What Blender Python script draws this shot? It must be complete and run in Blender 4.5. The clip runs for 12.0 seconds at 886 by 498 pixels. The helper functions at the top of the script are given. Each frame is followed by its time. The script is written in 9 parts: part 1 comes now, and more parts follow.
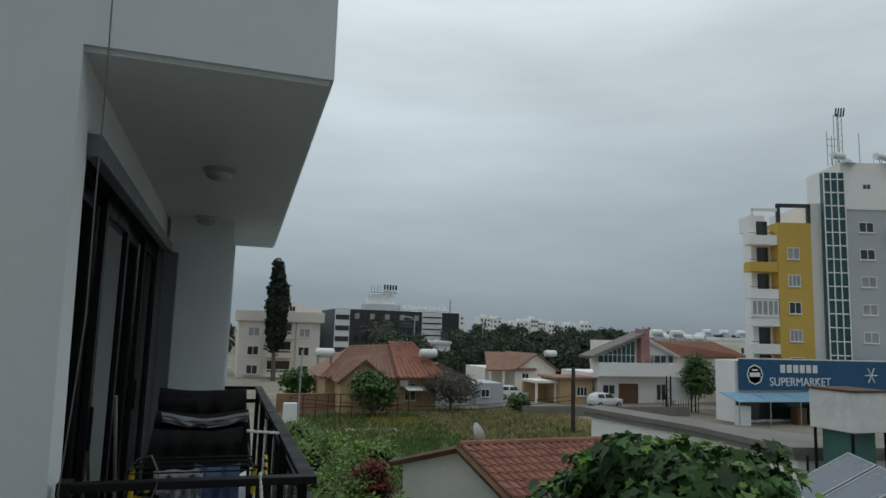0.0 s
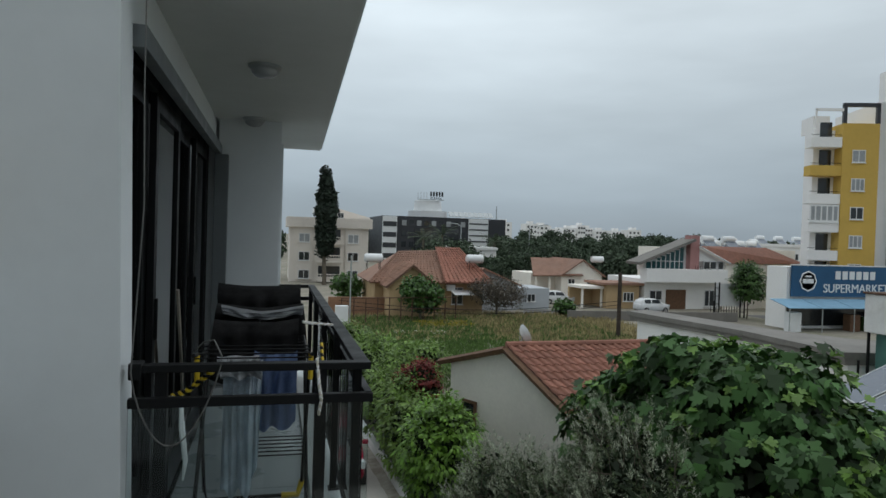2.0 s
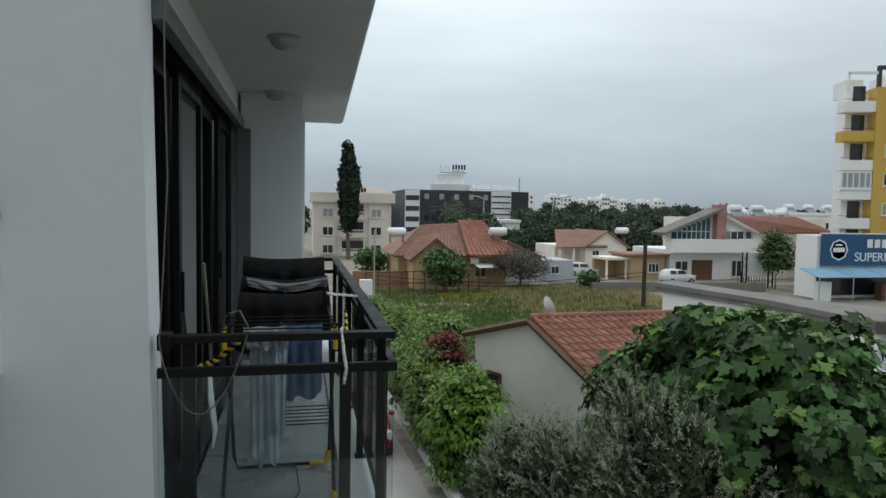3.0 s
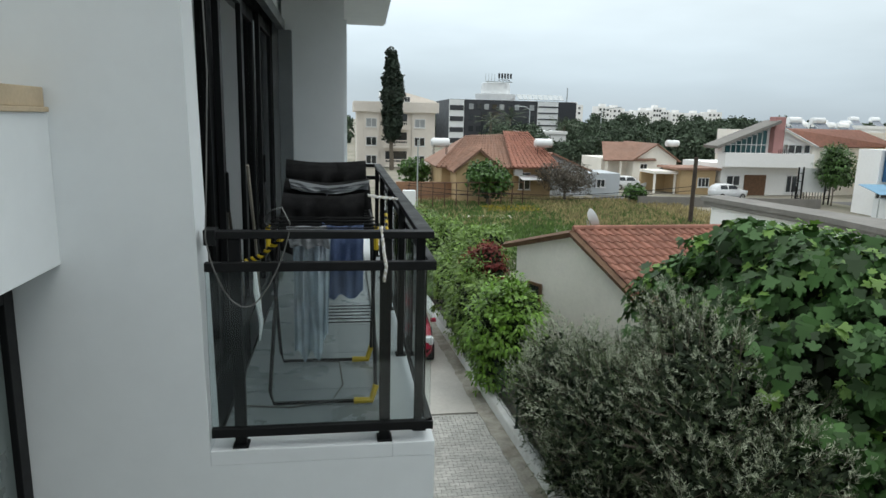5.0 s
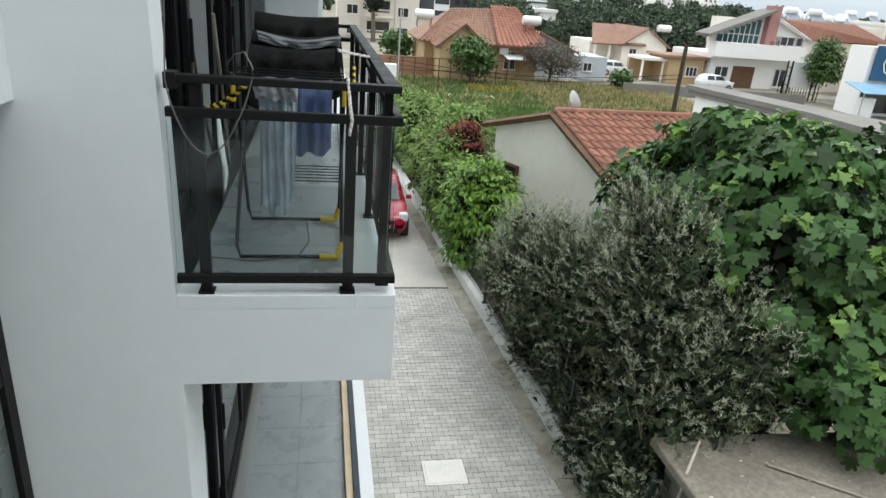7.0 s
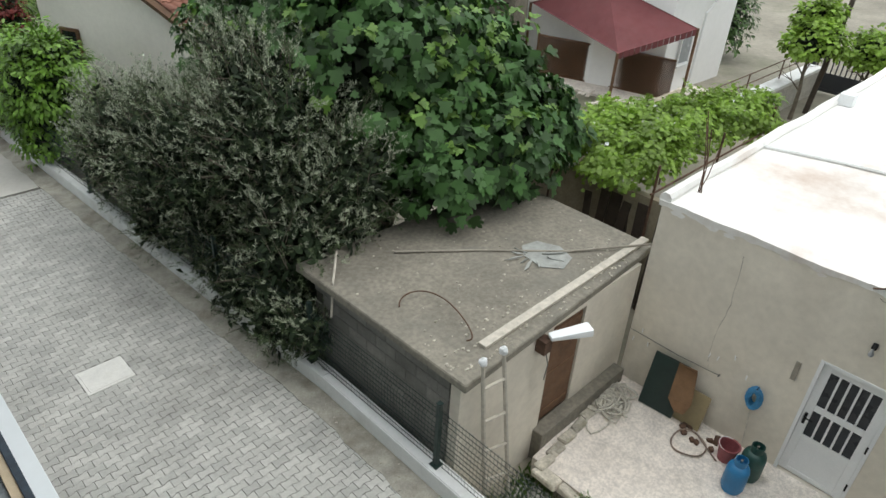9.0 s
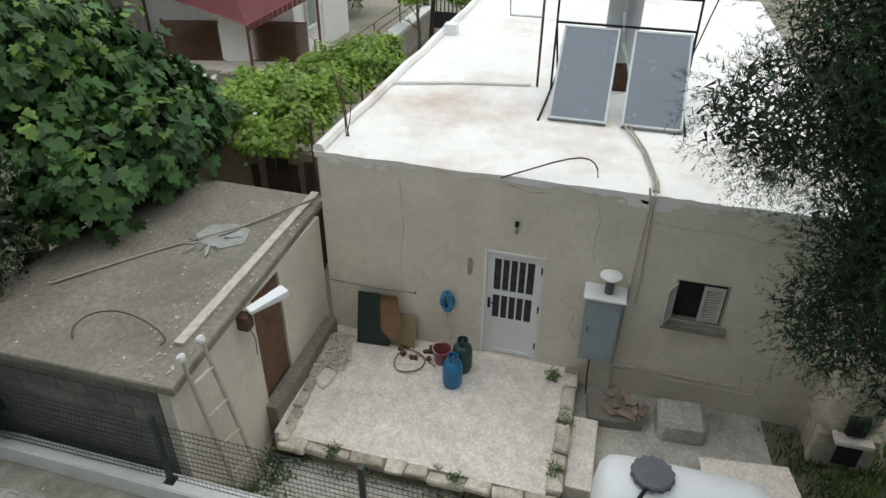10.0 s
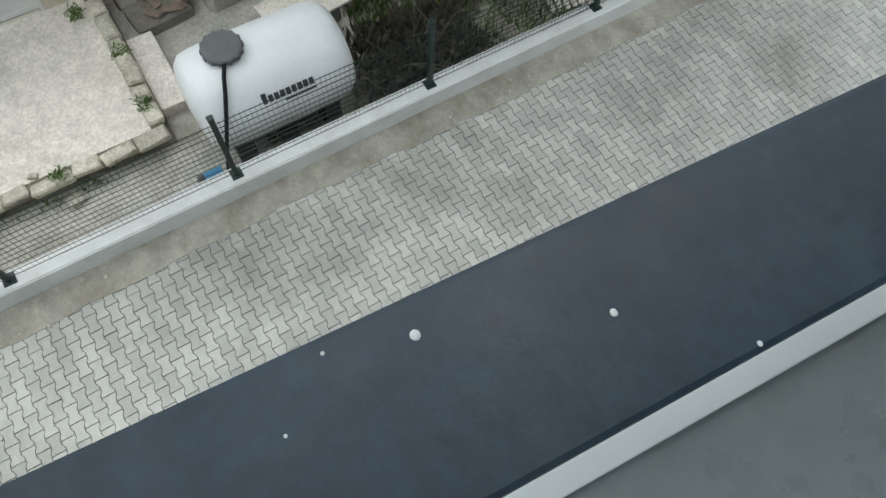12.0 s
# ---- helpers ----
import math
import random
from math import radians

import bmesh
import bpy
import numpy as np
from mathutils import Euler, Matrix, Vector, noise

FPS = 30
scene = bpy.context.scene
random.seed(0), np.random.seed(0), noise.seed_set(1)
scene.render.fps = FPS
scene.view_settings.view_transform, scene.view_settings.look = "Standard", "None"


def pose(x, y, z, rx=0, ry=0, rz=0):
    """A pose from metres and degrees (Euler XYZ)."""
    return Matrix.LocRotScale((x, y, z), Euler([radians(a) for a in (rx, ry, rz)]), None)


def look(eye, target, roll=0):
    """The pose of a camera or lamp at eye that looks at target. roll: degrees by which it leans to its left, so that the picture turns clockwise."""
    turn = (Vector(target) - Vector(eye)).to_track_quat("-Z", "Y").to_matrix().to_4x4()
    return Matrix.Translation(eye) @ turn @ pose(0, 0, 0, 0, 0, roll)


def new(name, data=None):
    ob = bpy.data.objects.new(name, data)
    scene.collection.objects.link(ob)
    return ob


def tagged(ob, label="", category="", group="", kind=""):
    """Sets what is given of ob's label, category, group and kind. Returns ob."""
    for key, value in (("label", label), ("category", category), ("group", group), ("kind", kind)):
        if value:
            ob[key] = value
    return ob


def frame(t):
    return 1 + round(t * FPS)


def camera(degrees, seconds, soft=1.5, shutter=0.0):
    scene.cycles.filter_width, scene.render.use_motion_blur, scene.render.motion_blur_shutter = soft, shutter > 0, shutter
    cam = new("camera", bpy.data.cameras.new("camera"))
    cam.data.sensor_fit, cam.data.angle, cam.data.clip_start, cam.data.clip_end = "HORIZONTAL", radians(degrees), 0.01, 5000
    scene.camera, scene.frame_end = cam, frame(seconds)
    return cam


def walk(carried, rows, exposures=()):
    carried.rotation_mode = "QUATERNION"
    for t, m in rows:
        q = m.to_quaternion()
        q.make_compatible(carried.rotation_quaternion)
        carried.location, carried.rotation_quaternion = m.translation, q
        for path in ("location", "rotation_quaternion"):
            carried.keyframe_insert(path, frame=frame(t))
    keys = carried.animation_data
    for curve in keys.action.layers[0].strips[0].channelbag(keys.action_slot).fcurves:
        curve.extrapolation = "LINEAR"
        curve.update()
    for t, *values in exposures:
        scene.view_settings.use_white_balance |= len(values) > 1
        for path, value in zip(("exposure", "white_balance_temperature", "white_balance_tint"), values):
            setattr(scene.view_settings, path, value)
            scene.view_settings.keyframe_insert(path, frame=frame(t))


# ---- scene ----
cam = camera(67.7, 12.0)
PATH = [
    (0, (0.768, 0.071, 7.383), (1.381, 1.958, 7.631), 1.8),
    (0.5, (0.764, 0.075, 7.366), (1.335, 1.984, 7.547), 1.6),
    (1, (0.761, 0.097, 7.353), (1.298, 2.02, 7.461), 1.4),
    (1.5, (0.763, 0.105, 7.334), (1.274, 2.039, 7.354), 1.4),
    (2, (0.765, 0.114, 7.317), (1.257, 2.052, 7.28), 1.8),
    (2.5, (0.765, 0.128, 7.308), (1.213, 2.075, 7.225), 1.1),
    (3, (0.772, 0.127, 7.297), (1.197, 2.077, 7.178), 1.0),
    (4.8, (0.779, 0.134, 7.25), (1.07, 2.08, 6.89), 1.2),
    (5, (0.789, 0.138, 7.244), (1.086, 2.078, 6.859), 1.4),
    (5.5, (0.806, 0.137, 7.223), (1.069, 2.066, 6.764), 2.0),
    (6, (0.824, 0.116, 7.202), (1.087, 2.021, 6.654), 2.3),
    (6.5, (0.837, 0.105, 7.168), (1.127, 1.986, 6.551), 3.4),
    (6.7, (0.838, 0.099, 7.161), (1.137, 1.962, 6.496), 4.0),
    (8.3, (0.919, -0.025, 7.134), (1.897, 1.453, 6.207), 4.9),
    (8.5, (0.929, -0.041, 7.127), (1.969, 1.371, 6.167), 4.7),
    (9, (0.995, -0.18, 7.073), (2.224, 0.997, 6.023), 3.5),
    (9.3, (1.138, -0.385, 6.991), (2.521, 0.59, 5.925), 1.2),
    (9.5, (1.143, -0.546, 6.979), (2.623, 0.261, 5.903), 2.0),
    (9.7, (1.131, -0.64, 6.949), (2.696, -0.013, 5.872), 0.8),
    (10, (1.034, -0.739, 6.958), (2.661, -0.301, 5.881), 0.7),
    (10.5, (1.063, -0.855, 6.887), (2.627, -0.694, 5.652), -1.3),
    (10.6, (1.04, -0.877, 6.904), (2.589, -0.809, 5.641), -0.4),
    (10.8, (1.001, -0.899, 6.907), (2.523, -0.968, 5.611), -0.9),
    (11, (1.003, -0.932, 6.88), (2.415, -1.165, 5.483), 1.7),
    (11.2, (1.028, -0.974, 6.886), (2.257, -1.363, 5.357), 4.2),
    (11.3, (1.045, -0.995, 6.883), (2.143, -1.453, 5.276), 5.7),
    (11.5, (1.042, -1.02, 6.878), (2.016, -1.549, 5.213), 6.8),
    (11.7, (1.028, -1.04, 6.868), (1.853, -1.582, 5.129), 8.4),
    (12, (1.002, -1.082, 6.825), (1.637, -1.563, 4.99), 6.5),
]
walk(cam, [(t, look(eye, target, roll)) for t, eye, target, roll in PATH],
     [(0, -1.2, 6250, 5), (1.5, -0.98, 6250, 6), (2.5, -0.72, 6300, 7), (5, -0.08, 6450, 6), (6.5, 0.3, 6500, 7), (8.3, 0.48, 6600, 9), (9.0, 0.08, 6550, 8), (9.5, -0.27, 6500, 8), (10.5, -0.3, 6500, 7), (11, -0.18, 6400, 6), (11.4, -0.12, 6400, 5), (12, 0.03, 6350, 5)])

# ---- light ----
world = bpy.data.worlds.new("overcast_sky")
scene.world = world
world.use_nodes = True
wn, wl = world.node_tree.nodes, world.node_tree.links
wn.clear()
w_out = wn.new("ShaderNodeOutputWorld")
w_bg = wn.new("ShaderNodeBackground")
w_sky = wn.new("ShaderNodeTexSky")
w_sky.sky_type = "NISHITA"
w_sky.sun_disc = False
w_sky.sun_elevation, w_sky.sun_rotation = radians(52), radians(150)
w_co = wn.new("ShaderNodeTexCoord")
w_sep = wn.new("ShaderNodeSeparateXYZ")
w_ramp = wn.new("ShaderNodeValToRGB")      # cloud deck by height above the horizon
w_map = wn.new("ShaderNodeMapping")
w_map.inputs["Scale"].default_value = (1.2, 1.2, 5.0)
w_noise = wn.new("ShaderNodeTexNoise")
w_noise.inputs["Scale"].default_value, w_noise.inputs["Detail"].default_value = 1.7, 5.0
w_nr = wn.new("ShaderNodeMapRange")
w_nr.inputs["From Min"].default_value, w_nr.inputs["From Max"].default_value = 0.3, 0.7
w_nr.inputs["To Min"].default_value, w_nr.inputs["To Max"].default_value = 0.86, 1.12
w_mul = wn.new("ShaderNodeMix")
w_mul.data_type, w_mul.blend_type = "RGBA", "MULTIPLY"
w_mul.inputs["Factor"].default_value = 1.0
w_dim = wn.new("ShaderNodeMix")
w_dim.data_type, w_dim.blend_type = "RGBA", "MULTIPLY"
w_dim.inputs["Factor"].default_value = 1.0
w_dim.inputs["B"].default_value = (0.1, 0.1, 0.1, 1)
w_mix = wn.new("ShaderNodeMix")
w_mix.data_type = "RGBA"
w_mix.inputs["Factor"].default_value = 0.93
ramp = w_ramp.color_ramp
ramp.elements[0].position, ramp.elements[0].color = 0.0, (0.27, 0.315, 0.36, 1)
ramp.elements[1].position, ramp.elements[1].color = 0.62, (0.92, 0.95, 0.97, 1)
ramp.elements.new(1.0).color = (1.3, 1.33, 1.35, 1)
for p, c in ((0.05, (0.30, 0.345, 0.39)), (0.16, (0.47, 0.52, 0.555)), (0.32, (0.70, 0.755, 0.79))):
    ramp.elements.new(p).color = (*c, 1)
wl.new(w_co.outputs["Generated"], w_sep.inputs[0])
wl.new(w_sep.outputs["Z"], w_ramp.inputs[0])
wl.new(w_co.outputs["Generated"], w_map.inputs[0])
wl.new(w_map.outputs[0], w_noise.inputs["Vector"])
wl.new(w_noise.outputs["Fac"], w_nr.inputs["Value"])
wl.new(w_ramp.outputs[0], w_mul.inputs["A"])
wl.new(w_nr.outputs[0], w_mul.inputs["B"])
wl.new(w_sky.outputs[0], w_dim.inputs["A"])
wl.new(w_dim.outputs["Result"], w_mix.inputs["A"])
wl.new(w_mul.outputs["Result"], w_mix.inputs["B"])
w_side = wn.new("ShaderNodeMapRange")      # the cloud deck is brighter down the lane
for k, v in zip(("From Min", "From Max", "To Min", "To Max"), (-1.0, 1.0, 0.68, 1.36)):
    w_side.inputs[k].default_value = v
w_tilt = wn.new("ShaderNodeMix")
w_tilt.data_type, w_tilt.blend_type = "RGBA", "MULTIPLY"
w_tilt.inputs["Factor"].default_value = 1.0
wl.new(w_sep.outputs["Y"], w_side.inputs["Value"])
wl.new(w_mix.outputs["Result"], w_tilt.inputs["A"])
wl.new(w_side.outputs[0], w_tilt.inputs["B"])
wl.new(w_tilt.outputs["Result"], w_bg.inputs["Color"])
wl.new(w_bg.outputs[0], w_out.inputs[0])
w_bg.inputs["Strength"].default_value = 1.55

sun = new("sun", bpy.data.lights.new("sun", "SUN"))
sun.data.energy, sun.data.angle, sun.data.color = 0.55, radians(25), (1.0, 0.97, 0.93)
sun.matrix_world = look((20, -20, 45), (0, 0, 0))

# ---- materials ----


def material(name, col, rough=0.7, scale=3.0, amount=0.18, stain=0.0, stain_col=(0.1, 0.09, 0.07), stain_scale=0.6,
             bump=0.15, bump_scale=40.0, metal=0.0, spec=0.5, each=0.0, detail=6.0, speck=0.0):
    """A procedural surface: grain at a fine and a coarse scale, stains of their own shape, and fine relief."""
    m = bpy.data.materials.new(name)
    m.use_nodes = True
    n, l = m.node_tree.nodes, m.node_tree.links
    b = n["Principled BSDF"]
    b.inputs["Roughness"].default_value = rough
    b.inputs["Metallic"].default_value = metal
    b.inputs["Specular IOR Level"].default_value = spec
    co = n.new("ShaderNodeTexCoord")
    geo = n.new("ShaderNodeNewGeometry")
    src = geo.outputs["Position"]

    def noisy(sc, det=detail, r=0.6):
        t = n.new("ShaderNodeTexNoise")
        t.inputs["Scale"].default_value, t.inputs["Detail"].default_value, t.inputs["Roughness"].default_value = sc, det, r
        l.new(src, t.inputs["Vector"])
        return t.outputs["Fac"]

    def ranged(v, a, c, lo, hi):
        t = n.new("ShaderNodeMapRange")
        for k, x in zip(("From Min", "From Max", "To Min", "To Max"), (a, c, lo, hi)):
            t.inputs[k].default_value = x
        l.new(v, t.inputs["Value"])
        return t.outputs[0]

    def mixed(kind, f, a, c):
        t = n.new("ShaderNodeMix")
        t.data_type, t.blend_type = "RGBA", kind
        for k, x in (("Factor", f), ("A", a), ("B", c)):
            if isinstance(x, (int, float)):
                t.inputs[k].default_value = x
            elif isinstance(x, tuple):
                t.inputs[k].default_value = (*x[:3], 1)
            else:
                l.new(x, t.inputs[k])
        return t.outputs["Result"]

    fine = ranged(noisy(scale * 12), 0.3, 0.7, 1 - amount * 0.6, 1 + amount * 0.6)
    wide = ranged(noisy(scale), 0.3, 0.7, 1 - amount, 1 + amount)
    out = mixed("MULTIPLY", 1.0, tuple(col), wide)
    out = mixed("MULTIPLY", 1.0, out, fine)
    if speck:                                                # small stones and grit showing
        out = mixed("MULTIPLY", 1.0, out, ranged(noisy(speck, 3.0), 0.40, 0.60, 0.83, 1.05))
    if each:
        info = n.new("ShaderNodeObjectInfo")
        out = mixed("MULTIPLY", 1.0, out, ranged(info.outputs["Random"], 0, 1, 1 - each, 1 + each))
        out = mixed("MULTIPLY", 1.0, out, ranged(geo.outputs["Random Per Island"], 0, 1, 1 - each, 1 + each))
    if stain:
        f = ranged(noisy(stain_scale, 8.0, 0.7), 0.5, 0.72, 0.0, stain)
        out = mixed("MIX", f, out, tuple(stain_col))
    l.new(out, b.inputs["Base Color"])
    l.new(ranged(noisy(scale * 3), 0.3, 0.7, max(0.02, rough - 0.1), min(1, rough + 0.1)), b.inputs["Roughness"])
    if bump:
        bm_ = n.new("ShaderNodeBump")
        bm_.inputs["Strength"].default_value, bm_.inputs["Distance"].default_value = bump, 0.01
        l.new(noisy(bump_scale, 4.0), bm_.inputs["Height"])
        l.new(bm_.outputs[0], b.inputs["Normal"])
    return m


def glass(name, tint=(0.8, 0.86, 0.86), gloss=0.1):
    """A thin pane: clear with a tint, and a mirror gloss on it."""
    m = bpy.data.materials.new(name)
    m.use_nodes = True
    n, l = m.node_tree.nodes, m.node_tree.links
    n.clear()
    o, t, g, mx = (n.new("ShaderNode" + k) for k in ("OutputMaterial", "BsdfTransparent", "BsdfGlossy", "MixShader"))
    fr = n.new("ShaderNodeFresnel")
    fr.inputs["IOR"].default_value = 1.45
    add = n.new("ShaderNodeMath")
    add.operation, add.use_clamp = "ADD", True
    add.inputs[1].default_value = gloss
    t.inputs[0].default_value = (*tint, 1)
    g.inputs["Roughness"].default_value = 0.02
    l.new(fr.outputs[0], add.inputs[0])
    l.new(add.outputs[0], mx.inputs[0])
    l.new(t.outputs[0], mx.inputs[1])
    l.new(g.outputs[0], mx.inputs[2])
    l.new(mx.outputs[0], o.inputs[0])
    return m


def leafy(name, col, rough=0.5, through_light=0.35, each=0.4):
    """Leaf surface: varied green from leaf to leaf, a little light let through."""
    m = bpy.data.materials.new(name)
    m.use_nodes = True
    n, l = m.node_tree.nodes, m.node_tree.links
    b = n["Principled BSDF"]
    b.inputs["Roughness"].default_value = rough
    geo, info = n.new("ShaderNodeNewGeometry"), n.new("ShaderNodeObjectInfo")
    t = n.new("ShaderNodeTexNoise")
    t.inputs["Scale"].default_value = 1.1
    l.new(geo.outputs["Position"], t.inputs["Vector"])
    add = n.new("ShaderNodeMath")
    add.operation = "ADD"
    l.new(geo.outputs["Random Per Island"], add.inputs[0])
    l.new(info.outputs["Random"], add.inputs[1])
    fr = n.new("ShaderNodeMath")
    fr.operation = "FRACT"
    l.new(add.outputs[0], fr.inputs[0])
    mr = n.new("ShaderNodeMapRange")
    mr.inputs["To Min"].default_value, mr.inputs["To Max"].default_value = 1 - each, 1 + each
    l.new(fr.outputs[0], mr.inputs["Value"])
    mr2 = n.new("ShaderNodeMapRange")
    mr2.inputs["From Min"].default_value, mr2.inputs["From Max"].default_value = 0.3, 0.7
    mr2.inputs["To Min"].default_value, mr2.inputs["To Max"].default_value = 0.75, 1.25
    l.new(t.outputs["Fac"], mr2.inputs["Value"])
    mu = n.new("ShaderNodeMath")
    mu.operation = "MULTIPLY"
    l.new(mr.outputs[0], mu.inputs[0])
    l.new(mr2.outputs[0], mu.inputs[1])
    mx = n.new("ShaderNodeMix")
    mx.data_type, mx.blend_type = "RGBA", "MULTIPLY"
    mx.inputs["Factor"].default_value = 1.0
    mx.inputs["A"].default_value = (*col, 1)
    l.new(mu.outputs[0], mx.inputs["B"])
    l.new(mx.outputs["Result"], b.inputs["Base Color"])
    tr, ms = n.new("ShaderNodeBsdfTranslucent"), n.new("ShaderNodeMixShader")
    l.new(mx.outputs["Result"], tr.inputs[0])
    ms.inputs[0].default_value = through_light
    l.new(b.outputs[0], ms.inputs[1])
    l.new(tr.outputs[0], ms.inputs[2])
    l.new(ms.outputs[0], n["Material Output"].inputs[0])
    return m


M_WALL = material("white_render", (0.66, 0.695, 0.71), 0.8, 0.5, 0.04, 0.12, (0.6, 0.61, 0.6), 0.5, 0.12, 220)
M_SOFFIT = material("soffit_paint", (0.60, 0.62, 0.61), 0.8, 0.4, 0.05, bump=0.05)
M_BLACK = material("black_aluminium", (0.006, 0.0065, 0.007), 0.55, 2.0, 0.25, bump=0.03, bump_scale=300, spec=0.22)
M_CAP = material("dark_rail_coating", (0.014, 0.026, 0.041), 0.42, 9.0, 0.35, 0.6, (0.034, 0.050, 0.064), 11.0, 0.05, 500, spec=0.35)
M_GLASS = glass("railing_glass", (0.90, 0.94, 0.935), 0.0)
M_DOORPANE = material("dim_door_glass", (0.03, 0.034, 0.04), 0.3, 0.6, 0.3, bump=0, spec=0.25)
M_STAIRPANE = material("frosted_stair_glass", (0.10, 0.12, 0.118), 0.3, 0.8, 0.15, bump=0)
M_STAINWALL = material("stained_yard_plaster", (0.33, 0.29, 0.215), 0.95, 1.5, 0.25, 0.75, (0.10, 0.095, 0.06), 1.1, 0.4, 50)
M_SHUTTER = material("faded_shutter_paint", (0.50, 0.49, 0.45), 0.7, 4.0, 0.12, 0.3, (0.33, 0.30, 0.25), 4.0, 0.1)
M_WINGLASS = glass("window_glass", (0.35, 0.4, 0.42), 0.3)
M_TILE = material("grey_floor_tile", (0.21, 0.235, 0.245), 0.3, 1.2, 0.12, 0.4, (0.31, 0.335, 0.34), 1.1, 0.04)
M_STONE = material("beige_stone_sill", (0.46, 0.37, 0.25), 0.6, 5.0, 0.12)
M_GREYTRIM = material("grey_coated_reveal", (0.13, 0.145, 0.15), 0.5, 2.0, 0.08, bump=0.03)
# Near-black colour that stands for shade in rooms and openings.
M_DARK = material("opening_shade_black", (0.02, 0.02, 0.022), 0.9, 1.0, 0.1, bump=0)
M_PAVER = material("concrete_paver", (0.42, 0.415, 0.385), 0.58, 1.6, 0.14, 0.8, (0.21, 0.205, 0.18), 0.32, 0.3, 160, each=0.13)
M_JOINT = material("sandy_joint", (0.085, 0.08, 0.065), 0.95, 6.0, 0.3, 0.3, (0.07, 0.09, 0.04), 2.0, 0.3, 90)
M_LANESLAB = material("pale_lane_concrete", (0.47, 0.455, 0.42), 0.8, 0.9, 0.10, 0.4, (0.33, 0.31, 0.28), 0.5, 0.2, 80)
M_GUTTER = material("dirty_concrete_strip", (0.36, 0.34, 0.29), 0.9, 3.5, 0.25, 0.85, (0.15, 0.125, 0.09), 1.1, 0.35, 70)
M_CURB = material("white_painted_curb", (0.74, 0.75, 0.74), 0.75, 2.0, 0.07, 0.35, (0.35, 0.33, 0.28), 1.6, 0.15, 90)
M_FENCE = material("dark_green_fence", (0.012, 0.03, 0.026), 0.45, 4.0, 0.2, bump=0)
M_BEIGE = material("weathered_plaster", (0.66, 0.61, 0.52), 0.9, 0.7, 0.10, 0.6, (0.46, 0.41, 0.33), 0.45, 0.25, 60)
M_ROOFWHITE = material("white_roof_membrane", (0.80, 0.79, 0.76), 0.75, 0.8, 0.05, 0.95, (0.50, 0.39, 0.32), 0.28, 0.12, 50)
M_CONC = material("old_concrete", (0.235, 0.215, 0.175), 0.95, 1.2, 0.22, 0.7, (0.15, 0.145, 0.125), 0.9, 0.5, 60, speck=14)
M_BLOCK = material("concrete_block", (0.17, 0.165, 0.15), 0.95, 3.0, 0.2, 0.4, (0.09, 0.085, 0.07), 1.0, 0.4, 70, each=0.15)
M_PATIO = material("patio_screed", (0.80, 0.735, 0.665), 0.9, 5.0, 0.14, 0.35, (0.44, 0.39, 0.32), 1.2, 0.8, 90, speck=24)
M_YARD = material("stained_yard_concrete", (0.50, 0.48, 0.43), 0.95, 2.5, 0.2, 0.7, (0.20, 0.185, 0.14), 0.9, 0.6, 60, speck=22)
M_PALEWOOD = material("bleached_wood", (0.52, 0.48, 0.41), 0.85, 9.0, 0.2, 0.35, (0.30, 0.25, 0.19), 5.0, 0.3, 70)
M_PIPE = material("dusty_plastic_pipe", (0.56, 0.52, 0.44), 0.6, 5.0, 0.12, 0.2, (0.38, 0.33, 0.27), 3.0, 0.05)
M_HEATER = material("blue_grey_enamel", (0.27, 0.325, 0.36), 0.4, 1.5, 0.1, 0.35, (0.20, 0.22, 0.23), 1.6, 0.06, 60, metal=0.25)
M_BRICK = material("broken_brown_tile", (0.27, 0.205, 0.165), 0.9, 6.0, 0.3, 0.4, (0.14, 0.11, 0.09), 4.0, 0.4, 50, each=0.25)
M_MOSS = material("mossy_footing", (0.26, 0.235, 0.16), 0.95, 3.0, 0.3, 0.8, (0.10, 0.105, 0.045), 2.2, 0.6, 40)
M_OLIVEBOARD = material("dull_fibre_board", (0.27, 0.215, 0.12), 0.85, 5.0, 0.15, 0.3, (0.18, 0.14, 0.09), 3.0, 0.1)
M_CRACK = material("plaster_crack", (0.12, 0.10, 0.08), 0.95, 9.0, 0.3, bump=0)
M_EDGE = material("rough_stone_edging", (0.54, 0.50, 0.42), 0.95, 4.0, 0.25, 0.8, (0.17, 0.165, 0.09), 3.5, 0.8, 40, each=0.25, speck=25)
M_GREYMETAL = material("galvanised_sheet", (0.42, 0.45, 0.46), 0.42, 2.0, 0.12, 0.25, (0.3, 0.28, 0.25), 2.0, 0.05, metal=0.6)
M_TANK = material("white_plastic", (0.78, 0.80, 0.81), 0.38, 1.5, 0.04, 0.2, (0.6, 0.6, 0.57), 2.0, 0.03)
M_CAPGREY = material("grey_plastic", (0.11, 0.115, 0.12), 0.6, 5.0, 0.15)
M_WHITEPVC = material("white_frame_paint", (0.74, 0.75, 0.75), 0.5, 3.0, 0.05, 0.2, (0.5, 0.48, 0.44), 3.0, 0.03)
M_BLUE = material("blue_bottle_paint", (0.012, 0.15, 0.33), 0.4, 4.0, 0.15, 0.3, (0.02, 0.07, 0.13), 6.0, 0.05)
M_GREENB = material("green_bottle_paint", (0.012, 0.06, 0.05), 0.45, 4.0, 0.2, 0.3, (0.03, 0.03, 0.02), 6.0, 0.05)
M_REDPL = material("faded_red_plastic", (0.27, 0.08, 0.09), 0.6, 4.0, 0.2)
M_RUST = material("rusty_iron", (0.10, 0.055, 0.035), 0.85, 8.0, 0.4, bump=0.3)
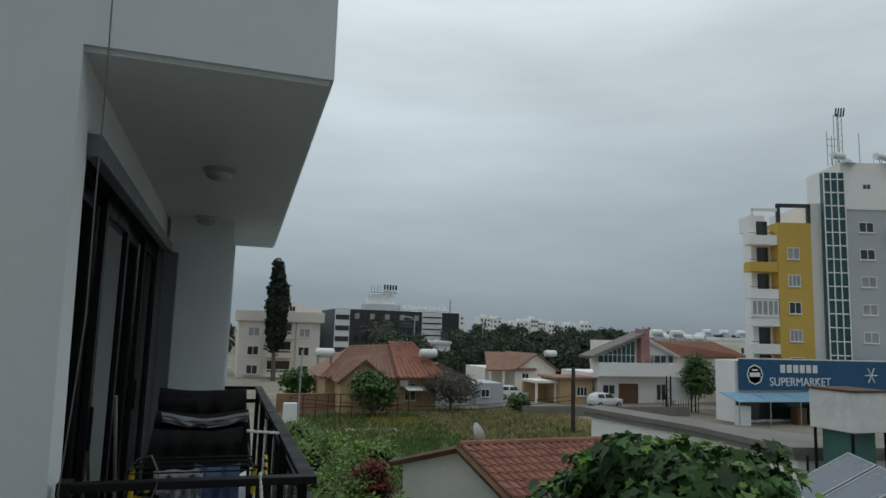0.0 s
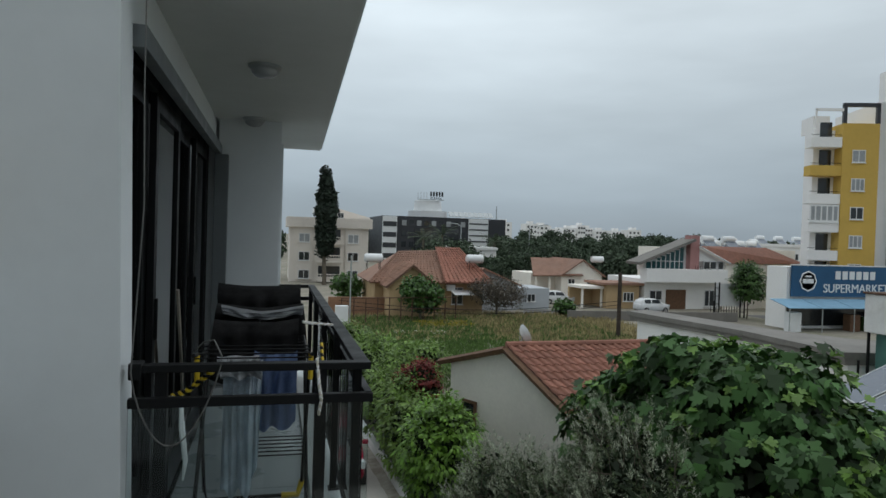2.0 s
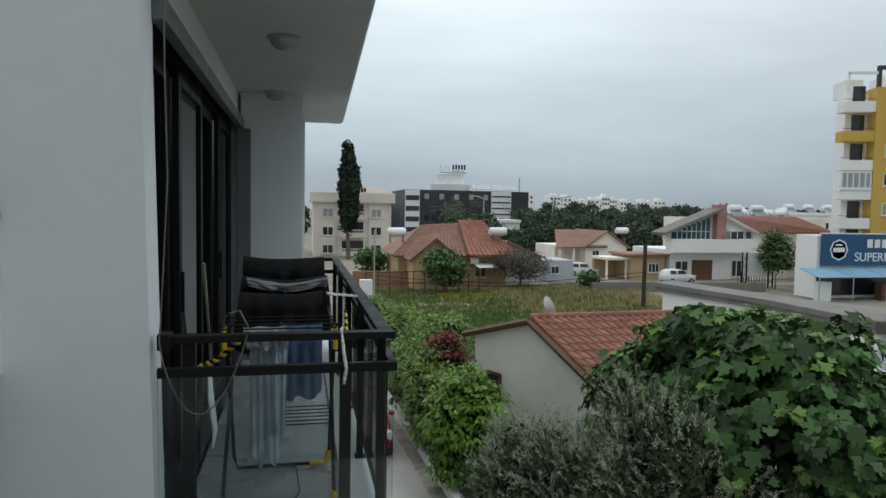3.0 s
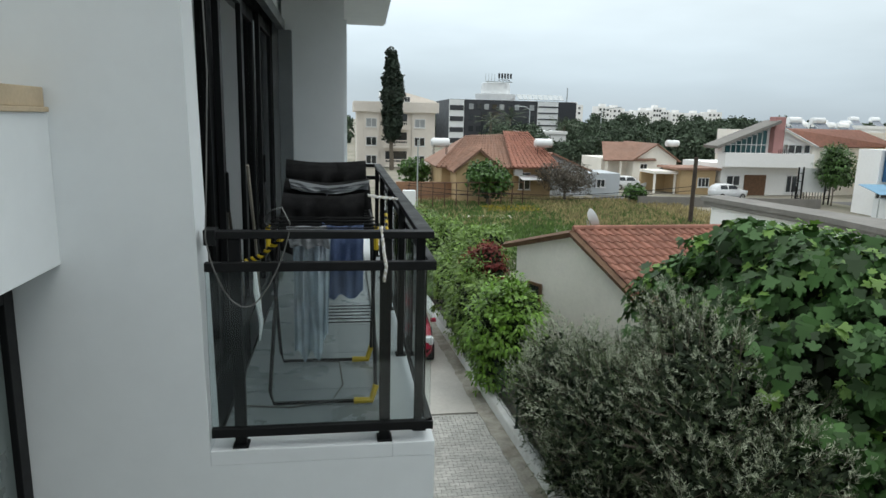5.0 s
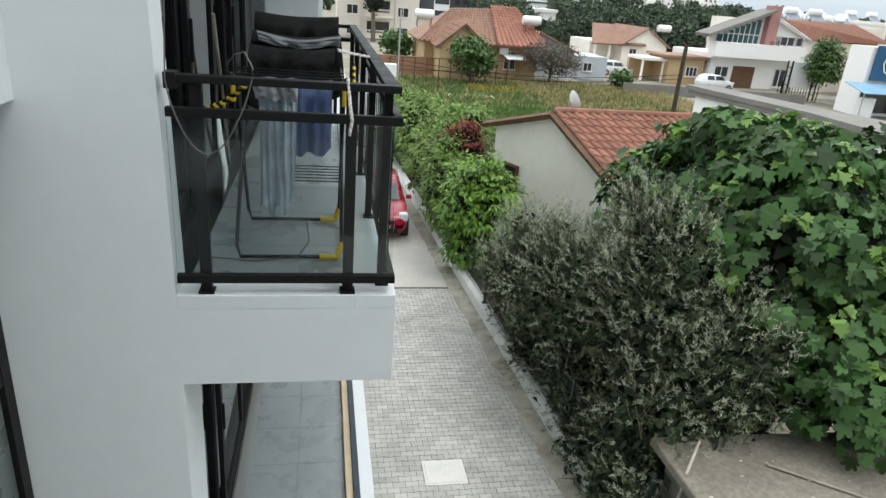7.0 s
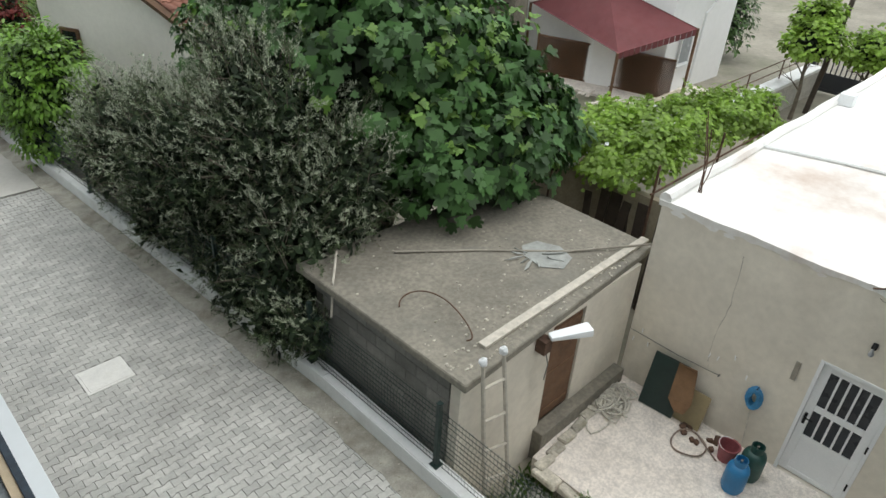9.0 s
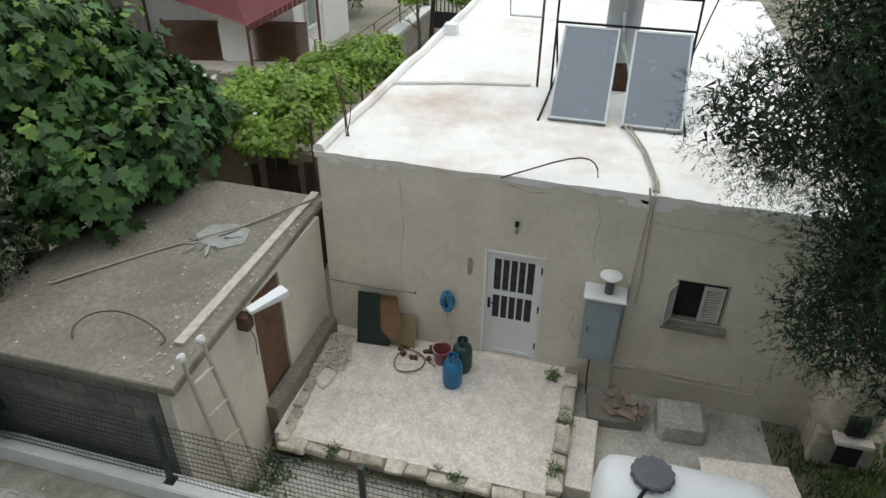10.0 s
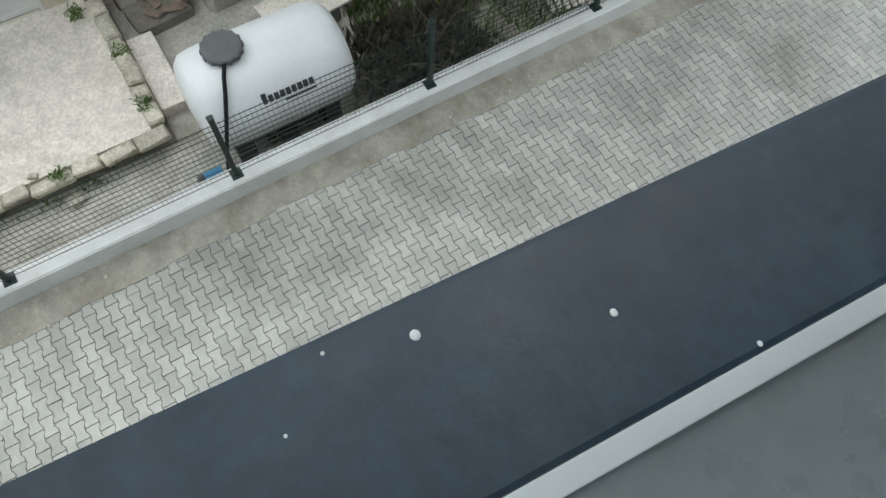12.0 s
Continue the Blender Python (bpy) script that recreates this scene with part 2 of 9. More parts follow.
M_BROWN = material("brown_wood", (0.14, 0.075, 0.04), 0.75, 4.0, 0.3, 0.4, (0.07, 0.04, 0.025), 2.0, 0.3, 40)
M_CARD = material("brown_cardboard", (0.20, 0.115, 0.06), 0.9, 4.0, 0.2)
M_OLDWOOD = material("weathered_timber", (0.33, 0.30, 0.25), 0.9, 5.0, 0.25, 0.4, (0.2, 0.17, 0.13), 3.0, 0.3, 60)
M_SHEET = material("dusty_plastic", (0.30, 0.31, 0.29), 0.55, 6.0, 0.25, 0.5, (0.22, 0.21, 0.18), 4.0, 0.2)
M_ROPE = material("pale_rope", (0.56, 0.53, 0.46), 0.95, 20.0, 0.3)
M_HOSE = material("blue_hose", (0.05, 0.24, 0.45), 0.5, 8.0, 0.2)
M_SOLAR = material("solar_collector_glass", (0.135, 0.16, 0.20), 0.22, 1.0, 0.08, bump=0.0, spec=0.7)
M_REDTILE = material("red_clay_tile", (0.30, 0.135, 0.095), 0.85, 2.5, 0.2, 0.45, (0.20, 0.12, 0.09), 1.2, 0.3, 50, each=0.2)
M_BROWNTILE = material("faded_brown_tile", (0.27, 0.155, 0.11), 0.85, 1.0, 0.2, 0.5, (0.17, 0.13, 0.11), 0.5, 0.3, 30, each=0.12)
M_HOUSE = material("cream_house_render", (0.88, 0.84, 0.77), 0.85, 0.8, 0.05, 0.15, (0.58, 0.54, 0.47), 0.5, 0.15, 60)
M_YELLOWH = material("ochre_house_render", (0.50, 0.36, 0.20), 0.85, 0.5, 0.1, 0.3, (0.36, 0.28, 0.18), 0.4, 0.1, 30)
M_CREAM = material("cream_apartment_render", (0.74, 0.69, 0.63), 0.85, 0.2, 0.06, 0.2, (0.62, 0.57, 0.52), 0.3, 0.05, 10)
M_WHITEH = material("white_house_render", (0.87, 0.865, 0.855), 0.85, 0.4, 0.04, 0.15, (0.62, 0.60, 0.56), 0.4, 0.08, 30)
M_YELLOW = material("yellow_facade", (0.60, 0.40, 0.09), 0.85, 0.2, 0.05, 0.15, (0.5, 0.36, 0.12), 0.3, 0.05, 10)
M_GREYF = material("grey_facade", (0.46, 0.49, 0.52), 0.85, 0.2, 0.04, 0.15, (0.4, 0.42, 0.44), 0.3, 0.05, 10)
M_ANTHRA = material("anthracite_cladding", (0.035, 0.038, 0.045), 0.5, 0.3, 0.15, bump=0.03, bump_scale=5)
M_TEAL = material("green_curtain_glass", (0.03, 0.09, 0.10), 0.15, 0.3, 0.3, bump=0)
M_PANE = material("dark_window_pane", (0.03, 0.035, 0.04), 0.12, 0.3, 0.3, bump=0, spec=0.8)
M_PALEPANE = material("curtained_window_pane", (0.33, 0.35, 0.36), 0.2, 0.6, 0.2, bump=0)
M_SIGN = material("blue_sign_board", (0.015, 0.085, 0.19), 0.45, 0.3, 0.1, bump=0)
M_SIGNWHITE = material("white_sign_paint", (0.75, 0.77, 0.78), 0.6, 1.0, 0.03, bump=0)
M_AWNBLUE = material("light_blue_awning", (0.20, 0.36, 0.50), 0.7, 0.6, 0.12, bump=0.05)
M_MAROON = material("maroon_awning_cloth", (0.155, 0.045, 0.048), 0.85, 1.2, 0.12, 0.25, (0.2, 0.09, 0.085), 0.8, 0.1, 80)
M_PINK = material("pink_chimney_render", (0.42, 0.22, 0.21), 0.85, 1.0, 0.1)
M_ASPHALT = material("asphalt", (0.12, 0.12, 0.12), 0.9, 0.5, 0.12, 0.3, (0.16, 0.155, 0.145), 0.3, 0.3, 60)
M_GREYCOP = material("grey_roof_coping", (0.20, 0.19, 0.175), 0.9, 0.8, 0.15, 0.5, (0.17, 0.165, 0.155), 0.5, 0.3, 30)
M_CARRED = material("red_car_paint", (0.33, 0.008, 0.035), 0.22, 1.0, 0.05, bump=0.0, spec=0.7)
M_CARWHITE = material("white_car_paint", (0.72, 0.73, 0.74), 0.25, 1.0, 0.04, bump=0.0)
M_RUBBER = material("black_rubber", (0.015, 0.015, 0.015), 0.8, 5.0, 0.2)
M_CHROME = material("bright_metal", (0.6, 0.6, 0.6), 0.25, 2.0, 0.1, metal=1.0, bump=0)
M_LAMP = material("headlamp_lens", (0.6, 0.62, 0.64), 0.12, 2.0, 0.1, bump=0)
M_CLOTHBLACK = material("black_cloth", (0.012, 0.012, 0.013), 0.9, 6.0, 0.3, bump=0.3, bump_scale=90)
M_DENIM = material("pale_blue_denim", (0.50, 0.57, 0.63), 0.9, 7.0, 0.3, 0.4, (0.18, 0.24, 0.33), 5.0, 0.35, 120)
M_BLUECLOTH = material("blue_cloth", (0.13, 0.19, 0.36), 0.9, 6.0, 0.2, bump=0.3, bump_scale=120)
M_GREYCLOTH = material("grey_striped_cloth", (0.36, 0.38, 0.40), 0.9, 6.0, 0.2, bump=0.3, bump_scale=120)
M_YELLOWPL = material("yellow_plastic", (0.62, 0.44, 0.02), 0.5, 4.0, 0.1, bump=0)
M_CABLE = material("grey_cable", (0.11, 0.11, 0.105), 0.6, 8.0, 0.15, bump=0)
M_BARK = material("grey_bark", (0.13, 0.11, 0.085), 0.95, 6.0, 0.35, bump=0.8, bump_scale=30)
M_POLE = material("dark_wood_pole", (0.055, 0.042, 0.033), 0.95, 4.0, 0.3, bump=0.4)
M_DROP = material("white_dropping", (0.52, 0.54, 0.54), 0.8, 30.0, 0.1)
M_MANHOLE = material("pale_concrete_cover", (0.74, 0.73, 0.69), 0.9, 3.0, 0.1, 0.4, (0.4, 0.38, 0.33), 3.0, 0.3, 80)
M_OVEN = material("sooty_clay", (0.43, 0.38, 0.31), 0.95, 2.5, 0.3, 0.7, (0.06, 0.05, 0.04), 1.6, 0.6, 30)
M_DRYGRASS = leafy("dry_grass", (0.33, 0.28, 0.14), 0.8, 0.3, 0.35)
M_GRASS = leafy("green_grass", (0.095, 0.165, 0.04), 0.7, 0.35, 0.4)
M_FIG = leafy("fig_leaf", (0.036, 0.094, 0.018), 0.65, 0.12, 0.55)
M_OLIVE = leafy("olive_leaf", (0.088, 0.12, 0.055), 0.65, 0.12, 0.55)
# Silvery leaf, brightened further so its colour also holds light from above.
M_OLIVETIP = leafy("silvery_lit_olive_leaf", (0.35, 0.385, 0.28), 0.5, 0.15, 0.4)
# Near-black leaf green: the shade inside the crowns is put into this colour.
M_SHADE = leafy("shaded_inner_leaf", (0.018, 0.032, 0.012), 0.9, 0.05, 0.5)
M_FIGTIP = leafy("young_fig_leaf", (0.14, 0.26, 0.045), 0.5, 0.3, 0.35)
M_BUSH = leafy("citrus_leaf", (0.062, 0.13, 0.028), 0.45, 0.2, 0.6)
M_HEDGE = leafy("hedge_leaf", (0.15, 0.245, 0.05), 0.5, 0.3, 0.5)
M_VINE = leafy("vine_leaf", (0.22, 0.35, 0.05), 0.5, 0.4, 0.35)
M_CITRUS = leafy("bright_citrus_leaf", (0.14, 0.27, 0.03), 0.45, 0.2, 0.5)
M_REDLEAF = leafy("red_bougainvillea", (0.17, 0.028, 0.022), 0.75, 0.2, 0.5)
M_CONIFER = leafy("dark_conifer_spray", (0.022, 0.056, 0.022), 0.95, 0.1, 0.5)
# Paler copy of the conifer green, with the light on outer sprays in it.
M_CONTIP = leafy("lit_conifer_spray", (0.055, 0.125, 0.046), 0.8, 0.15, 0.45)
M_CYPRESS = leafy("cypress_foliage", (0.017, 0.030, 0.018), 0.8, 0.1, 0.4)
M_WOODS = leafy("far_woods_foliage", (0.055, 0.082, 0.048), 0.8, 0.15, 0.45)
M_PALM = leafy("palm_frond", (0.06, 0.085, 0.045), 0.6, 0.25, 0.3)
M_FLOWER = leafy("yellow_flower", (0.42, 0.33, 0.03), 0.7, 0.3, 0.3)
M_WHITEFL = leafy("white_blossom", (0.7, 0.7, 0.68), 0.7, 0.3, 0.15)
M_DEADBRUSH = leafy("dead_brush", (0.11, 0.095, 0.075), 0.9, 0.1, 0.4)

# ---- builders ----


def part(name, bm, mat, parent=None, label=""):
    """Links a bmesh as one mesh object under a thing or a part."""
    me = bpy.data.meshes.new(name)
    bm.to_mesh(me)
    bm.free()
    if mat:
        me.materials.append(mat)
    ob = new(name, me)
    if parent:
        ob.parent = parent
    if label:
        ob["label"] = label
    return ob


def thing(name, at, label, category, group="", kind=""):
    """An Empty at the base of a thing; its parts are built round it."""
    ob = new(name)
    ob.empty_display_size = 0.1
    ob.matrix_world = at if isinstance(at, Matrix) else Matrix.Translation(at)
    return tagged(ob, label, category, group, kind)


def structure(name, bm, mat, label, category):
    return tagged(part(name, bm, mat), label, category, "", "structure")


def B():
    return bmesh.new()


def box(bm, a, b, bevel=0.0, m=None):
    """A box from corner a to corner b, its edges rounded by bevel, laid by the matrix m."""
    a, b = Vector(a), Vector(b)
    c, s = (a + b) / 2, b - a
    r = bmesh.ops.create_cube(bm, size=1.0, matrix=(m or Matrix()) @ Matrix.Translation(c) @ Matrix.Diagonal((abs(s.x), abs(s.y), abs(s.z), 1)))
    if bevel:
        es = list({e for v in r["verts"] for e in v.link_edges})
        bmesh.ops.bevel(bm, geom=es, offset=bevel, segments=2, profile=0.6, affect="EDGES")
    return bm


def rod(bm, p, q, r, r2=None, seg=8, caps=True):
    """A round bar from p to q."""
    p, q = Vector(p), Vector(q)
    d = q - p
    m = Matrix.Translation((p + q) / 2) @ d.to_track_quat("Z", "Y").to_matrix().to_4x4()
    bmesh.ops.create_cone(bm, cap_ends=caps, segments=seg, radius1=r, radius2=r if r2 is None else r2, depth=d.length, matrix=m)
    return bm


def tube(bm, pts, r, seg=6):
    """A bent bar through points; r is one radius or one for each point."""
    pts = [Vector(p) for p in pts]
    rs = r if isinstance(r, (list, tuple)) else [r] * len(pts)
    rings = []
    up = Vector((0.13, 0.27, 0.95))
    for i, p in enumerate(pts):
        d = (pts[min(i + 1, len(pts) - 1)] - pts[max(i - 1, 0)]).normalized()
        a = d.cross(up)
        a = (a if a.length > 0.05 else d.cross(Vector((1, 0, 0)))).normalized()
        c = d.cross(a)
        rings.append([bm.verts.new(p + rs[i] * (a * math.cos(k * math.tau / seg) + c * math.sin(k * math.tau / seg))) for k in range(seg)])
    for u, v in zip(rings, rings[1:]):
        for k in range(seg):
            bm.faces.new((u[k], u[(k + 1) % seg], v[(k + 1) % seg], v[k]))
    bm.faces.new(rings[0][::-1])
    bm.faces.new(rings[-1])
    return bm


def prism(bm, poly, z0, z1):
    """An upright prism over a ground polygon (counter-clockwise)."""
    lo = [bm.verts.new((x, y, z0)) for x, y in poly]
    hi = [bm.verts.new((x, y, z1)) for x, y in poly]
    bm.faces.new(lo[::-1])
    bm.faces.new(hi)
    for i in range(len(poly)):
        j = (i + 1) % len(poly)
        bm.faces.new((lo[i], lo[j], hi[j], hi[i]))
    return bm


def slab4(bm, a, b, c, d, t):
    """A sheet of thickness t below the corners a, b, c, d."""
    vs = [Vector(p) for p in (a, b, c, d)]
    n = (vs[1] - vs[0]).cross(vs[3] - vs[0]).normalized()
    if n.z < 0:
        n.negate()
    hi = [bm.verts.new(p) for p in vs]
    lo = [bm.verts.new(p - n * t) for p in vs]
    bm.faces.new(hi)
    bm.faces.new(lo[::-1])
    for i in range(4):
        j = (i + 1) % 4
        bm.faces.new((hi[i], lo[i], lo[j], hi[j]))
    bmesh.ops.recalc_face_normals(bm, faces=bm.faces)
    return bm


def lathe(bm, profile, at=(0, 0, 0), seg=20):
    """A turned body from (radius, height) pairs."""
    rings = [[bm.verts.new((at[0] + r * math.cos(k * math.tau / seg), at[1] + r * math.sin(k * math.tau / seg), at[2] + z)) for k in range(seg)] for r, z in profile]
    for u, v in zip(rings, rings[1:]):
        for k in range(seg):
            bm.faces.new((u[k], u[(k + 1) % seg], v[(k + 1) % seg], v[k]))
    bm.faces.new(rings[0][::-1])
    bm.faces.new(rings[-1])
    return bm


def smooth(ob, angle=40):
    ob.data.shade_smooth()
    ob.data.set_sharp_from_angle(angle=radians(angle))
    return ob


LEAF = {
    "fig": [(0, 0), (0.16, 0.03), (0.36, 0.02), (0.47, 0.14), (0.44, 0.28), (0.30, 0.36), (0.42, 0.56), (0.38, 0.70), (0.26, 0.73), (0.16, 0.62), (0.12, 0.84), (0.0, 1.0),
            (-0.12, 0.84), (-0.16, 0.62), (-0.26, 0.73), (-0.38, 0.70), (-0.42, 0.56), (-0.30, 0.36), (-0.44, 0.28), (-0.47, 0.14), (-0.36, 0.02), (-0.16, 0.03)],
    "oval": [(0, 0), (0.2, 0.3), (0.19, 0.65), (0, 1.0), (-0.19, 0.65), (-0.2, 0.3)],
    "narrow": [(0, 0), (0.09, 0.5), (0, 1.0), (-0.09, 0.5)],
    "needle": [(0.055, 0.1), (0, 1.0), (-0.055, 0.1)],
    "frond": [(0.13, 0.1), (0, 1.0), (-0.13, 0.1)],
    "clump": [(0.05, 0), (0.52, 0.5), (0.05, 1.0), (-0.48, 0.6)],
}


def leaves_mesh(name, points, normals, kind, size, spread=0.7, rng=None, droop=0.0):
    """Many leaves as one mesh: at each point one leaf of that outline, facing roughly along its normal."""
    rng = rng or np.random.default_rng(1)
    out = np.array(LEAF[kind])
    k, n = len(out), len(points)
    nn = normals + rng.normal(0, spread, (n, 3))
    nn /= np.linalg.norm(nn, axis=1)[:, None] + 1e-9
    a = np.cross(nn, rng.normal(0, 1, (n, 3)))
    if droop:
        a = a / (np.linalg.norm(a, axis=1)[:, None] + 1e-9) + np.array([0, 0, -droop])
        a -= nn * np.sum(a * nn, axis=1)[:, None]
    a /= np.linalg.norm(a, axis=1)[:, None] + 1e-9
    c = np.cross(nn, a)
    s = size * rng.uniform(0.6, 1.25, n)
    fold = np.abs(out[:, 0]) * 0.35
    v = points[:, None, :] + s[:, None, None] * (out[None, :, :1] * c[:, None, :] + out[None, :, 1:] * a[:, None, :] + fold[None, :, None] * nn[:, None, :])
    me = bpy.data.meshes.new(name)
    me.vertices.add(n * k)
    me.vertices.foreach_set("co", v.reshape(-1))
    me.loops.add(n * k)
    me.loops.foreach_set("vertex_index", np.arange(n * k))
    me.polygons.add(n)
    me.polygons.foreach_set("loop_start", np.arange(0, n * k, k))
    me.update()
    me.validate()
    return me


def blob_points(blobs, n, rng, shell=0.35, low=-1.0):
    """Points near the skins of ellipsoids (x, y, z, rx, ry, rz), uneven, with the outward way of each."""
    w = np.array([b[3] * b[4] + b[4] * b[5] + b[3] * b[5] for b in blobs])
    pick = rng.choice(len(blobs), n, p=w / w.sum())
    b = np.array(blobs)[pick]
    d = rng.normal(0, 1, (n, 3))
    d /= np.linalg.norm(d, axis=1)[:, None]
    d[:, 2] = np.where(d[:, 2] < low, -d[:, 2], d[:, 2])
    r = 1 - shell * np.abs(rng.normal(0, 0.6, n))
    lump = 1 + 0.16 * np.sin(d[:, 0] * 7 + b[:, 0] * 3) * np.cos(d[:, 1] * 6 + b[:, 1]) + 0.10 * np.sin(d[:, 2] * 11 + b[:, 2] * 5)
    return b[:, :3] + d * b[:, 3:] * (r * lump)[:, None], d


def foliage(parent, name, blobs, n, kind, size, mat, seed, shell=0.4, spread=0.7, droop=0.0, label="", up=0.3, sprays=0, loose=0.12):
    """A crown's leaves; sprays: how many tufts they gather in, loose: how wide a tuft is."""
    rng = np.random.default_rng(seed)
    if sprays:
        c, cd = blob_points(blobs, sprays, rng, shell)
        k = n // sprays
        cd = cd + np.array([0, 0, up])
        cd /= np.linalg.norm(cd, axis=1)[:, None]
        p, d = np.repeat(c, k, axis=0), np.repeat(cd, k, axis=0)
        p = p + rng.normal(0, loose, p.shape) * np.array([1, 1, 0.6]) + d * rng.uniform(-1, 1.6, len(p))[:, None] * loose
    else:
        p, d = blob_points(blobs, n, rng, shell)
    d = d + np.array([0, 0, up])
    me = leaves_mesh(name, p, d, kind, size, spread, rng, droop)
    me.materials.append(mat)
    ob = new(name, me)
    ob.parent = parent
    if label:
        ob["label"] = label
    return ob


def rosettes(parent, name, blobs, n, per, kind, size, mat, seed, shell=0.25, hang=0.5, reach=0.6, low=-0.5, label="", lift=0.0):
    """Leaves set in whorls at branch ends: each whorl opens outwards and its leaves hang by their own weight."""
    rng = np.random.default_rng(seed)
    c, out = blob_points(blobs, n, rng, shell, low)
    c, out = np.repeat(c, per, axis=0), np.repeat(out, per, axis=0)
    k = len(c)
    way = rng.normal(0, 1, (k, 3)) * np.array([1, 1, 0.5]) + out * 0.9
    way /= np.linalg.norm(way, axis=1)[:, None]
    a = way + np.array([0, 0, -hang]) * rng.uniform(0.4, 1.5, k)[:, None]
    a /= np.linalg.norm(a, axis=1)[:, None]
    up = np.array([0, 0, 1.0]) + 0.7 * out + rng.normal(0, 0.3, (k, 3))
    nn = up - a * np.sum(up * a, axis=1)[:, None]
    nn /= np.linalg.norm(nn, axis=1)[:, None] + 1e-9
    side = np.cross(nn, a)
    o = np.array(LEAF[kind])
    s = size * rng.uniform(0.55, 1.2, k)
    p = c + way * (reach * size) * rng.uniform(0.2, 1.4, k)[:, None] + np.array([0, 0, lift])
    fold, bend = np.abs(o[:, 0]) * 0.3, -0.22 * o[:, 1] ** 2
    v = p[:, None, :] + s[:, None, None] * (o[None, :, :1] * side[:, None, :] + o[None, :, 1:] * a[:, None, :] + (fold + bend)[None, :, None] * nn[:, None, :])
    m = len(o)
    me = bpy.data.meshes.new(name)
    me.vertices.add(k * m)
    me.vertices.foreach_set("co", v.reshape(-1))
    me.loops.add(k * m)
    me.loops.foreach_set("vertex_index", np.arange(k * m))
    me.polygons.add(k)
    me.polygons.foreach_set("loop_start", np.arange(0, k * m, m))
    me.update()
    me.validate()
    me.materials.append(mat)
    ob = new(name, me)
    ob.parent = parent
    if label:
        ob["label"] = label
    return ob


def needle_twigs(parent, name, blobs, n, length, per, kind, size, mat, seed, shell=0.3, rise=0.3, angle=0.7, low=-1.0, bark=None):
    """Thin twigs that leave the crown's skin, each set with leaves or needles along its whole length."""
    rng = np.random.default_rng(seed)
    c, out = blob_points(blobs, n, rng, shell, low)
    way = out + rng.normal(0, 0.45, (n, 3)) + np.array([0, 0, rise])
    way /= np.linalg.norm(way, axis=1)[:, None]
    ln = length * rng.uniform(0.5, 1.3, n)
    u = rng.uniform(0, 1, (n, per))
    bow = np.array([0, 0, -0.25])
    p = c[:, None, :] + way[:, None, :] * ((u - 0.35) * ln[:, None])[:, :, None] + bow * (u ** 2 * ln[:, None])[:, :, None]
    k = n * per
    p, w = p.reshape(-1, 3), np.repeat(way, per, axis=0)
    s0 = rng.normal(0, 1, (k, 3))
    s0 -= w * np.sum(s0 * w, axis=1)[:, None]
    s0 /= np.linalg.norm(s0, axis=1)[:, None] + 1e-9
    a = w + s0 * angle
    a /= np.linalg.norm(a, axis=1)[:, None]
    side = np.cross(a, rng.normal(0, 1, (k, 3)) + np.array([0, 0, 1.5]))
    side /= np.linalg.norm(side, axis=1)[:, None] + 1e-9
    o = np.array(LEAF[kind])
    s = size * rng.uniform(0.6, 1.25, k)
    v = p[:, None, :] + s[:, None, None] * (o[None, :, :1] * side[:, None, :] + o[None, :, 1:] * a[:, None, :])
    m = len(o)
    me = bpy.data.meshes.new(name)
    me.vertices.add(k * m)
    me.vertices.foreach_set("co", v.reshape(-1))
    me.loops.add(k * m)
    me.loops.foreach_set("vertex_index", np.arange(k * m))
    me.polygons.add(k)
    me.polygons.foreach_set("loop_start", np.arange(0, k * m, m))
    me.update()
    me.validate()
    me.materials.append(mat)
    ob = new(name, me)
    ob.parent = parent
    if bark:
        bm = B()
        for i in range(0, n, 3):
            tube(bm, [c[i] - way[i] * ln[i] * 0.8, c[i], c[i] + way[i] * ln[i] * 0.6], [0.008, 0.006, 0.003], 3)
        tagged(part("twig_work", bm, bark, parent), kind="stuff")
    return ob


def trunk(parent, base, top, r, limbs, seed, spread=1.0, name="trunk"):
    """A tapered, slightly crooked trunk with limbs that fork from it."""
    rnd = random.Random(seed)
    base, top = Vector(base), Vector(top)
    bm = B()
    pts = [base.lerp(top, i / 5) + Vector((rnd.uniform(-1, 1), rnd.uniform(-1, 1), 0)) * r * 0.6 * (i > 0) for i in range(6)]
    tube(bm, pts, [r * (1.25 - 0.14 * i) for i in range(6)], 8)
    for i in range(limbs):
        s = pts[rnd.randint(2, 5)]
        e = s + Vector((rnd.uniform(-1, 1) * spread, rnd.uniform(-1, 1) * spread, rnd.uniform(0.2, 0.9) * spread))
        mid = s.lerp(e, 0.5) + Vector((rnd.uniform(-0.15, 0.15), rnd.uniform(-0.15, 0.15), 0.15)) * spread
        tube(bm, [s, mid, e], [r * 0.5, r * 0.33, r * 0.12], 6)
        for _ in range(2):
            e2 = e + Vector((rnd.uniform(-0.6, 0.6), rnd.uniform(-0.6, 0.6), rnd.uniform(-0.1, 0.6))) * spread
            tube(bm, [mid, e2], [r * 0.22, r * 0.06], 5)
    return smooth(part(name, bm, M_BARK, parent))

# ---- the ground ----


def step(a, b, v):
    u = min(1.0, max(0.0, (v - a) / (b - a)))
    return u * u * (3 - 2 * u)


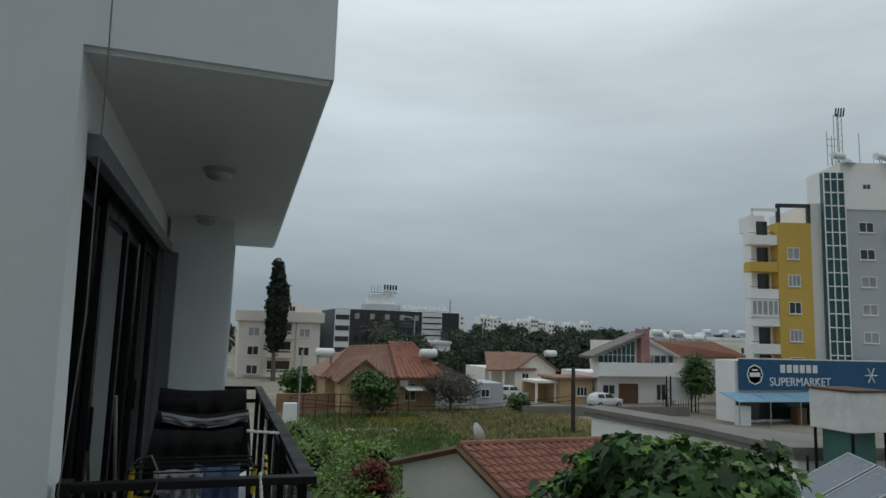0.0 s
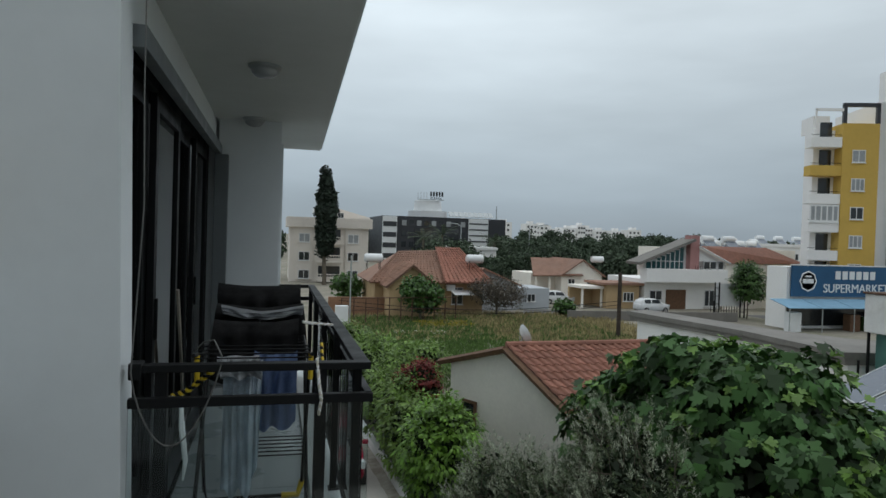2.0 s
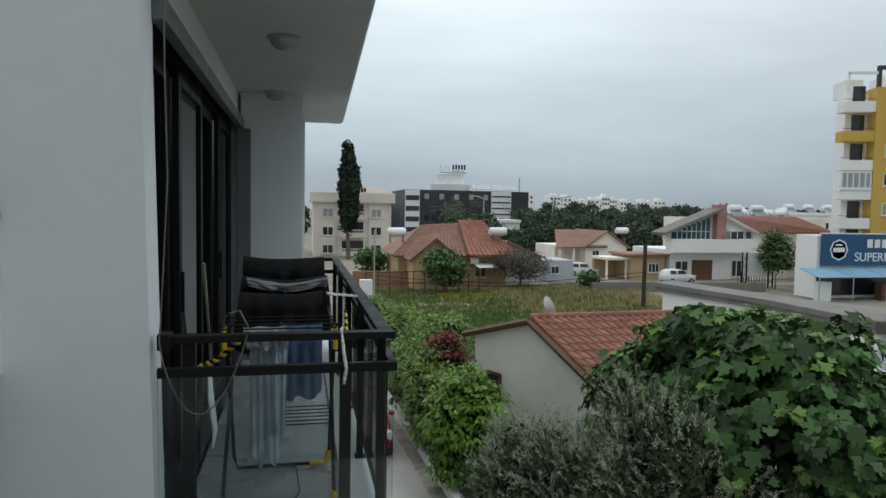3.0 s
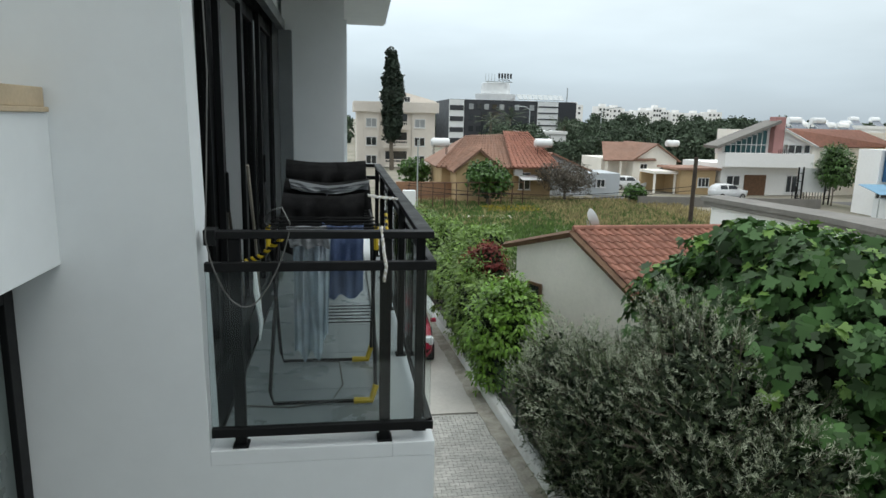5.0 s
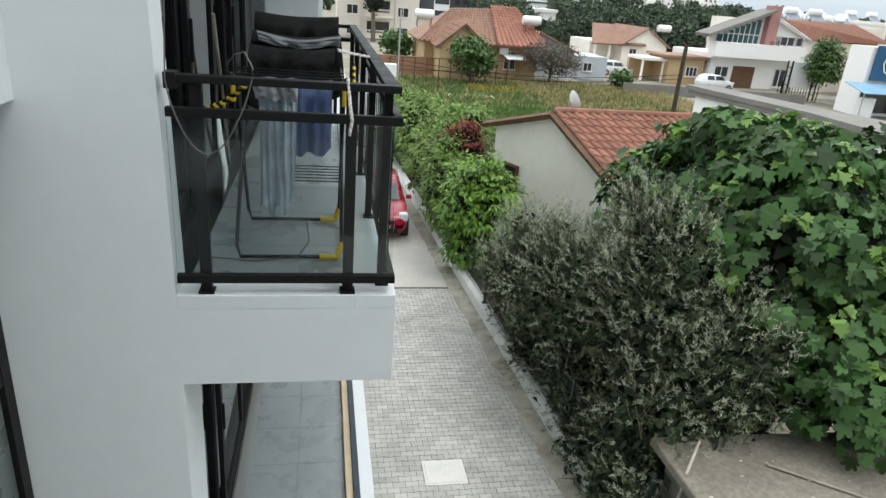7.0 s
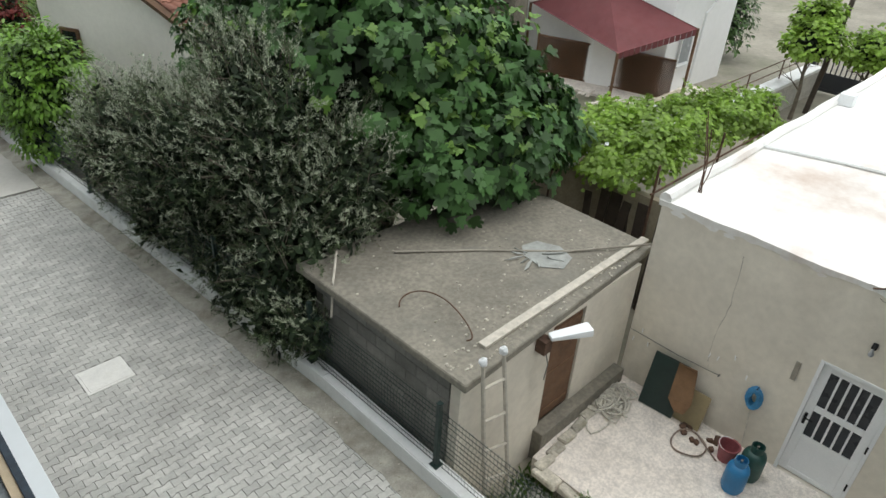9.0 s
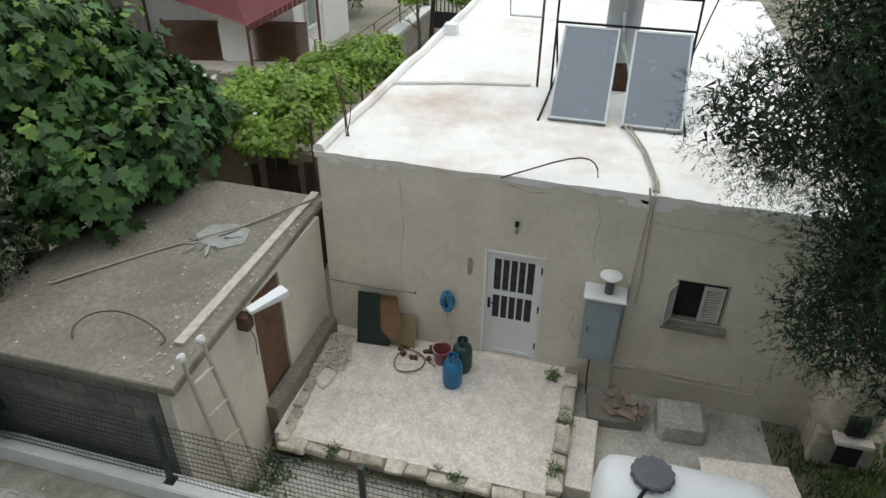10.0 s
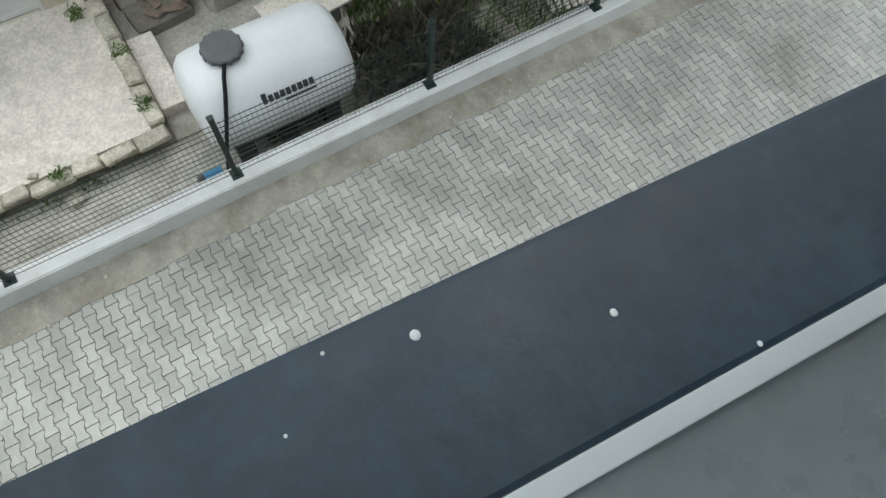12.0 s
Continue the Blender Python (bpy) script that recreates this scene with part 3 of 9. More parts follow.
def ground_z(x, y):
    """Height of the ground: the sunken yard behind the lane, level land elsewhere."""
    yard = step(5.30, 5.55, x) * (1 - step(15.0, 19.0, x)) * (1 - step(7.5, 13.0, y))
    lane = (1 - step(5.30, 5.50, x)) * step(-6, -5, x) * (1 - step(36, 38, y))
    z = -0.97 * yard - 0.09 * lane
    if x > 6 and y < 16:
        z += 0.04 * noise.noise(Vector((x * 0.9, y * 0.9, 0)))
    if y > 36:
        z += 0.12 * noise.noise(Vector((x * 0.2, y * 0.2, 3)))
    return z


def axis(lo, hi, fine_lo, fine_hi, fine, growth=1.35):
    out, v, s = [], fine_lo, fine
    while v <= fine_hi:
        out.append(v)
        v += fine
    while v < hi:
        s *= growth
        v += s
        out.append(v)
    v, s = fine_lo, fine
    while v > lo:
        s *= growth
        v -= s
        out.insert(0, v)
    return out


bm = B()
xs, ys = axis(-2500, 2500, 3.6, 24.0, 0.3), axis(-2500, 2800, -14.0, 20.0, 0.4)
grid = [[bm.verts.new((x, y, ground_z(x, y))) for x in xs] for y in ys]
for r0, r1 in zip(grid, grid[1:]):
    for i in range(len(xs) - 1):
        bm.faces.new((r0[i], r0[i + 1], r1[i + 1], r1[i]))
M_GROUND = material("dusty_ground", (0.25, 0.23, 0.185), 0.95, 0.35, 0.25, 0.75, (0.10, 0.115, 0.055), 0.12, 0.5, 25)
ground = smooth(structure("ground", bm, M_GROUND, "bare dusty earth with patches of weeds", "ground"))

# the lane: sandy bed, dirty strip along the curb
bm = B()
box(bm, (-6, -30, -0.3), (5.15, 36, -0.02))
lane = structure("road", bm, M_JOINT, "paved lane beside the apartment block", "lane")


def fence_x(y):
    """The outer line of the curb."""
    return 5.06 if y < 6 else 5.06 - 0.060 * (y - 6)


bm = B()
edge = []
for k in range(265):                                         # the dirt creeps over the pavers in an uneven line
    y = -30 + 0.25 * k
    w = 0.36 + 0.02 * math.sin(y * 0.9) + 0.018 * math.sin(y * 5.3 + 1) + 0.015 * math.sin(y * 13.0)
    edge.append([bm.verts.new(p) for p in ((fence_x(y) - w, y, -0.01), (fence_x(y) - w, y, 0.006), (fence_x(y) - 0.15, y, 0.014), (fence_x(y) + 0.02, y, 0.026))])
for u, v in zip(edge, edge[1:]):
    for a in range(3):
        bm.faces.new((u[a], u[a + 1], v[a + 1], v[a]))
bmesh.ops.recalc_face_normals(bm, faces=bm.faces)
structure("pavement", bm, M_GUTTER, "dirty concrete strip along the curb", "gutter")

bm = B()
for y0, y1 in ((-30, 6), (6, 33)):
    a, b = fence_x(y0), fence_x(y1)
    prism(bm, [(a, y0), (a + 0.24, y0), (b + 0.24, y1), (b, y1)], -1.0, 0.30)
bmesh.ops.bevel(bm, geom=[e for e in bm.edges if abs(e.verts[0].co.z - 0.3) < 0.01 and abs(e.verts[1].co.z - 0.3) < 0.01], offset=0.015, segments=2, affect="EDGES")
structure("curb_wall", bm, M_CURB, "low white painted wall under the mesh fence", "wall")


# ---- the mesh fence ----
def fence_panel(length):
    bm = B()
    n = int(length / 0.055)
    for i in range(n + 1):
        y = i * length / n
        prof = [(0.0, 0.02), (0.0, 0.20), (0.035, 0.25), (0.0, 0.30), (0.0, 0.70), (0.035, 0.75), (0.0, 0.80), (0.0, 0.99)]
        tube(bm, [(x, y, z) for x, z in prof], 0.0026, 3)
    for z in (0.04, 0.12, 0.20, 0.25, 0.30, 0.38, 0.46, 0.54, 0.62, 0.70, 0.75, 0.80, 0.88, 0.96):
        x = 0.035 if z in (0.25, 0.75) else 0.0
        box(bm, (x - 0.003, 0, z - 0.003), (x + 0.003, length, z + 0.003))
    return bm


fence_posts = [-11.27 + 2.5 * i for i in range(7)] + [6.4, 8.9, 11.4, 13.9, 16.4, 18.9, 21.4]
fence = thing("mesh_fence", (5.2, 0, 0.3), "dark green welded mesh fence on a low white wall", "fence")
panel_mesh = None
for i, y in enumerate(fence_posts):
    x = fence_x(y) + 0.13 - 5.2
    bm = B()
    box(bm, (-0.03, -0.03, 0), (0.03, 0.03, 1.06), 0.006)
    box(bm, (-0.065, -0.065, 0), (0.065, 0.065, 0.012))
    p = part("post", bm, M_FENCE, fence)
    p.location = (x, y, 0)
    bm = B()
    box(bm, (-0.034, -0.034, 1.06), (0.034, 0.034, 1.085), 0.008)
    part("post_cap", bm, M_FENCE, p)
    if i + 1 < len(fence_posts):
        y2 = fence_posts[i + 1]
        x2 = fence_x(y2) + 0.13 - 5.2
        if panel_mesh is None:
            ob = part("mesh_panel", fence_panel(2.5), M_FENCE, fence)
            panel_mesh = ob.data
        else:
            ob = new("mesh_panel", panel_mesh)
            ob.parent = fence
        ob.location = (x, y, 0)
        ob.rotation_euler = (0, 0, -math.atan2(x2 - x, y2 - y))
        ob.scale = (1, math.hypot(x2 - x, y2 - y) / 2.5, 1)

# ---- the apartment block ----
Y0, XW, XS = 3.0, 0.19, 1.21      # end face, wall beside the doors, slab edge
bm = B()
edge = [(-4.5, -0.3), (XW, -0.3), (XW, 5.75), (0.14, 8.5), (0.14, 14), (-4.5, 14)]      # end wall that faces the camera
fr = [bm.verts.new((x, Y0, z)) for x, z in edge]
bk = [bm.verts.new((x, 3.22, z)) for x, z in edge]
bm.faces.new(fr)
bm.faces.new(bk[::-1])
for i in range(6):
    bm.faces.new((fr[i], bk[i], bk[(i + 1) % 6], fr[(i + 1) % 6]))
bmesh.ops.recalc_face_normals(bm, faces=bm.faces)
structure("wall_end", bm, M_WALL, "smooth white rendered end wall of the apartment block", "wall")
bm = B()
box(bm, (-0.02, 3.22, 5.75), (0.135, 3.30, 8.22))                # wall beside and over the doors
box(bm, (-0.02, 7.40, 5.6), (0.135, 12.0, 8.5))
box(bm, (-0.02, 3.22, 8.20), (0.135, 7.40, 8.5))
box(bm, (-0.02, 3.22, 2.7), (XW, 3.42, 5.27))
box(bm, (-0.02, 7.5, 2.7), (XW, 12.0, 5.27))
structure("wall_balcony", bm, M_WALL, "white rendered wall round the balcony doors", "wall")
bm = B()
box(bm, (0.17, 7.42, 5.75), (0.80, 7.80, 8.5))
structure("wall_pier", bm, M_WALL, "white rendered pier between two balconies", "wall")
bm = B()
box(bm, (0.15, 9.2, 5.7), (0.84, 9.5, 8.48))
structure("wall_pier_far", bm, M_WALL, "white rendered pier at the far balcony", "wall")


def deck(z1, z0, x1, y1, name):
    bm = B()
    box(bm, (XW, Y0, z0), (x1, y1, z1 - 0.07))
    # upstand round the floor
    box(bm, (x1 - 0.20, Y0, z1 - 0.07), (x1, y1, z1), 0.004)
    box(bm, (XW, Y0, z1 - 0.07), (x1 - 0.20, Y0 + 0.20, z1), 0.004)
    structure(name, bm, M_WALL, "white rendered balcony slab with a raised edge", "balcony slab")


deck(5.75, 5.27, XS, 12.0, "slab_balcony")
deck(2.75, 2.20, 1.36, 12.0, "slab_terrace")
bm = B()
prism(bm, [(0.14, Y0), (1.17, Y0), (1.37, 9.7), (0.14, 9.7)], 8.51, 14)
structure("slab_upper", bm, M_WALL, "white rendered upper balcony block", "balcony slab")
bm = B()
prism(bm, [(0.0, Y0 + 0.02), (1.15, Y0 + 0.02), (1.345, 9.68), (0.0, 9.68)], 8.485, 8.512)
structure("ceiling", bm, M_SOFFIT, "pale painted balcony soffit", "ceiling")


def floor_tiles(z, x0, x1, y0, y1, name, size=0.6):
    bm = B()
    box(bm, (x0, y0, z - 0.05), (x1, y1, z - 0.012))
    fl = structure(name, bm, M_JOINT, "grey tiled balcony floor", "floor")
    nx, ny = max(1, round((x1 - x0) / size)), round((y1 - y0) / size)
    sx, sy = (x1 - x0) / nx, (y1 - y0) / ny
    bm = B()
    box(bm, (0.0015, 0.0015, -0.015), (sx - 0.0015, sy - 0.0015, 0), 0.001)
    t = part("tile", bm, M_TILE, fl)
    t.location = (x0, y0, z)
    for i in range(nx):
        for j in range(ny):
            if i or j:
                o = new("tile", t.data)
                o.parent, o.location = fl, (x0 + i * sx, y0 + j * sy, z)


floor_tiles(5.692, XW, XS - 0.20, Y0 + 0.20, 7.42, "floor_balcony")
floor_tiles(2.692, XW, 1.10, Y0 + 0.20, 9.0, "floor_terrace")
bm = B()
box(bm, (-4.4, 3.25, 5.6), (-0.9, 9.5, 5.69))
box(bm, (-4.4, 3.25, 2.6), (-0.9, 9.5, 2.69))
structure("floor_rooms", bm, M_TILE, "dim tiled floor behind the glass doors", "floor")
# Near-black sheet behind the doors: the room's shade is its colour.
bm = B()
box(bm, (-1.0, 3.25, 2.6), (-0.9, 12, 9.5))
structure("wall_rooms", bm, M_DARK, "near-black sheet painted as the shade of the room behind the glass doors", "wall")
# body of the block past the balconies and below
bm = B()
box(bm, (-4.5, 12.0, -0.3), (0.19, 24, 14))
box(bm, (-4.5, 3.22, -0.3), (0.0, 12.0, 2.2))
box(bm, (-4.5, 3.22, 9.9), (0.19, 12.0, 14))
structure("wall_block", bm, M_WALL, "white rendered body of the apartment block", "wall")


def sliding_door(y0, y1, z0, z1, x, leaves, name):
    """Dark sliding doors: outer frame, leaves with stiles, and panes."""
    d = thing(name, (x, y0, z0), "dark aluminium sliding balcony doors with tall glass", "door", "balcony doors", "structure")
    W, H = y1 - y0, z1 - z0
    bm = B()
    box(bm, (-0.07, 0, 0), (0.05, 0.07, H), 0.004)
    box(bm, (-0.07, W - 0.07, 0), (0.05, W, H), 0.004)
    box(bm, (-0.07, 0.07, H - 0.08), (0.05, W - 0.07, H), 0.004)
    box(bm, (-0.07, 0.07, 0), (0.05, W - 0.07, 0.05), 0.004)
    part("door_frame", bm, M_BLACK, d)
    w = (W - 0.14) / leaves
    for i in range(leaves):
        a, xo = 0.07 + i * w, (-0.045, 0.005)[i % 2]
        bm = B()
        for p, q in (((xo, a, 0.05), (xo + 0.04, a + 0.09, H - 0.08)), ((xo, a + w - 0.09, 0.05), (xo + 0.04, a + w, H - 0.08)),
                     ((xo, a + 0.09, 0.05), (xo + 0.04, a + w - 0.09, 0.17)), ((xo, a + 0.09, H - 0.18), (xo + 0.04, a + w - 0.09, H - 0.08))):
            box(bm, p, q, 0.003)
        lf = part("door_leaf", bm, M_BLACK, d)
        bm = B()
        box(bm, (xo + 0.015, a + 0.085, 0.165), (xo + 0.022, a + w - 0.085, H - 0.175))
        part("pane", bm, M_WINGLASS, lf, "tinted door glass")
        bm = B()
        box(bm, (xo + 0.041, a + 0.03, 0.95), (xo + 0.06, a + 0.05, 1.2), 0.004)
        part("handle", bm, M_BLACK, lf)


sliding_door(3.30, 7.40, 5.69, 8.20, 0.02, 4, "door_balcony")
bm = B()
box(bm, (0.136, 3.24, 8.10), (0.20, 7.41, 8.20), 0.004)
box(bm, (0.136, 7.30, 5.70), (0.27, 7.41, 8.10), 0.004)
structure("trim_door", bm, M_GREYTRIM, "grey metal reveal round the balcony doors", "trim")
sliding_door(3.42, 7.5, 2.69, 5.12, 0.02, 3, "door_terrace")


def ceiling_lamp(x, y, z):
    t = thing("ceiling_lamp", (x, y, z), "small round frosted ceiling lamp on the soffit", "lamp", "soffit lamps")
    bm = B()
    lathe(bm, [(0.115, 0.0), (0.115, -0.02), (0.10, -0.03), (0.095, -0.035)], seg=24)
    part("base", bm, M_GREYMETAL, t)
    bm = B()
    lathe(bm, [(0.093, -0.03), (0.088, -0.055), (0.06, -0.078), (0.02, -0.088)], seg=24)
    smooth(part("shade", bm, M_PALEPANE, t, "unlit frosted glass shade"))


ceiling_lamp(0.66, 4.98, 8.486)
ceiling_lamp(0.52, 7.27, 8.486)

# ---- the glass railing ----


def railing(y0, y1, z, x, returns=True):
    """Dark railing: rail, lower rails, posts on the raised edge, panes."""
    r = thing("balcony_railing", (x, y0, z), "black aluminium balcony railing with clear glass panes", "railing")
    L, H, xw = y1 - y0, 1.0, XW - x + 0.01
    bm = B()
    box(bm, (-0.035, 0, H - 0.03), (0.035, L, H), 0.004)
    part("top_rail", bm, M_BLACK, r)
    bm = B()
    box(bm, (xw, -0.03, H - 0.03), (0.035, 0.035, H + 0.002), 0.004)
    part("top_rail", bm, M_BLACK, r)
    bm = B()
    box(bm, (xw, -0.045, H - 0.055), (xw + 0.05, 0.045, H + 0.012), 0.004)
    part("wall_bracket", bm, M_BLACK, r)
    for zz in (0.85, 0.085):
        bm = B()
        box(bm, (0.01, -0.045, zz - 0.02), (0.045, L, zz + 0.02), 0.003)
        part("side_rail", bm, M_BLACK, r)
        bm = B()
        box(bm, (xw, -0.05, zz - 0.02), (0.045, -0.012, zz + 0.02), 0.003)
        part("end_rail", bm, M_BLACK, r)
    n = 5
    for i in range(n):
        y = 0.10 + i * (L - 0.2) / (n - 1)
        bm = B()
        box(bm, (-0.03, y - 0.02, 0.0), (0.01, y + 0.02, H - 0.03), 0.003)
        box(bm, (-0.04, y - 0.035, 0), (0.025, y + 0.035, 0.01))
        part("post", bm, M_BLACK, r)
        if i + 1 < n:
            bm = B()
            box(bm, (0.018, y + 0.03, 0.09), (0.026, y + (L - 0.2) / (n - 1) - 0.03, 0.84))
            ob = part("glass_pane", bm, M_GLASS, r, "clear glass pane")
            ob.visible_shadow = False
    for xx in (xw + 0.12, -0.18):
        bm = B()
        box(bm, (xx - 0.025, -0.012, 0.0), (xx + 0.025, 0.03, H - 0.03), 0.003)
        box(bm, (xx - 0.035, -0.03, 0), (xx + 0.035, 0.045, 0.01))
        part("post", bm, M_BLACK, r)
    bm = B()
    box(bm, (xw, -0.036, 0.09), (0.03, -0.028, 0.845))
    ob = part("glass_pane", bm, M_GLASS, r, "clear glass pane")
    ob.visible_shadow = False
    return r


railing(3.045, 7.38, 5.75, 1.155)
# the railing's far return to the pier
r = thing("balcony_railing", (1.155, 7.42, 5.75), "black railing return between the corner and the pier", "railing")
part("top_rail", box(B(), (-0.34, -0.02, 0.965), (0.035, 0.02, 1.0), 0.004), M_BLACK, r)
part("end_rail", box(B(), (-0.34, -0.015, 0.83), (0.035, 0.015, 0.87), 0.003), M_BLACK, r)
for x in (-0.30, -0.17, 0.0):
    part("post", box(B(), (x - 0.018, -0.018, 0), (x + 0.018, 0.018, 0.965), 0.003), M_BLACK, r)

# terrace parapet below: stone strip and dark rail on the white edge
t = thing("terrace_rail", (1.2, 3.0, 2.75), "low dark rail with a beige stone strip on the terrace edge", "railing")
bm = B()
box(bm, (-0.10, 0.2, -0.055), (-0.03, 9.0, 0.012), 0.004)
part("stone_strip", bm, M_STONE, t, "beige stone strip with rust spots")
bm = B()
box(bm, (-0.03, 0.0, 0.0), (0.03, 9.0, 0.035), 0.005)
part("rail", bm, M_CAP, t)

# ---- the camera's own balcony and the wall box beside it ----
OWN = pose(1.079, -1.15, -0.031, 0, 0, -4)                         # its edge runs a little askew


def own_part(name, bm, mat, label, category):
    ob = structure(name, bm, mat, label, category)
    ob.matrix_world = OWN
    return ob


bm = B()
box(bm, (-2.7, -6, 5.1), (0, 0.10, 5.62))
box(bm, (-0.15, -6, 5.62), (0, 0.10, 5.66), 0.004)
own_part("slab_own", bm, M_WALL, "white rendered slab edge of the own balcony", "balcony slab")
own_part("floor_own", box(B(), (-2.7, -6, 5.62), (-0.15, 0.10, 5.63)), M_TILE, "grey tiled floor of the own balcony", "floor")
# Unseen soffit and walls, added round the camera to shade the facing end wall.
own_part("ceiling_own", box(B(), (-2.7, -6, 8.5), (0.05, 0.6, 9.0)), M_SOFFIT, "unseen pale soffit added over the own balcony to shade the end wall", "ceiling")
own_part("wall_own", box(B(), (-2.9, -6, -0.3), (-2.7, 0.6, 14)), M_WALL, "unseen white rendered wall added behind the own balcony", "wall")
own_part("wall_own_end", box(B(), (-2.9, -6.3, -0.3), (0, -6.0, 14)), M_WALL, "unseen white rendered end wall added to the own balcony", "wall")
own = thing("own_railing", OWN @ pose(-0.043, 0, 5.66), "wide dark coated rail with bird droppings", "railing")
part("top_rail", box(B(), (-0.043, -6, 0.90), (0.043, 0.25, 0.94), 0.003), M_CAP, own)
for y in (-5.8, -4.4, -3.0, -1.6, 0.1):
    part("post", box(B(), (-0.02, y - 0.02, 0), (0.02, y + 0.02, 0.9)), M_BLACK, own)
ob = part("glass_pane", box(B(), (-0.004, -5.8, 0.08), (0.004, 0.0, 0.80)), M_GLASS, own)
ob.visible_shadow = False
bm = B()
box(bm, (-0.66, -0.3, -0.3), (-0.61, Y0, 6.55))
box(bm, (-0.66, -0.3, 7.25), (-0.61, Y0, 14))
structure("wall_recess", bm, M_WALL, "white rendered recess wall of the block", "wall")
bm = B()
box(bm, (-0.61, 0.2, 6.62), (-0.365, Y0, 7.235), 0.004)
box(bm, (-0.66, 0.2, 6.55), (-0.61, Y0, 7.25))
structure("wall_parapet", bm, M_WALL, "projecting white rendered parapet under a window", "wall")
bm = B()
box(bm, (-0.62, 0.2, 7.235), (-0.352, 2.985, 7.255), 0.004)
box(bm, (-0.60, 0.2, 7.255), (-0.37, 2.99, 7.33), 0.004)
structure("window_sill", bm, M_STONE, "beige stone window sill", "sill")
w = thing("window_stair", (-0.60, 1.2, 3.6), "tall dark framed window under the parapet", "window", "", "structure")
bm = B()
for p, q in (((0, 0, 0), (0.05, 0.07, 2.95)), ((0, 1.70, 0), (0.05, 1.78, 2.95)), ((0, 0.07, 2.88), (0.05, 1.70, 2.95)), ((0, 0.07, 0), (0.05, 1.70, 0.07)), ((0, 0.07, 1.75), (0.045, 1.70, 1.83))):
    box(bm, p, q, 0.004)
part("window_frame", bm, M_BLACK, w)
bm = B()
box(bm, (0.015, 0.07, 0.07), (0.022, 1.70, 2.88))
part("pane", bm, M_STAIRPANE, w, "greyish window glass")
rng = random.Random(4)
for x, y, s in ((1.064, -1.120, 0.0023), (1.031, -1.195, 0.0017), (0.990, -1.239, 0.0012), (1.076, -1.085, 0.0009), (1.055, -1.059, 0.0008)):
    bm = B()
    bmesh.ops.create_icosphere(bm, subdivisions=2, radius=s, matrix=Matrix.Translation((x, y, 6.5693)) @ Matrix.Diagonal((1.1, 1, 0.4, 1)))
    tagged(part("bird_dropping", bm, M_DROP), "dried white dropping on the dark rail", "dropping", "droppings on the rail")

# ---- the yard house ----
WX, PZ, YZ, RZ = 9.55, -0.65, -0.95, 2.70
house = thing("yard_house", (WX, 0, -1.0), "low house with weathered beige plaster and a flat white roof", "house")


def hpart(name, bm, mat, label="", parent=None):
    bmesh.ops.translate(bm, verts=bm.verts, vec=(-WX, 0, 1.0))
    return part(name, bm, mat, parent or house, label)


bm = B()                                                     # front wall with door and window openings
for a, b in (((WX, -0.08, -1.0), (WX + 0.2, -2.0, RZ)), ((WX, 0.88, -1.0), (WX + 0.2, 3.58, RZ)), ((WX, -0.08, 1.44), (WX + 0.2, 0.88, RZ)), ((WX, -2.75, -1.0), (WX + 0.2, -4.3, RZ)),
             ((WX, -2.0, -1.0), (WX + 0.2, -2.75, 0.70)), ((WX, -2.0, 1.44), (WX + 0.2, -2.75, RZ)), ((WX, -0.08, -1.0), (WX + 0.2, 0.88, PZ))):
    box(bm, a, b)
box(bm, (WX + 0.2, 3.38, -1.0), (22.8, 3.58, RZ))
box(bm, (WX + 0.2, -4.3, -1.0), (22.8, -4.1, RZ))
box(bm, (22.6, -4.1, -1.0), (22.8, 3.38, RZ))
bmesh.ops.remove_doubles(bm, verts=bm.verts, dist=0.0005)
hpart("wall", bm, M_BEIGE)
bm = B()                                                     # roof sheet with an uneven, chipped front lip
rnd = random.Random(3)
n = 150
top, bot = [], []
for i in range(n + 1):
    y = -4.35 + i * (3.63 + 4.35) / n
    j = 0.03 * noise.noise(Vector((0, y * 2.3, 0))) + rnd.uniform(-0.006, 0.006)
    z = RZ + 0.035 + 0.03 * noise.noise(Vector((5, y * 1.1, 0))) + 0.012 * noise.noise(Vector((2, y * 6.0, 0)))
    top.append(((WX - 0.012 + j * 0.3, y, z), (WX + 0.9, y, RZ + 0.05), (22.9, y, RZ + 0.05)))
    bot.append((WX - 0.006 + j * 0.2, y, RZ - 0.055 + 0.07 * noise.noise(Vector((9, y * 1.9, 0))) + 0.035 * noise.noise(Vector((4, y * 7.0, 0)))))
tv = [[bm.verts.new(p) for p in row] for row in top]
bv = [bm.verts.new(p) for p in bot]
for i in range(n):
    for k in range(2):
        bm.faces.new((tv[i][k], tv[i][k + 1], tv[i + 1][k + 1], tv[i + 1][k]))
    bm.faces.new((bv[i], tv[i][0], tv[i + 1][0], bv[i + 1]))
bmesh.ops.recalc_face_normals(bm, faces=bm.faces)
hpart("roof", bm, M_ROOFWHITE, "white painted flat roof with brown stains")
bm = B()                                                     # raised rim along the side
tube(bm, [(WX + i * 1.1, 3.55 + 0.02 * math.sin(i * 2.1), RZ + 0.07 + 0.015 * math.sin(i * 3.3)) for i in range(13)], 0.10, 8)
smooth(hpart("roof_rim", bm, M_ROOFWHITE))
rnd = random.Random(12)
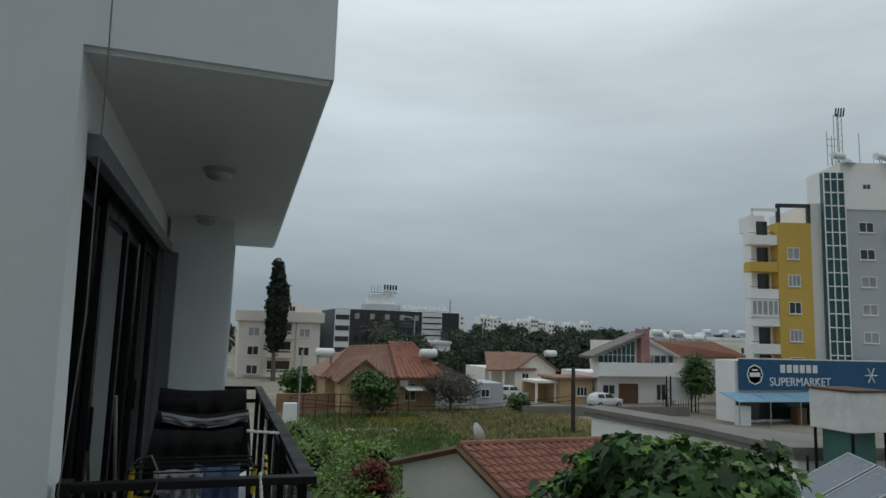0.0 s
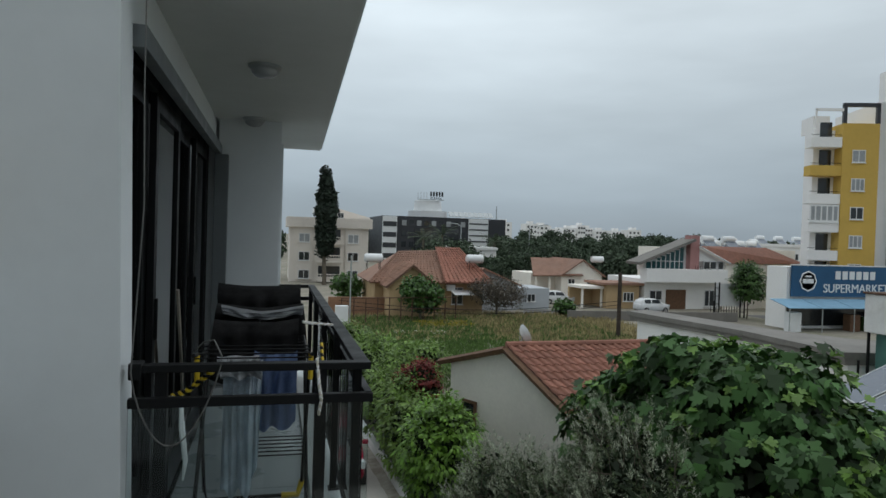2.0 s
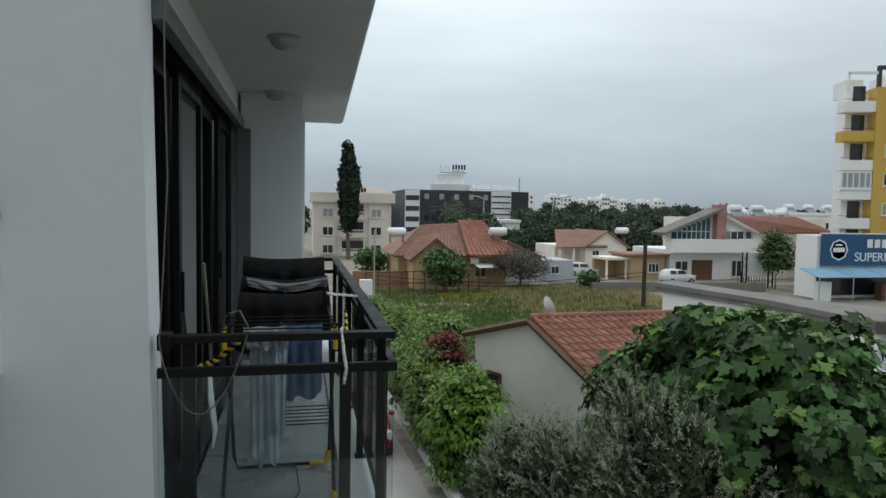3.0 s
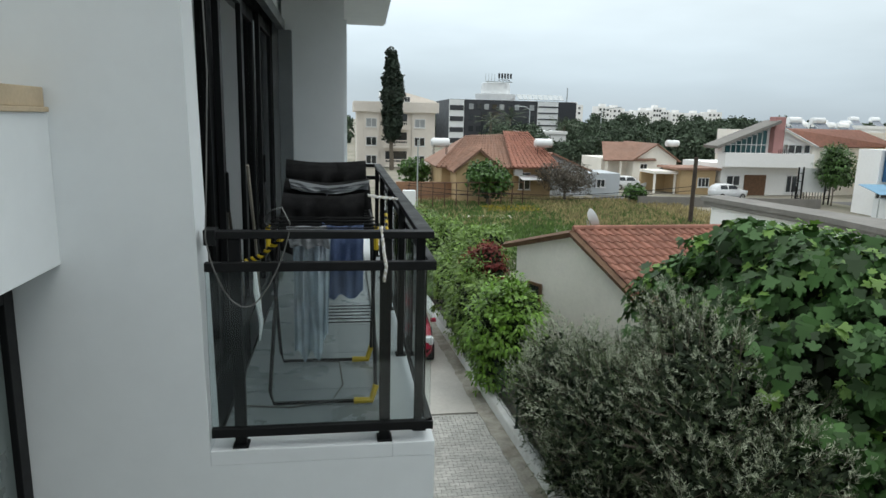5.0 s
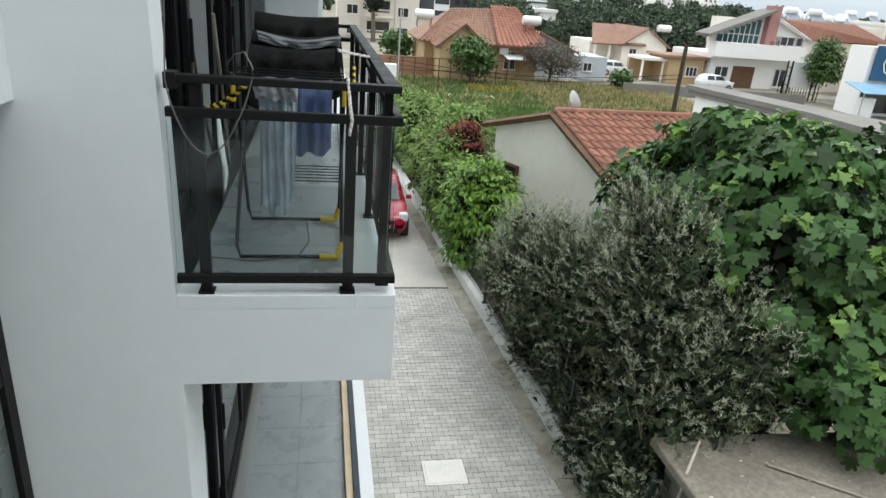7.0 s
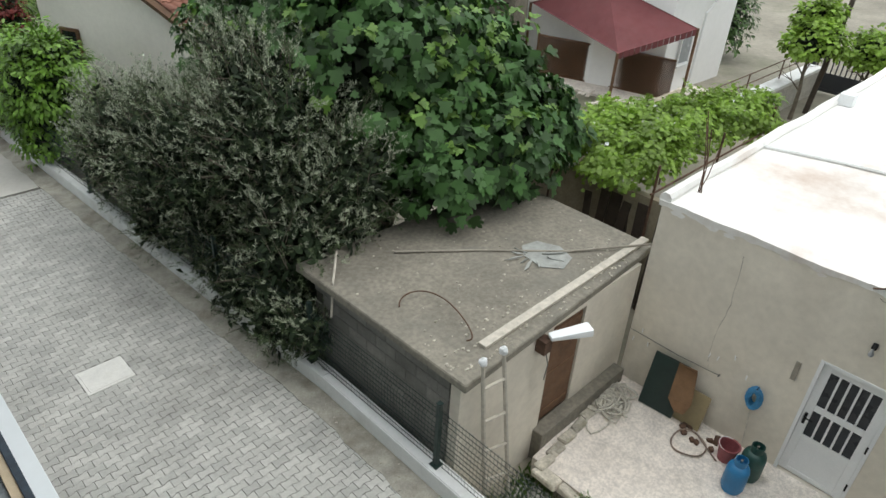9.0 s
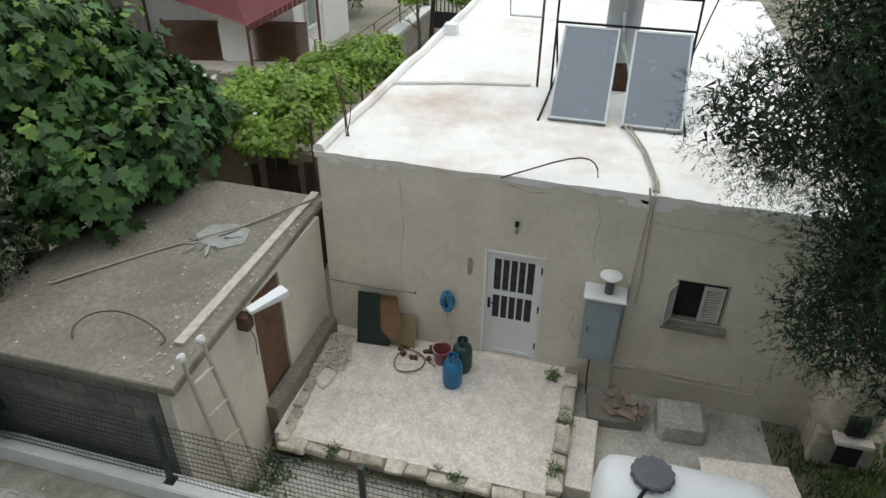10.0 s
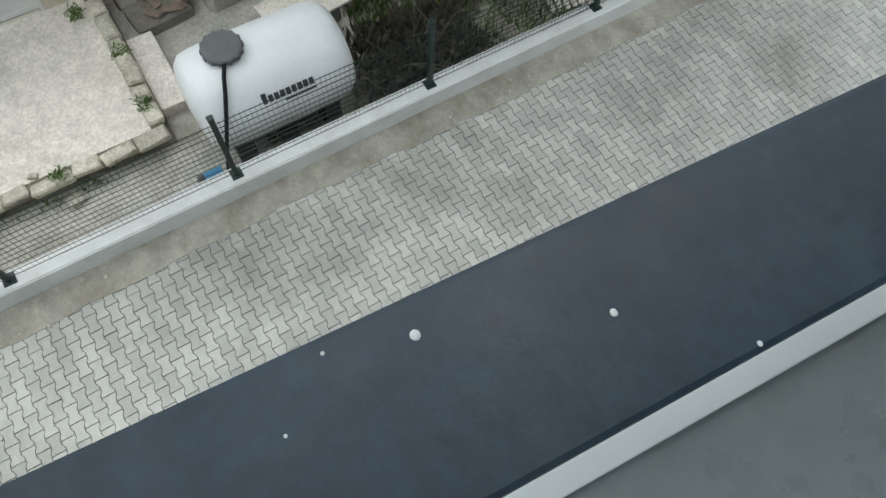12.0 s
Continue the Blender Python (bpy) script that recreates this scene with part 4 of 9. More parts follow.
for pts in ([(-1.5, 2.32), (-2.1, 2.26), (-2.5, 2.31), (-3.1, 2.22), (-3.8, 2.24)], [(-0.72, 2.45), (-0.78, 2.2), (-0.74, 1.8), (-0.80, 1.45)], [(0.6, 2.60), (0.3, 2.52), (-0.1, 2.56)],
            [(-0.35, 0.75), (-0.62, 0.55), (-0.55, 0.2), (-0.7, -0.05)], [(2.25, 2.4), (2.2, 1.6), (2.28, 0.9), (2.22, 0.3)], [(-2.95, 2.5), (-3.3, 2.43), (-3.7, 2.46)]):
    line = []
    for (ya, za), (yb, zb) in zip(pts, pts[1:]):
        for k in range(6):
            line.append((WX + 0.0005, ya + (yb - ya) * k / 6 + rnd.uniform(-0.012, 0.012), za + (zb - za) * k / 6 + rnd.uniform(-0.012, 0.012)))
    hpart("crack", tube(B(), line, [rnd.uniform(0.0015, 0.0042) for _ in line], 4), M_CRACK, "fine dark crack in the plaster")
for k in range(26):
    y, zz, r = rnd.uniform(-3.2, 3.4), RZ - rnd.uniform(0.02, 0.16), rnd.uniform(0.03, 0.10)
    if k < 9:
        y, r = -1.42 + rnd.uniform(-0.3, 0.3), rnd.uniform(0.05, 0.11)
    bm = B()                                                 # blistered paint under the roof edge
    fl = [bm.verts.new((WX - 0.004 - 0.0007 * (k % 5), y + r * 1.6 * math.cos(a) * rnd.uniform(0.6, 1.1), zz + r * 0.7 * math.sin(a) * rnd.uniform(0.6, 1.1))) for a in np.linspace(0, math.tau, 10)[:-1]]
    bm.faces.new(fl)
    hpart("paint_flake", bm, M_ROOFWHITE)


def house_door():
    d = thing("door_1", (WX + 0.05, -0.08, PZ), "white metal door with barred glass panes", "door", "", "structure")
    W, H = 0.96, 2.09
    bm = B()
    for a, b in (((-0.06, 0, 0), (0.05, 0.05, H)), ((-0.06, W - 0.05, 0), (0.05, W, H)), ((-0.06, 0.05, H - 0.05), (0.05, W - 0.05, H))):
        box(bm, a, b, 0.006)
    part("door_frame", bm, M_WHITEPVC, d)
    bm = B()
    for a, b in (((0, 0.05, 0.02), (0.04, 0.16, H - 0.05)), ((0, W - 0.16, 0.02), (0.04, W - 0.05, H - 0.05)), ((0, 0.16, H - 0.17), (0.04, W - 0.16, H - 0.05)),
                 ((0, 0.16, 1.22), (0.04, W - 0.16, 1.32)), ((0, 0.16, 0.66), (0.04, W - 0.16, 0.76)), ((0, 0.16, 0.02), (0.04, W - 0.16, 0.10))):
        box(bm, a, b, 0.006)
    leaf = part("door_leaf", bm, M_WHITEPVC, d)
    bm = B()
    box(bm, (0.012, 0.15, 0.09), (0.03, W - 0.15, 0.67), 0.004)
    part("lower_panel", bm, M_WHITEPVC, leaf)
    for z0, z1 in ((0.76, 1.22), (1.32, H - 0.17)):
        bm = B()
        box(bm, (0.022, 0.16, z0), (0.028, W - 0.16, z1))
        part("pane", bm, M_DOORPANE, leaf, "dark glass")
        for i in range(1, 5):
            y = 0.16 + i * (W - 0.32) / 5
            bm = B()
            box(bm, (-0.012, y - 0.014, z0), (0.012, y + 0.014, z1), 0.004)
            part("bar", bm, M_WHITEPVC, leaf)
    bm = B()
    box(bm, (-0.02, W - 0.125, 0.95), (-0.004, W - 0.085, 1.15), 0.004)
    rod(bm, (-0.05, W - 0.10, 1.08), (-0.05, W - 0.22, 1.08), 0.01)
    rod(bm, (-0.05, W - 0.10, 1.08), (0.0, W - 0.10, 1.08), 0.01)
    part("handle", bm, M_BLACK, leaf, "black lever handle")
    for z in (0.35, 1.1, 1.85):
        bm = B()
        rod(bm, (-0.065, 0.045, z - 0.06), (-0.065, 0.045, z + 0.06), 0.013)
        part("hinge", bm, M_BLACK, d)


house_door()


def house_window():
    w = thing("window_1", (WX, -2.75, 0.70), "small window with a faded shutter open", "window", "", "structure")
    bm = B()
    for a, b in (((0.03, 0.0, 0), (0.1, 0.035, 0.74)), ((0.03, 0.715, 0), (0.1, 0.75, 0.74)), ((0.03, 0.035, 0.705), (0.1, 0.715, 0.74)), ((0.03, 0.035, 0), (0.1, 0.715, 0.035))):
        box(bm, a, b, 0.005)
    part("window_frame", bm, M_OLDWOOD, w)
    bm = B()
    box(bm, (-0.13, -0.08, -0.10), (0.1, 0.86, 0.0), 0.012)
    part("window_sill", bm, M_CONC, w)
    # Black backing sheet gives the window opening its shade by colour.
    bm = B()
    box(bm, (0.15, 0.0, 0), (0.19, 0.75, 0.74))
    part("room_dark", bm, M_DARK, w)
    for k in (0, 1):
        m = pose(0.0, 0.06, 0.05) if k == 0 else pose(-0.01, 0.72, 0.05, 0, 0, 62)
        bm = B()
        for a, b in (((0, 0, 0), (0.03, 0.045, 0.63)), ((0, 0.255, 0), (0.03, 0.30, 0.63)), ((0, 0.045, 0), (0.03, 0.255, 0.05)), ((0, 0.045, 0.58), (0.03, 0.255, 0.63))):
            box(bm, a, b, 0.003, m)
        sh = part("shutter", bm, M_SHUTTER, w, "faded louvred shutter")
        for i in range(12):
            bm = B()
            box(bm, (-0.003, 0.045, -0.014), (0.003, 0.255, 0.014), 0, m @ pose(0.015, 0, 0.075 + i * 0.044, 0, 35, 0))
            part("slat", bm, M_SHUTTER, sh)


house_window()

# gas heater cupboard with a flue on the wall
c = thing("heater_cupboard", (WX, -1.02, -0.07), "grey sheet metal heater cupboard with a round flue cap", "cupboard")
bm = B()
box(bm, (-0.36, -0.27, 0), (0, 0.27, 1.18), 0.008)
part("body", bm, M_HEATER, c)
bm = B()
box(bm, (-0.375, -0.25, 0.03), (-0.361, 0.25, 1.14), 0.006)
hd = part("door", bm, M_HEATER, c)
part("latch", box(B(), (-0.392, 0.17, 0.55), (-0.374, 0.20, 0.66), 0.004), M_CAPGREY, hd)
bm = B()
box(bm, (-0.42, -0.31, 1.18), (0, 0.31, 1.215), 0.006)
part("lid", bm, M_CURB, c, "white painted top sheet")
bm = B()
rod(bm, (-0.2, -0.04, 1.215), (-0.2, -0.04, 1.52), 0.065, seg=14)
flue = smooth(part("flue", bm, M_CAPGREY, c))
bm = B()
lathe(bm, [(0.16, 1.50), (0.165, 1.53), (0.12, 1.56), (0.02, 1.575)], (-0.2, -0.04, 0), 18)
smooth(part("flue_cap", bm, M_CURB, flue))

# pipes and conduit on the wall
pp = thing("wall_pipes", (WX, -1.4, -0.95), "pale water pipes fixed along the plaster wall", "pipe")


def ppart(name, pts, r, mat=M_PIPE):
    bm = B()
    tube(bm, [(x - WX, y + 1.4, z + 0.95) for x, y, z in pts], r)
    smooth(part(name, bm, mat, pp))


ppart("pipe", [(WX - 0.03, -1.36, 2.85), (WX - 0.03, -1.40, 2.6), (WX - 0.03, -1.36, 1.5), (WX - 0.03, -1.34, -0.35), (WX - 0.05, -1.34, -0.8), (WX - 0.3, -1.2, -0.86)], 0.016)
ppart("pipe", [(WX + 0.4, -1.46, 2.8), (WX - 0.03, -1.45, 2.72), (WX - 0.03, -1.44, 2.5), (WX - 0.03, -1.48, 0.9)], 0.016)
ppart("pipe", [(WX - 0.03, -1.34, -0.34), (WX - 0.03, -3.1, -0.36), (WX - 0.04, -3.25, -0.33), (WX - 0.04, -3.27, -0.15), (WX - 0.04, -3.2, -0.1)], 0.017)
ppart("pipe", [(WX - 0.03, -1.34, -0.44), (WX - 0.03, -3.4, -0.48), (WX - 0.04, -3.5, -0.42), (WX - 0.04, -3.52, -0.15), (WX - 0.04, -3.44, -0.1)], 0.017)
ppart("gas_pipe", [(WX - 0.2, -0.95, -0.07), (WX - 0.2, -0.95, -0.45), (WX - 0.24, -0.98, -0.9)], 0.014, M_RUST)

# bulb, coiled hose, small plate, wire with pegs
t = thing("wall_bulb", (WX, 0.41, 1.95), "bare bulb in a black holder over the door", "lamp")
bm = B()
rod(bm, (0, 0, 0.05), (-0.06, 0, 0.0), 0.035, 0.03, 10)
part("holder", bm, M_BLACK, t)
bm = B()
lathe(bm, [(0.012, 0.0), (0.02, -0.03), (0.034, -0.075), (0.025, -0.105), (0.004, -0.115)], (-0.07, 0, 0.0), 12)
smooth(part("bulb", bm, M_PALEPANE, t))
t = thing("hose_coil", (WX, 1.45, 0.55), "blue hose coiled on a wall hook", "hose")
bm = B()
rnd = random.Random(8)
pts = []
for i in range(300):
    a, w = i * 0.52, 0.055 + 0.05 * abs(math.sin(i * 0.037 + 1))
    pts.append((-0.06 - 0.05 * math.sin(i * 0.31), w * math.cos(a) + 0.02 * math.sin(i * 0.11), -0.20 + (0.15 + 0.03 * math.sin(i * 0.19)) * math.sin(a)))
tube(bm, pts, 0.012, 5)
smooth(part("coil", bm, M_HOSE, t))
bm = B()
tube(bm, [(-0.06, 0.0, -0.38), (-0.05, -0.05, -0.8), (-0.10, -0.1, -1.15)], 0.008, 5)
part("hose_end", bm, M_ROPE, t)
bm = B()
rod(bm, (0.0, 0, -0.02), (-0.1, 0, -0.02), 0.008)
part("hook", bm, M_BLACK, t)
bm = B()
box(bm, (WX - 0.025, 1.07, 0.93), (WX, 1.14, 1.24), 0.006)
tagged(part("wall_plate", bm, M_OLDWOOD), "small weathered wooden plate on the wall", "plate")
t = thing("wall_wire", (WX, 2.0, 0.34), "thin wire strung along the wall", "wire")
bm = B()
tube(bm, [(-0.03, 0.0, 0.04), (-0.03, 0.7, 0.0), (-0.03, 1.55, 0.02)], 0.006, 5)
rod(bm, (0, 0.02, 0.04), (-0.06, 0.02, 0.04), 0.012)
part("wire", bm, M_CABLE, t)
for y, z in ((-0.35, 0.55), (-0.12, 0.78), (0.12, 0.62), (0.25, 0.60), (1.2, 0.2), (1.35, 0.4), (1.48, 0.17)):
    t = thing("clothes_peg", (WX, 2.0 + y, z), "pale clothes peg clipped to a nail in the plaster", "peg", "pegs along the wall")
    part("peg", box(B(), (-0.045, -0.008, 0), (-0.03, 0.008, 0.08), 0.003, pose(0, 0, 0, 12 * math.sin(y * 9), 0, 0)), M_WHITEPVC, t)
    part("nail", rod(B(), (0.01, 0, 0.04), (-0.045, 0, 0.04), 0.004, seg=5), M_RUST, t)

# ---- the patio ----
bm = B()
prism(bm, [(6.95, -0.62), (9.55, -0.62), (9.55, 3.52), (9.0, 3.50), (6.95, 3.42)], -1.0, PZ)
structure("patio", bm, M_PATIO, "pale worn patio screed with gravel showing", "patio")
rnd = random.Random(11)
edging = thing("patio_edging", (6.9, 1.0, -1.0), "broken rough stones along the patio edge", "edging")


def rough_stone(sx, sy, sz, seed):
    bm = B()
    bmesh.ops.create_cube(bm, size=1.0, matrix=Matrix.Diagonal((sx, sy, sz, 1)))
    bmesh.ops.bevel(bm, geom=bm.edges[:], offset=min(sx, sy, sz) * 0.18, segments=1, affect="EDGES")
    for v in bm.verts:
        v.co += Vector(noise.noise_vector(v.co * 6 + Vector((seed * 3.1, 0, 0)))) * 0.035
    return bm


stones = []
y = -0.80
while y < 3.25:
    L = rnd.uniform(0.3, 0.62)
    stones.append((6.83 + rnd.uniform(-0.03, 0.03), y + L / 2, L - 0.02, rnd.uniform(0.13, 0.24)))
    y += L
for sx, sy, ln, wd in stones:
    p = part("stone", rough_stone(wd, ln, 0.10, sy), M_EDGE, edging)
    p.location = (sx - 6.9, sy - 1.0, 0.335 + rnd.uniform(-0.02, 0.02))
    p.rotation_euler = (rnd.uniform(-0.05, 0.05), rnd.uniform(-0.08, 0.08), rnd.uniform(-0.14, 0.14))
x = 6.98
while x < 9.4:
    L = rnd.uniform(0.26, 0.5)
    p = part("stone", rough_stone(L - 0.03, 0.22, 0.14, x), M_EDGE, edging)
    p.location = (x + L / 2 - 6.9, -0.72 - 1.0, 0.35)
    p.rotation_euler = (0, 0, rnd.uniform(-0.05, 0.05))
    x += L
for i in range(7):
    L = 0.32
    p = part("stone", rough_stone(L, 0.16, 0.12, i + 40), M_EDGE, edging)
    p.location = (6.98 + i * 0.33 - 6.9, 3.22 + i * 0.035 - 1.0, 0.35)
bm = B()
box(bm, (6.80, -0.80, -1.05), (6.95, 3.25, -0.72))
part("backing", bm, M_MOSS, edging, "mossy earth-stained footing")
for k, (poly, lab) in enumerate((([(5.29, -1.9), (6.81, -1.9), (6.81, 3.35), (5.29, 3.35)], "pale stained concrete strip between fence and patio"),
                                ([(6.82, -3.9), (9.54, -3.7), (9.54, -0.84), (6.82, -0.84)], "worn concrete floor beside the patio"))):
    structure("yard_floor", prism(B(), poly, -1.2, -0.928 + 0.002 * k), M_YARD, lab, "yard floor")
bm = B()
box(bm, (7.25, -1.22, -1.0), (8.6, -0.84, -0.74), 0.02)
tagged(part("concrete_step", bm, M_PATIO), "pale concrete step beside the patio", "step")
bm = rough_stone(0.55, 0.85, 0.22, 51)
o = tagged(part("concrete_slab", bm, M_CONC), "cracked grey slab heaped with rubble", "slab")
o.matrix_world = pose(8.95, -1.45, -0.86, 4, 0, 8)
for i in range(9):
    o = tagged(part("rubble_tile", rough_stone(0.26, 0.11, 0.035, i + 60), M_BRICK), "loose broken tile on the heap", "rubble", "rubble beside the patio")
    o.matrix_world = pose(8.75 + rnd.uniform(0, 0.5), -1.25 - rnd.uniform(0, 0.65), -0.725 + 0.012 * i % 0.03, rnd.uniform(-8, 8), rnd.uniform(-8, 8), rnd.uniform(0, 180))
o = tagged(part("stone_block", rough_stone(0.62, 0.70, 0.40, 77), M_YARD), "square weathered stone block by the wall", "stone block")
o.matrix_world = pose(8.98, -2.45, -0.78, 0, 0, 4)
o = tagged(part("marble_slab", rough_stone(0.72, 1.25, 0.035, 78), M_PATIO), "pale stone slab resting on blocks", "slab")
o.matrix_world = pose(7.72, -3.25, -0.42, 3, 2, 10)
for yy in (-2.9, -3.6):
    o = tagged(part("support_block", rough_stone(0.3, 0.25, 0.5, yy), M_BLOCK), "dark block under the stone slab", "block", "blocks under the slab")
    o.matrix_world = pose(7.75, yy, -0.70)


def gas_bottle(x, y, mat, label, s=1.0):
    t = thing("gas_bottle", (x, y, PZ), label, "gas bottle", "gas bottles by the door")
    bm = B()
    lathe(bm, [(0.135 * s, 0.0), (0.14 * s, 0.03), (0.132 * s, 0.04), (0.155 * s, 0.06), (0.16 * s, 0.10), (0.16 * s, 0.38 * s), (0.145 * s, 0.45 * s), (0.09 * s, 0.495 * s), (0.03, 0.51 * s)], seg=24)
    smooth(part("body", bm, mat, t))
    bm = B()
    lathe(bm, [(0.085 * s, 0.49 * s), (0.088 * s, 0.60 * s), (0.078 * s, 0.60 * s), (0.075 * s, 0.50 * s)], seg=20)
    smooth(part("collar", bm, mat, t))
    bm = B()
    rod(bm, (0, 0, 0.50 * s), (0, 0, 0.585 * s), 0.018)
    rod(bm, (-0.03, 0, 0.57 * s), (0.04, 0, 0.57 * s), 0.012)
    part("valve", bm, M_CHROME, t)


gas_bottle(8.66, 1.13, M_BLUE, "blue painted gas bottle on the patio")
gas_bottle(9.05, 1.07, M_GREENB, "dark green gas bottle behind the blue one", 1.05)
t = thing("bucket", (9.12, 1.44, PZ), "faded red plastic bucket", "bucket")
bm = B()
lathe(bm, [(0.11, 0), (0.15, 0.27), (0.165, 0.275), (0.165, 0.29), (0.14, 0.285), (0.10, 0.02)], seg=22)
smooth(part("body", bm, M_REDPL, t))
bm = B()
tube(bm, [(0.155 * math.cos(a), 0.155 * math.sin(a), 0.28 + 0.03 * math.sin(a)) for a in np.linspace(0, math.pi, 10)], 0.006)
part("handle", bm, M_CURB, t)
t = thing("hose_ring", (8.95, 1.95, PZ), "brown hose ring lying on the patio", "hose")
bm = B()
tube(bm, [((0.27 + 0.02 * math.sin(a * 3)) * math.cos(a), (0.27 + 0.02 * math.cos(a * 2)) * math.sin(a), 0.03 + 0.01 * math.sin(a * 2)) for a in np.linspace(0, math.tau * 2, 50)] + [(0.0, -0.45, 0.02)], 0.013)
smooth(part("ring", bm, M_BRICK, t))
t = thing("rope_heap", (8.80, 3.28, PZ), "tangled heap of pale rope", "rope")
bm = B()
rnd = random.Random(21)
pts = [(rnd.gauss(0, 0.22), rnd.gauss(0, 0.13), 0.02 + abs(rnd.gauss(0, 0.05))) for _ in range(44)]
sm = []
for i in range(len(pts) * 8):
    k, u = divmod(i, 8)
    p0, p1 = Vector(pts[k]), Vector(pts[(k + 1) % len(pts)])
    sm.append(p0.lerp(p1, u / 8) + Vector((0.16 * math.sin(i * 0.55), 0.16 * math.cos(i * 0.55), 0)))
tube(bm, sm, 0.015, 5)
smooth(part("rope", bm, M_ROPE, t))
bm = B()
box(bm, (-0.02, -0.29, 0), (0.02, 0.29, 0.96), 0.008)
o = tagged(part("dark_board", bm, M_FENCE), "dark green board leaning against the plaster wall", "board")
o.matrix_world = pose(9.22, 2.70, PZ + 0.005, 0, 14, 4)
bm = B()
box(bm, (-0.012, -0.22, 0), (0.012, 0.22, 0.62), 0.004)
o = tagged(part("fibre_board", bm, M_OLIVEBOARD), "low dull brown board beside the dark one", "board")
o.matrix_world = pose(9.30, 2.20, PZ + 0.005, 0, 14, 0)
bm = B()
slab4(bm, (-0.02, -0.20, 0.45), (-0.08, 0.15, 0.40), (0.02, 0.20, 1.02), (0.06, -0.10, 0.95), 0.01)
slab4(bm, (0.06, -0.10, 0.95), (0.02, 0.20, 1.02), (-0.10, 0.12, 1.08), (-0.08, -0.12, 1.10), 0.01)
slab4(bm, (-0.02, -0.20, 0.45), (-0.08, 0.15, 0.40), (-0.06, 0.0, 0.22), (-0.04, -0.14, 0.24), 0.01)
o = tagged(part("cardboard_sheet", bm, M_CARD), "crumpled brown cardboard leaning on the boards", "cardboard")
o.matrix_world = pose(9.20, 2.38, PZ + 0.005, 0, 8, 0)
for i in range(10):
    o = tagged(part("small_stone", rough_stone(0.09, 0.08, 0.06, i + 90), M_RUST), "small brown stone by the wall", "stone", "stones on the patio")
    o.matrix_world = pose(9.30 + rnd.uniform(-0.25, 0.12), 1.6 + rnd.uniform(0, 0.6), PZ + 0.025, 0, 0, i * 40)
for i, (x, y, s) in enumerate(((7.17, 3.22, 0.10), (7.0, 0.9, 0.08), (6.6, 0.6, 0.16), (6.45, 1.3, 0.07), (6.5, -0.4, 0.10), (6.3, 2.2, 0.06))):
    o = tagged(part("small_stone", rough_stone(s * 1.3, s, s * 0.6, i + 120), M_EDGE), "loose stone in the yard", "stone", "stones in the yard")
    o.matrix_world = pose(x, y, (PZ if x > 6.95 else ground_z(x, y)) + s * 0.25, 0, 0, i * 50)

# ---- the shed ----
shed = thing("shed", (5.4, 3.5, -1.0), "concrete block shed with a flat littered concrete roof", "shed")
SX0, SX1, SY0, SY1, SZ = 5.42, 9.50, 3.62, 6.6, 1.72


def spart(name, bm, mat, label="", parent=None):
    bmesh.ops.translate(bm, verts=bm.verts, vec=(-5.4, -3.5, 1.0))
    return part(name, bm, mat, parent or shed, label)


bm = B()
prism(bm, [(5.34, 3.48), (9.95, 3.72), (10.0, 6.8), (5.30, 6.9)], SZ - 0.12, SZ)
bmesh.ops.bevel(bm, geom=bm.edges[:], offset=0.012, segments=2, affect="EDGES")
spart("roof", bm, M_CONC, "bare grey concrete roof slab")
for a, b in (((SX0, SY0, -1.0), (7.25, SY0 + 0.16, SZ - 0.12)), ((8.05, SY0 + 0.02, -1.0), (9.5, SY0 + 0.18, SZ - 0.12)), ((7.25, SY0, 1.52), (8.05, SY0 + 0.16, SZ - 0.12)),
             ((9.34, SY0 + 0.18, -1.0), (9.5, SY1, SZ - 0.12)), ((SX0 + 0.16, SY1 - 0.16, -1.0), (9.34, SY1, SZ - 0.12))):
    bm = B()
    box(bm, a, b)
    spart("wall", bm, M_BEIGE, "pale plastered shed wall")
bm = B()
box(bm, (SX0 + 0.02, SY0 + 0.16, -1.0), (SX0 + 0.16, SY1, SZ - 0.12))
side = spart("side_wall", bm, M_JOINT, "dark concrete block wall behind the fence")
bm = B()
box(bm, (0, 0.005, 0.005), (0.03, 0.395, 0.195), 0.006)
blk = part("block", bm, M_BLOCK, side)
blk.location = (0.005, 0.29, 0.0)
for i in range(13):
    for j in range(8):
        yy = 0.29 + 0.4 * j - (0.2 if i % 2 else 0)
        if (i or j) and yy < 2.75:
            o = new("block", blk.data)
            o.parent, o.location = side, (0.005, max(yy, 0.29), 0.2 * i)
            if yy < 0.28:
                o.scale = (1, 0.5, 1)
bm = B()
box(bm, (7.27, SY0 + 0.05, -0.35), (8.03, SY0 + 0.09, 1.50), 0.004)
d = spart("door", bm, M_BROWN, "brown wooden shed door")
for z in (-0.25, 0.5, 1.3):
    bm = B()
    box(bm, (7.29, SY0 + 0.035, z), (8.01, SY0 + 0.05, z + 0.09), 0.003)
    spart("batten", bm, M_BROWN, "", d)
bm = B()
box(bm, (7.15, SY0 - 0.18, -1.0), (9.4, SY0 + 0.05, -0.37), 0.02)
spart("doorstep", bm, M_CONC)
o = tagged(part("roof_plank", box(B(), (0, -0.065, 0), (4.0, 0.065, 0.045), 0.004), M_PALEWOOD), "long weathered plank lying on the shed roof", "plank")
o.matrix_world = pose(6.0, 3.84, SZ + 0.002, 0, 0, 1.0)
